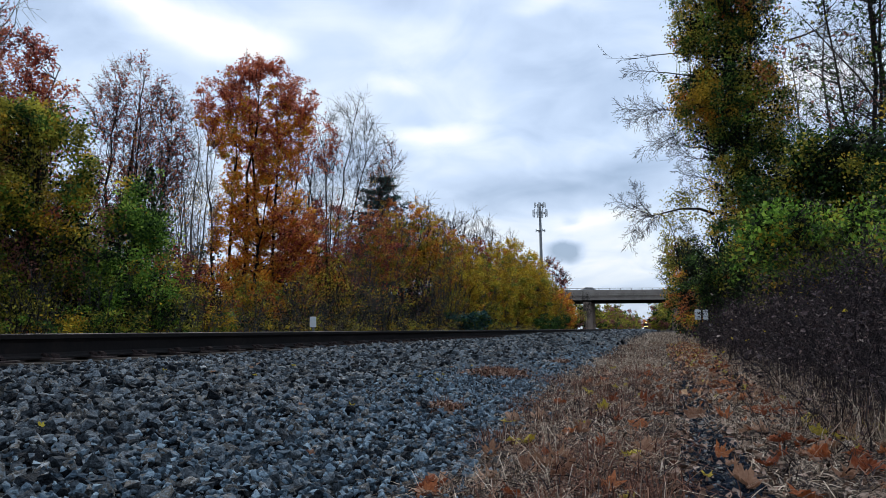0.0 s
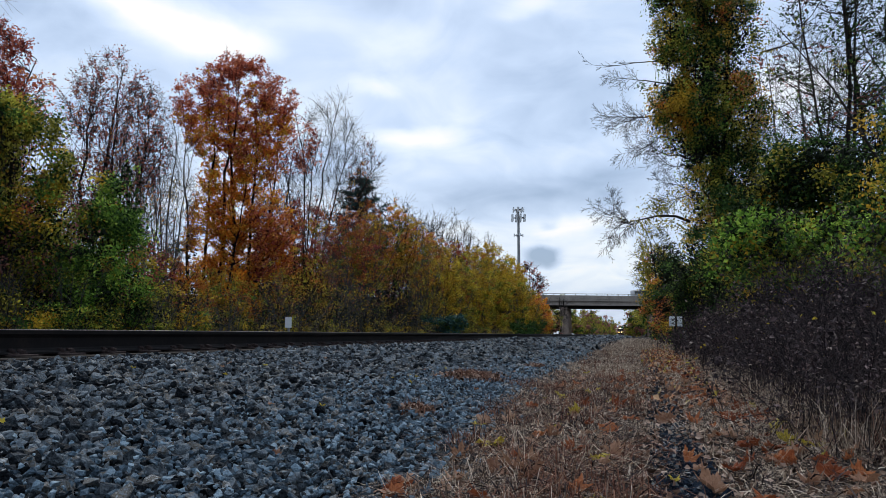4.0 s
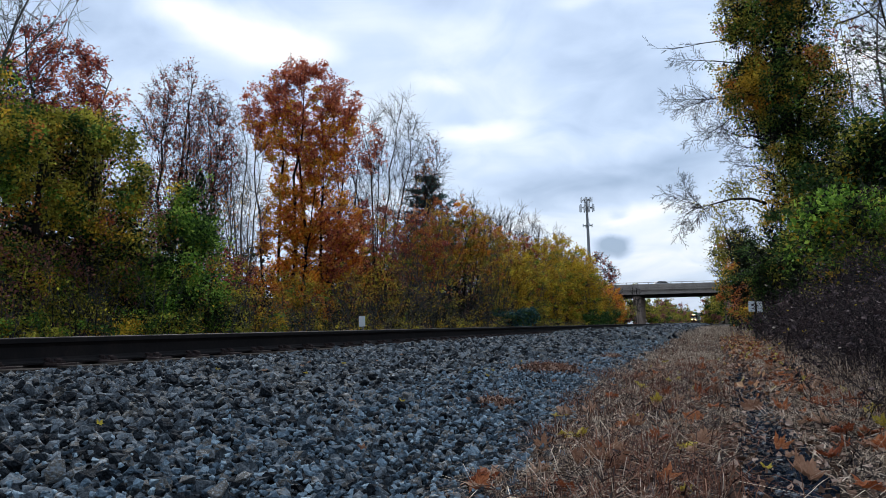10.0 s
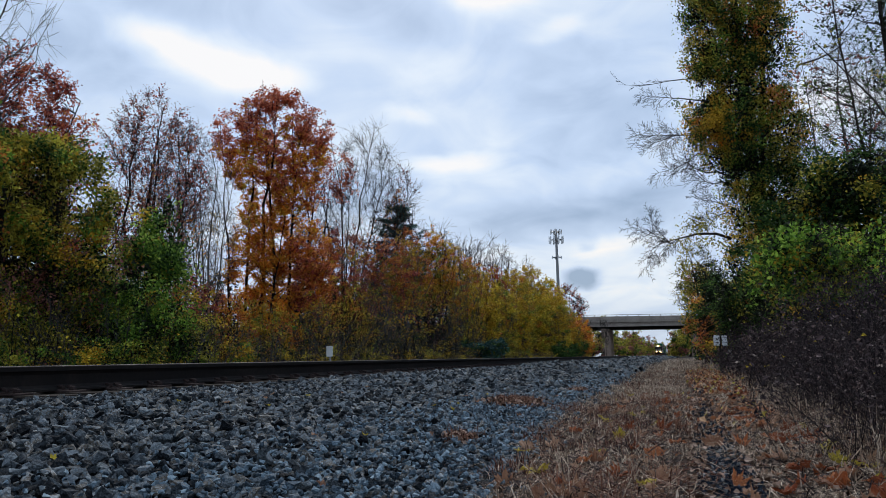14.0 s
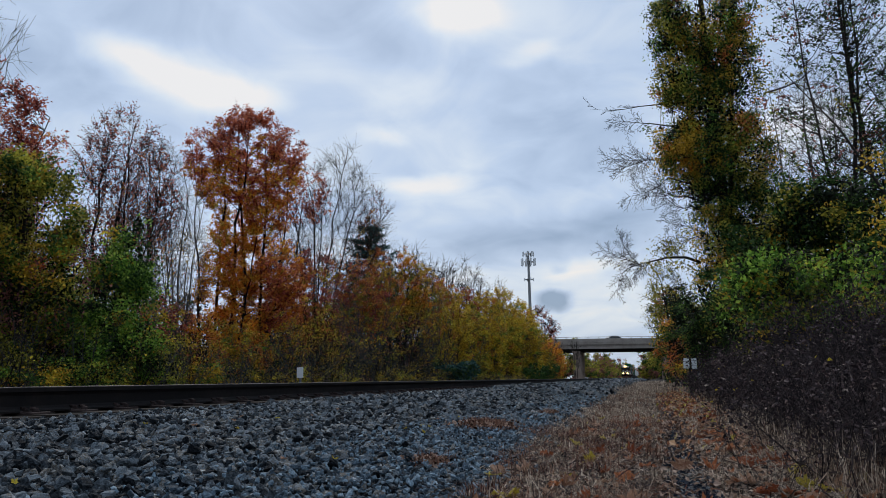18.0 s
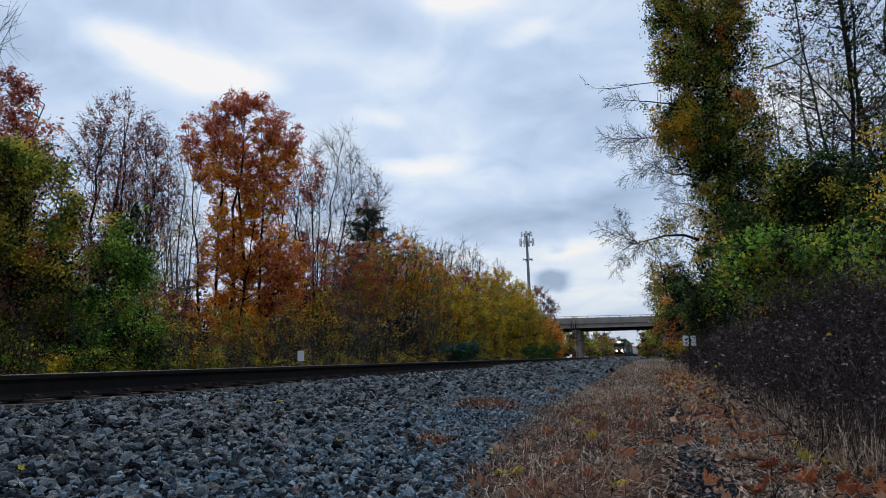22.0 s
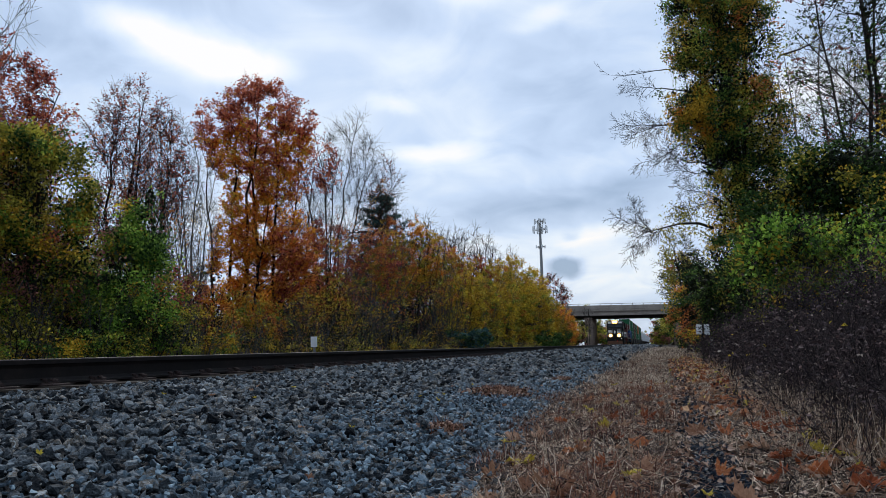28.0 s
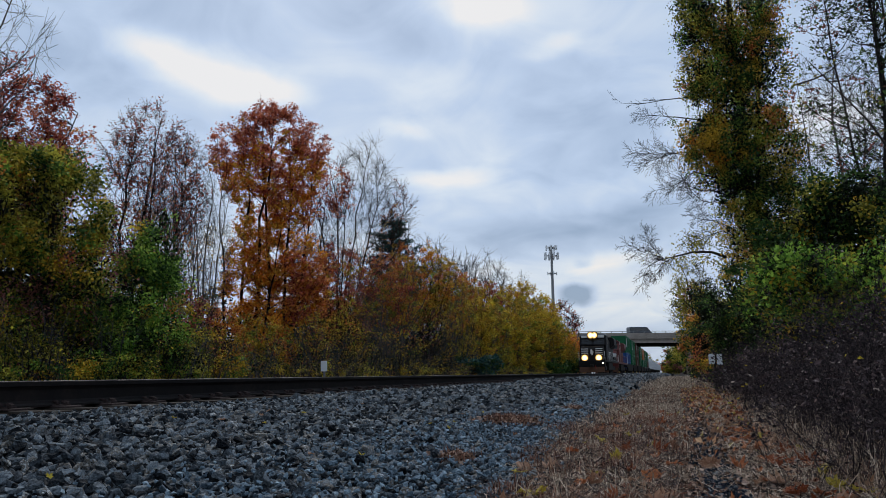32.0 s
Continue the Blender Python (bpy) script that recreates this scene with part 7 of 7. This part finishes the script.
def locomotive(name, label, paint, lit):
    """The nose points down the negative y axis; y = 0 is the front coupler face, z = 0 the rail."""
    t = thing(name, (0, 0, 0), label, "locomotive")
    part("platform", boxed(-1.52, 1.52, 0.7, 21.6, 1.32, 1.56, bevel=0.02), paint, t)
    part("fuel_tank", boxed(-1.35, 1.35, 8.0, 14.0, 0.35, 1.32, bevel=0.15), M["truck_dark"], t)
    bogie(t, 4.4, 3, 1.85)
    bogie(t, 17.9, 3, 1.85)
    # plow and anticlimber
    part("snow_plow", side_prism([(0.25, 0.12), (0.75, 0.95), (0.95, 0.95), (0.95, 0.12)], -1.4, 1.4), M["plow"], t, "snow plow coloured a lamplit brown")
    part("pilot", boxed(-1.5, 1.5, 0.62, 0.9, 0.75, 1.5, bevel=0.03), paint, t)
    part("coupler", boxed(-0.16, 0.16, 0.0, 0.75, 0.75, 1.05, bevel=0.05), M["truck_dark"], t)
    # nose with sloping top
    part("nose", side_prism([(1.05, 1.56), (1.05, 2.75), (1.3, 3.05), (2.7, 3.25), (2.7, 1.56)], -1.25, 1.25), paint, t)
    if lit:
        for k in range(4):
            z = 2.05 + 0.24 * k
            for x0, x1 in ((-1.22, -0.42), (0.42, 1.22)):
                part("nose_stripe", boxed(x0, x1, 1.03, 1.055, z, z + 0.10), M["stripe_white"], t, "white nose stripe")
        emblem = bmesh.new()
        for a, b in (((-0.16, 2.25), (0.02, 2.75)), ((0.02, 2.35), (0.18, 2.6)), ((-0.05, 2.1), (0.1, 2.4))):
            box(emblem, a[0], b[0], 1.025, 1.05, a[1], b[1])
        part("nose_emblem", emblem, M["stripe_white"], t, "white nose emblem")
    else:
        part("nose_panel", boxed(-1.2, 1.2, 1.03, 1.06, 2.3, 2.75), M["stripe_white"], t, "white nose panel")
    # cab
    part("cab", side_prism([(2.7, 1.56), (2.7, 3.25), (2.45, 3.3), (2.75, 4.05), (3.0, 4.42), (5.2, 4.42), (5.2, 1.56)], -1.54, 1.54), paint, t)
    part("cab_roof", prism([(-1.58, 4.42), (-1.25, 4.66), (1.25, 4.66), (1.58, 4.42)], 2.75, 5.3), M["grey_metal"] if lit else paint, t, "pale cab roof" if lit else "")
    for x0, x1 in ((-1.3, -0.1), (0.1, 1.3)):
        bm = bmesh.new()
        q = [bm.verts.new(v) for v in ((x0, 2.49, 3.42), (x1, 2.49, 3.42), (x1, 2.70, 4.0), (x0, 2.70, 4.0))]
        bm.faces.new(q)
        bmesh.ops.solidify(bm, geom=bm.faces[:], thickness=0.05)
        part("windshield", bm, M["glass"], t, "dark windshield pane")
    for s in (-1, 1):
        part("side_window", boxed(min(s * 1.53, s * 1.56), max(s * 1.53, s * 1.56), 3.3, 4.6, 3.35, 4.05), M["glass"], t, "dark cab side window")
        part("number_board", boxed(s * 0.95 - 0.38, s * 0.95 + 0.38, 2.55, 2.72, 4.16, 4.42, bevel=0.02), M["stripe_white"] if lit else M["loco_black"], t)
        part("handrail", cyl(bmesh.new(), (s * 1.48, 0.85, 1.5), (s * 1.48, 0.85, 2.5), 0.025, n=8), M["stripe_white"], t, "white handrail")
        part("step_well", boxed(min(s * 1.2, s * 1.5), max(s * 1.2, s * 1.5), 0.95, 1.5, 0.45, 1.32, bevel=0.02), M["truck_dark"], t)
        for k in range(9):
            y = 5.8 + k * 1.8
            part("stanchion", cyl(bmesh.new(), (s * 1.48, y, 1.56), (s * 1.48, y, 2.55), 0.02, n=6), M["stripe_white"] if lit else paint, t)
        part("walkway_rail", cyl(bmesh.new(), (s * 1.48, 5.6, 2.55), (s * 1.48, 20.4, 2.55), 0.02, n=6), M["stripe_white"] if lit else paint, t)
    # headlight over the windshield, ditch lights on the platform; oversized glowing bowls imitate their glare
    hl = part("headlight", boxed(-0.55, 0.55, 2.42, 2.75, 4.18, 4.70, bevel=0.05), M["loco_black"], t)
    for s in (-0.17, 0.17):
        part("headlight_bowl", cyl(bmesh.new(), (s * 1.2, 2.385, 4.45), (s * 1.2, 2.42, 4.45), 0.44, n=24), M["lamp_glare"] if lit else M["loco_black"], hl)
        part("headlight_lens", cyl(bmesh.new(), (s * 1.2, 2.36, 4.45), (s * 1.2, 2.43, 4.45), 0.13, n=20), M["lamp"] if lit else M["glass"], hl)
    for s in (-0.80, 0.80):
        dl = part("ditch_light", boxed(s - 0.2, s + 0.2, 0.72, 0.95, 1.58, 1.98, bevel=0.04), M["loco_black"], t)
        part("ditch_bowl", cyl(bmesh.new(), (s, 0.685, 1.78), (s, 0.72, 1.78), 0.46, n=24), M["lamp_glare"] if lit else M["loco_black"], dl)
        part("ditch_lens", cyl(bmesh.new(), (s, 0.66, 1.78), (s, 0.73, 1.78), 0.15, n=20), M["ditch"] if lit else M["glass"], dl)
    if lit:
        part("marker_light", boxed(1.2, 1.32, 0.58, 0.63, 1.12, 1.24), M["marker"], t)
        part("air_hose", cyl(bmesh.new(), (0.4, 0.6, 0.9), (0.5, 0.5, 0.4), 0.03, n=6), M["red_lens"], t)
    # long hood, radiators, grilles, roof fans
    part("long_hood", prism([(-0.95, 1.56), (-0.95, 4.1), (-0.7, 4.4), (0.7, 4.4), (0.95, 4.1), (0.95, 1.56)], 5.2, 20.3), paint, t)
    part("radiator", prism([(-1.5, 3.7), (-1.5, 4.45), (-1.2, 4.7), (1.2, 4.7), (1.5, 4.45), (1.5, 3.7), (0.95, 3.2), (-0.95, 3.2)], 15.4, 19.8), paint, t)
    part("blower_box", boxed(-1.25, 1.25, 5.4, 7.6, 2.6, 4.3, bevel=0.06), paint, t)
    for k in range(6):
        for s in (-1, 1):
            y = 8.2 + k * 1.15
            part("hood_door", boxed(min(s * 0.95, s * 0.975), max(s * 0.95, s * 0.975), y, y + 1.05, 1.75, 3.7), paint, t)
    part("exhaust", boxed(-0.35, 0.35, 10.5, 11.6, 4.4, 4.62, bevel=0.03), M["truck_dark"], t)
    return t


def container(name, label, mat, length):
    """A ribbed steel box with its base at z = 0."""
    t = thing(name, (0, 0, 0), label, "container", "containers")
    h, w = 2.9, 1.22
    body = boxed(-w + 0.03, w - 0.03, 0.03, length - 0.03, 0.05, h - 0.03)
    part("box_body", body, mat, t)
    ribs = bmesh.new()
    for k in range(int(length / 0.56)):
        for s in (-1, 1):
            box(ribs, min(s * (w - 0.03), s * w), max(s * (w - 0.03), s * w), 0.28 + k * 0.56, 0.55 + k * 0.56, 0.18, h - 0.18)
    part("corrugation", ribs, mat, t)["kind"] = "stuff"
    for s in (-1, 1):
        for y in (0.0, length - 0.14):
            part("corner_post", boxed(min(s * (w - 0.14), s * (w + 0.005)), max(s * (w - 0.14), s * (w + 0.005)), y, y + 0.14, 0.0, h), mat, t)
        for z in (0.0, h - 0.14):
            part("side_rail", boxed(min(s * (w - 0.1), s * (w + 0.003)), max(s * (w - 0.1), s * (w + 0.003)), 0.14, length - 0.14, z, z + 0.14), mat, t)
        part("label_panel", boxed(min(s * w, s * (w + 0.012)), max(s * w, s * (w + 0.012)), length * 0.12, length * 0.18, 1.0, 2.5), M["stripe_white"], t, "pale marking panel")
    return t


def well_car(name, label):
    t = thing(name, (0, 0, 0), label, "freight wagon", "well wagons")
    part("floor", boxed(-1.3, 1.3, 2.9, 16.9, 0.35, 0.5), M["truck_dark"], t)
    for s in (-1, 1):
        part("side_sill", boxed(min(s * 1.32, s * 1.48), max(s * 1.32, s * 1.48), 2.2, 17.6, 0.4, 1.5, bevel=0.02), M["truck_dark"], t)
    for y0, y1 in ((0.4, 2.9), (16.9, 19.4)):
        part("end_platform", boxed(-1.4, 1.4, y0, y1, 1.0, 1.3, bevel=0.02), M["truck_dark"], t)
    bogie(t, 1.6, 2, 1.75)
    bogie(t, 18.2, 2, 1.75)
    part("drawbar", boxed(-0.12, 0.12, -0.1, 19.9, 0.78, 0.98), M["truck_dark"], t)
    return t


def trailer_car(name, label):
    """A long white enclosed wagon."""
    t = thing(name, (0, 0, 0), label, "freight wagon", "white wagons")
    part("underframe", boxed(-1.4, 1.4, 0.3, 19.5, 1.0, 1.3), M["truck_dark"], t)
    part("body", prism([(-1.5, 1.3), (-1.5, 4.6), (-1.2, 4.8), (1.2, 4.8), (1.5, 4.6), (1.5, 1.3)], 0.4, 19.4), M["white_box"], t)
    for k in range(8):
        part("panel_rib", boxed(1.5, 1.54, 1.0 + k * 2.4, 1.08 + k * 2.4, 1.35, 4.55), M["white_box"], t)
    bogie(t, 2.2, 2, 1.75)
    bogie(t, 17.6, 2, 1.75)
    part("drawbar", boxed(-0.12, 0.12, -0.1, 19.9, 0.78, 0.98), M["truck_dark"], t)
    return t


TRAIN = []
TRAIN.append((locomotive("locomotive", "black diesel locomotive with white nose stripes and lit headlights", M["loco_black"], True), 0.0, 0.0))
TRAIN.append((locomotive("locomotive", "faded red diesel locomotive running second", M["loco_red"], False), 22.0, 0.0))
CARS = (("green", "blue"), ("green", "green"), ("brown", "brown"), ("green", "green"), ("orange", "green"), ("green", "green"), ("green", "brown"))
at = 44.0
for top, low in CARS:
    TRAIN.append((well_car("well_wagon", "low dark well wagon carrying stacked containers"), at, 0.0))
    for mat, z in ((low, 0.5), (top, 3.4)):
        TRAIN.append((container("container", f"corrugated {mat} steel shipping container", M[mat + "_box"], 13.6), at + 3.1, z))
    at += 20.0
for k in range(14):
    TRAIN.append((trailer_car("covered_wagon", "long white enclosed freight wagon"), at, 0.0))
    at += 20.0


# ---- road vehicles on the overpass ----
def road_car(name, label, paint, van):
    t = thing(name, (0, 0, 0), label, "van" if van else "car", "road traffic")
    w = 0.95 if van else 0.88
    if van:
        body = side_prism([(-2.6, 0.35), (2.5, 0.35), (2.6, 0.95), (2.2, 1.15), (1.5, 2.05), (1.2, 2.15), (-2.5, 2.15), (-2.6, 1.9)], -w, w)
        glass = side_prism([(-2.45, 1.35), (1.9, 1.35), (1.42, 1.95), (-2.45, 1.95)], -w - 0.01, w + 0.01)
    else:
        body = side_prism([(-2.25, 0.3), (2.2, 0.3), (2.25, 0.7), (1.3, 0.92), (0.55, 1.42), (-1.1, 1.45), (-1.8, 0.98), (-2.25, 0.9)], -w, w)
        glass = side_prism([(-1.55, 1.0), (1.0, 0.95), (0.5, 1.34), (-1.05, 1.37)], -w - 0.01, w + 0.01)
    turn = Matrix.Rotation(radians(-90), 4, "Z")
    for bm in (body, glass):
        bmesh.ops.transform(bm, matrix=turn, verts=bm.verts)
    part("body", body, paint, t)
    part("windows", glass, M["glass"], t)
    for x in (-1.55, 1.5):
        for s in (-1, 1):
            wh = part("wheel", cyl(bmesh.new(), (x, s * (w - 0.2), 0.32), (x, s * (w + 0.02), 0.32), 0.32, n=16), M["tyre"], t)
            part("rim", cyl(bmesh.new(), (x, s * (w + 0.02), 0.32), (x, s * (w + 0.03), 0.32), 0.19, n=12), M["grey_metal"], wh)
        part("lamp", boxed(2.2 if x > 0 else -2.26, 2.26 if x > 0 else -2.2, -0.8, -0.5, 0.6, 0.75), M["white_paint"] if x > 0 else M["red_lens"], t)
    return t


ROAD = []
for t0, x0, van in ((0.0, -15.0, 0), (3.0, -13.1, 2), (10.0, -10.1, 0), (16.5, -6.6, 0), (19.0, 8.0, 0), (21.0, -10.2, 0), (23.0, -9.75, 0), (24.0, -15.2, 0), (30.0, -7.9, 0), (31.0, -12.6, 0), (32.0, -6.9, 1)):
    dark = van == 1 or (not van and int(t0) % 2)
    ROAD.append((road_car("van" if van else "car", ("dark blue van crossing the overpass" if dark else "pale silver van crossing the overpass") if van else ("dark car crossing the overpass" if dark else "silver car crossing the overpass"), M["car_dark"] if dark else M["car_silver"], van), t0, x0))


# ---- what moves ----
SPEED = 16.7


def train_pose(y, z):
    """On the far track, heading down the line."""
    a, b = Vector((FAR_X + bend(y), y, 0)), Vector((FAR_X + bend(y + 15), y + 15, 0))
    return pose(a.x, y, RAIL_TOP + z, 0, 0, -math.degrees(math.atan2(b.x - a.x, b.y - a.y)))


def motions():
    for ob, back, z in TRAIN:
        walk(ob, [(t, train_pose(95.0 + SPEED * (32.0 - t) + back, z)) for t in (0.0, 4.0, 8.0, 12.0, 16.0, 20.0, 24.0, 26.0, 28.0, 30.0, 32.0)])
    # the bridge's own line: a point on it and its direction
    c, s = math.cos(radians(SKEW)), math.sin(radians(SKEW))
    for ob, t0, x0 in ROAD:
        rows = []
        for t in (0.0, 16.0, 32.0):
            u = (x0 + 8.0) / c * 0.98 + 16.5 * (t - t0)
            rows.append((t, pose(-8.0 + u * c - 3.2 * s, 182.5 + u * s + 3.2 * c, 8.40, 0, 0, SKEW)))
        walk(ob, rows)


motions()
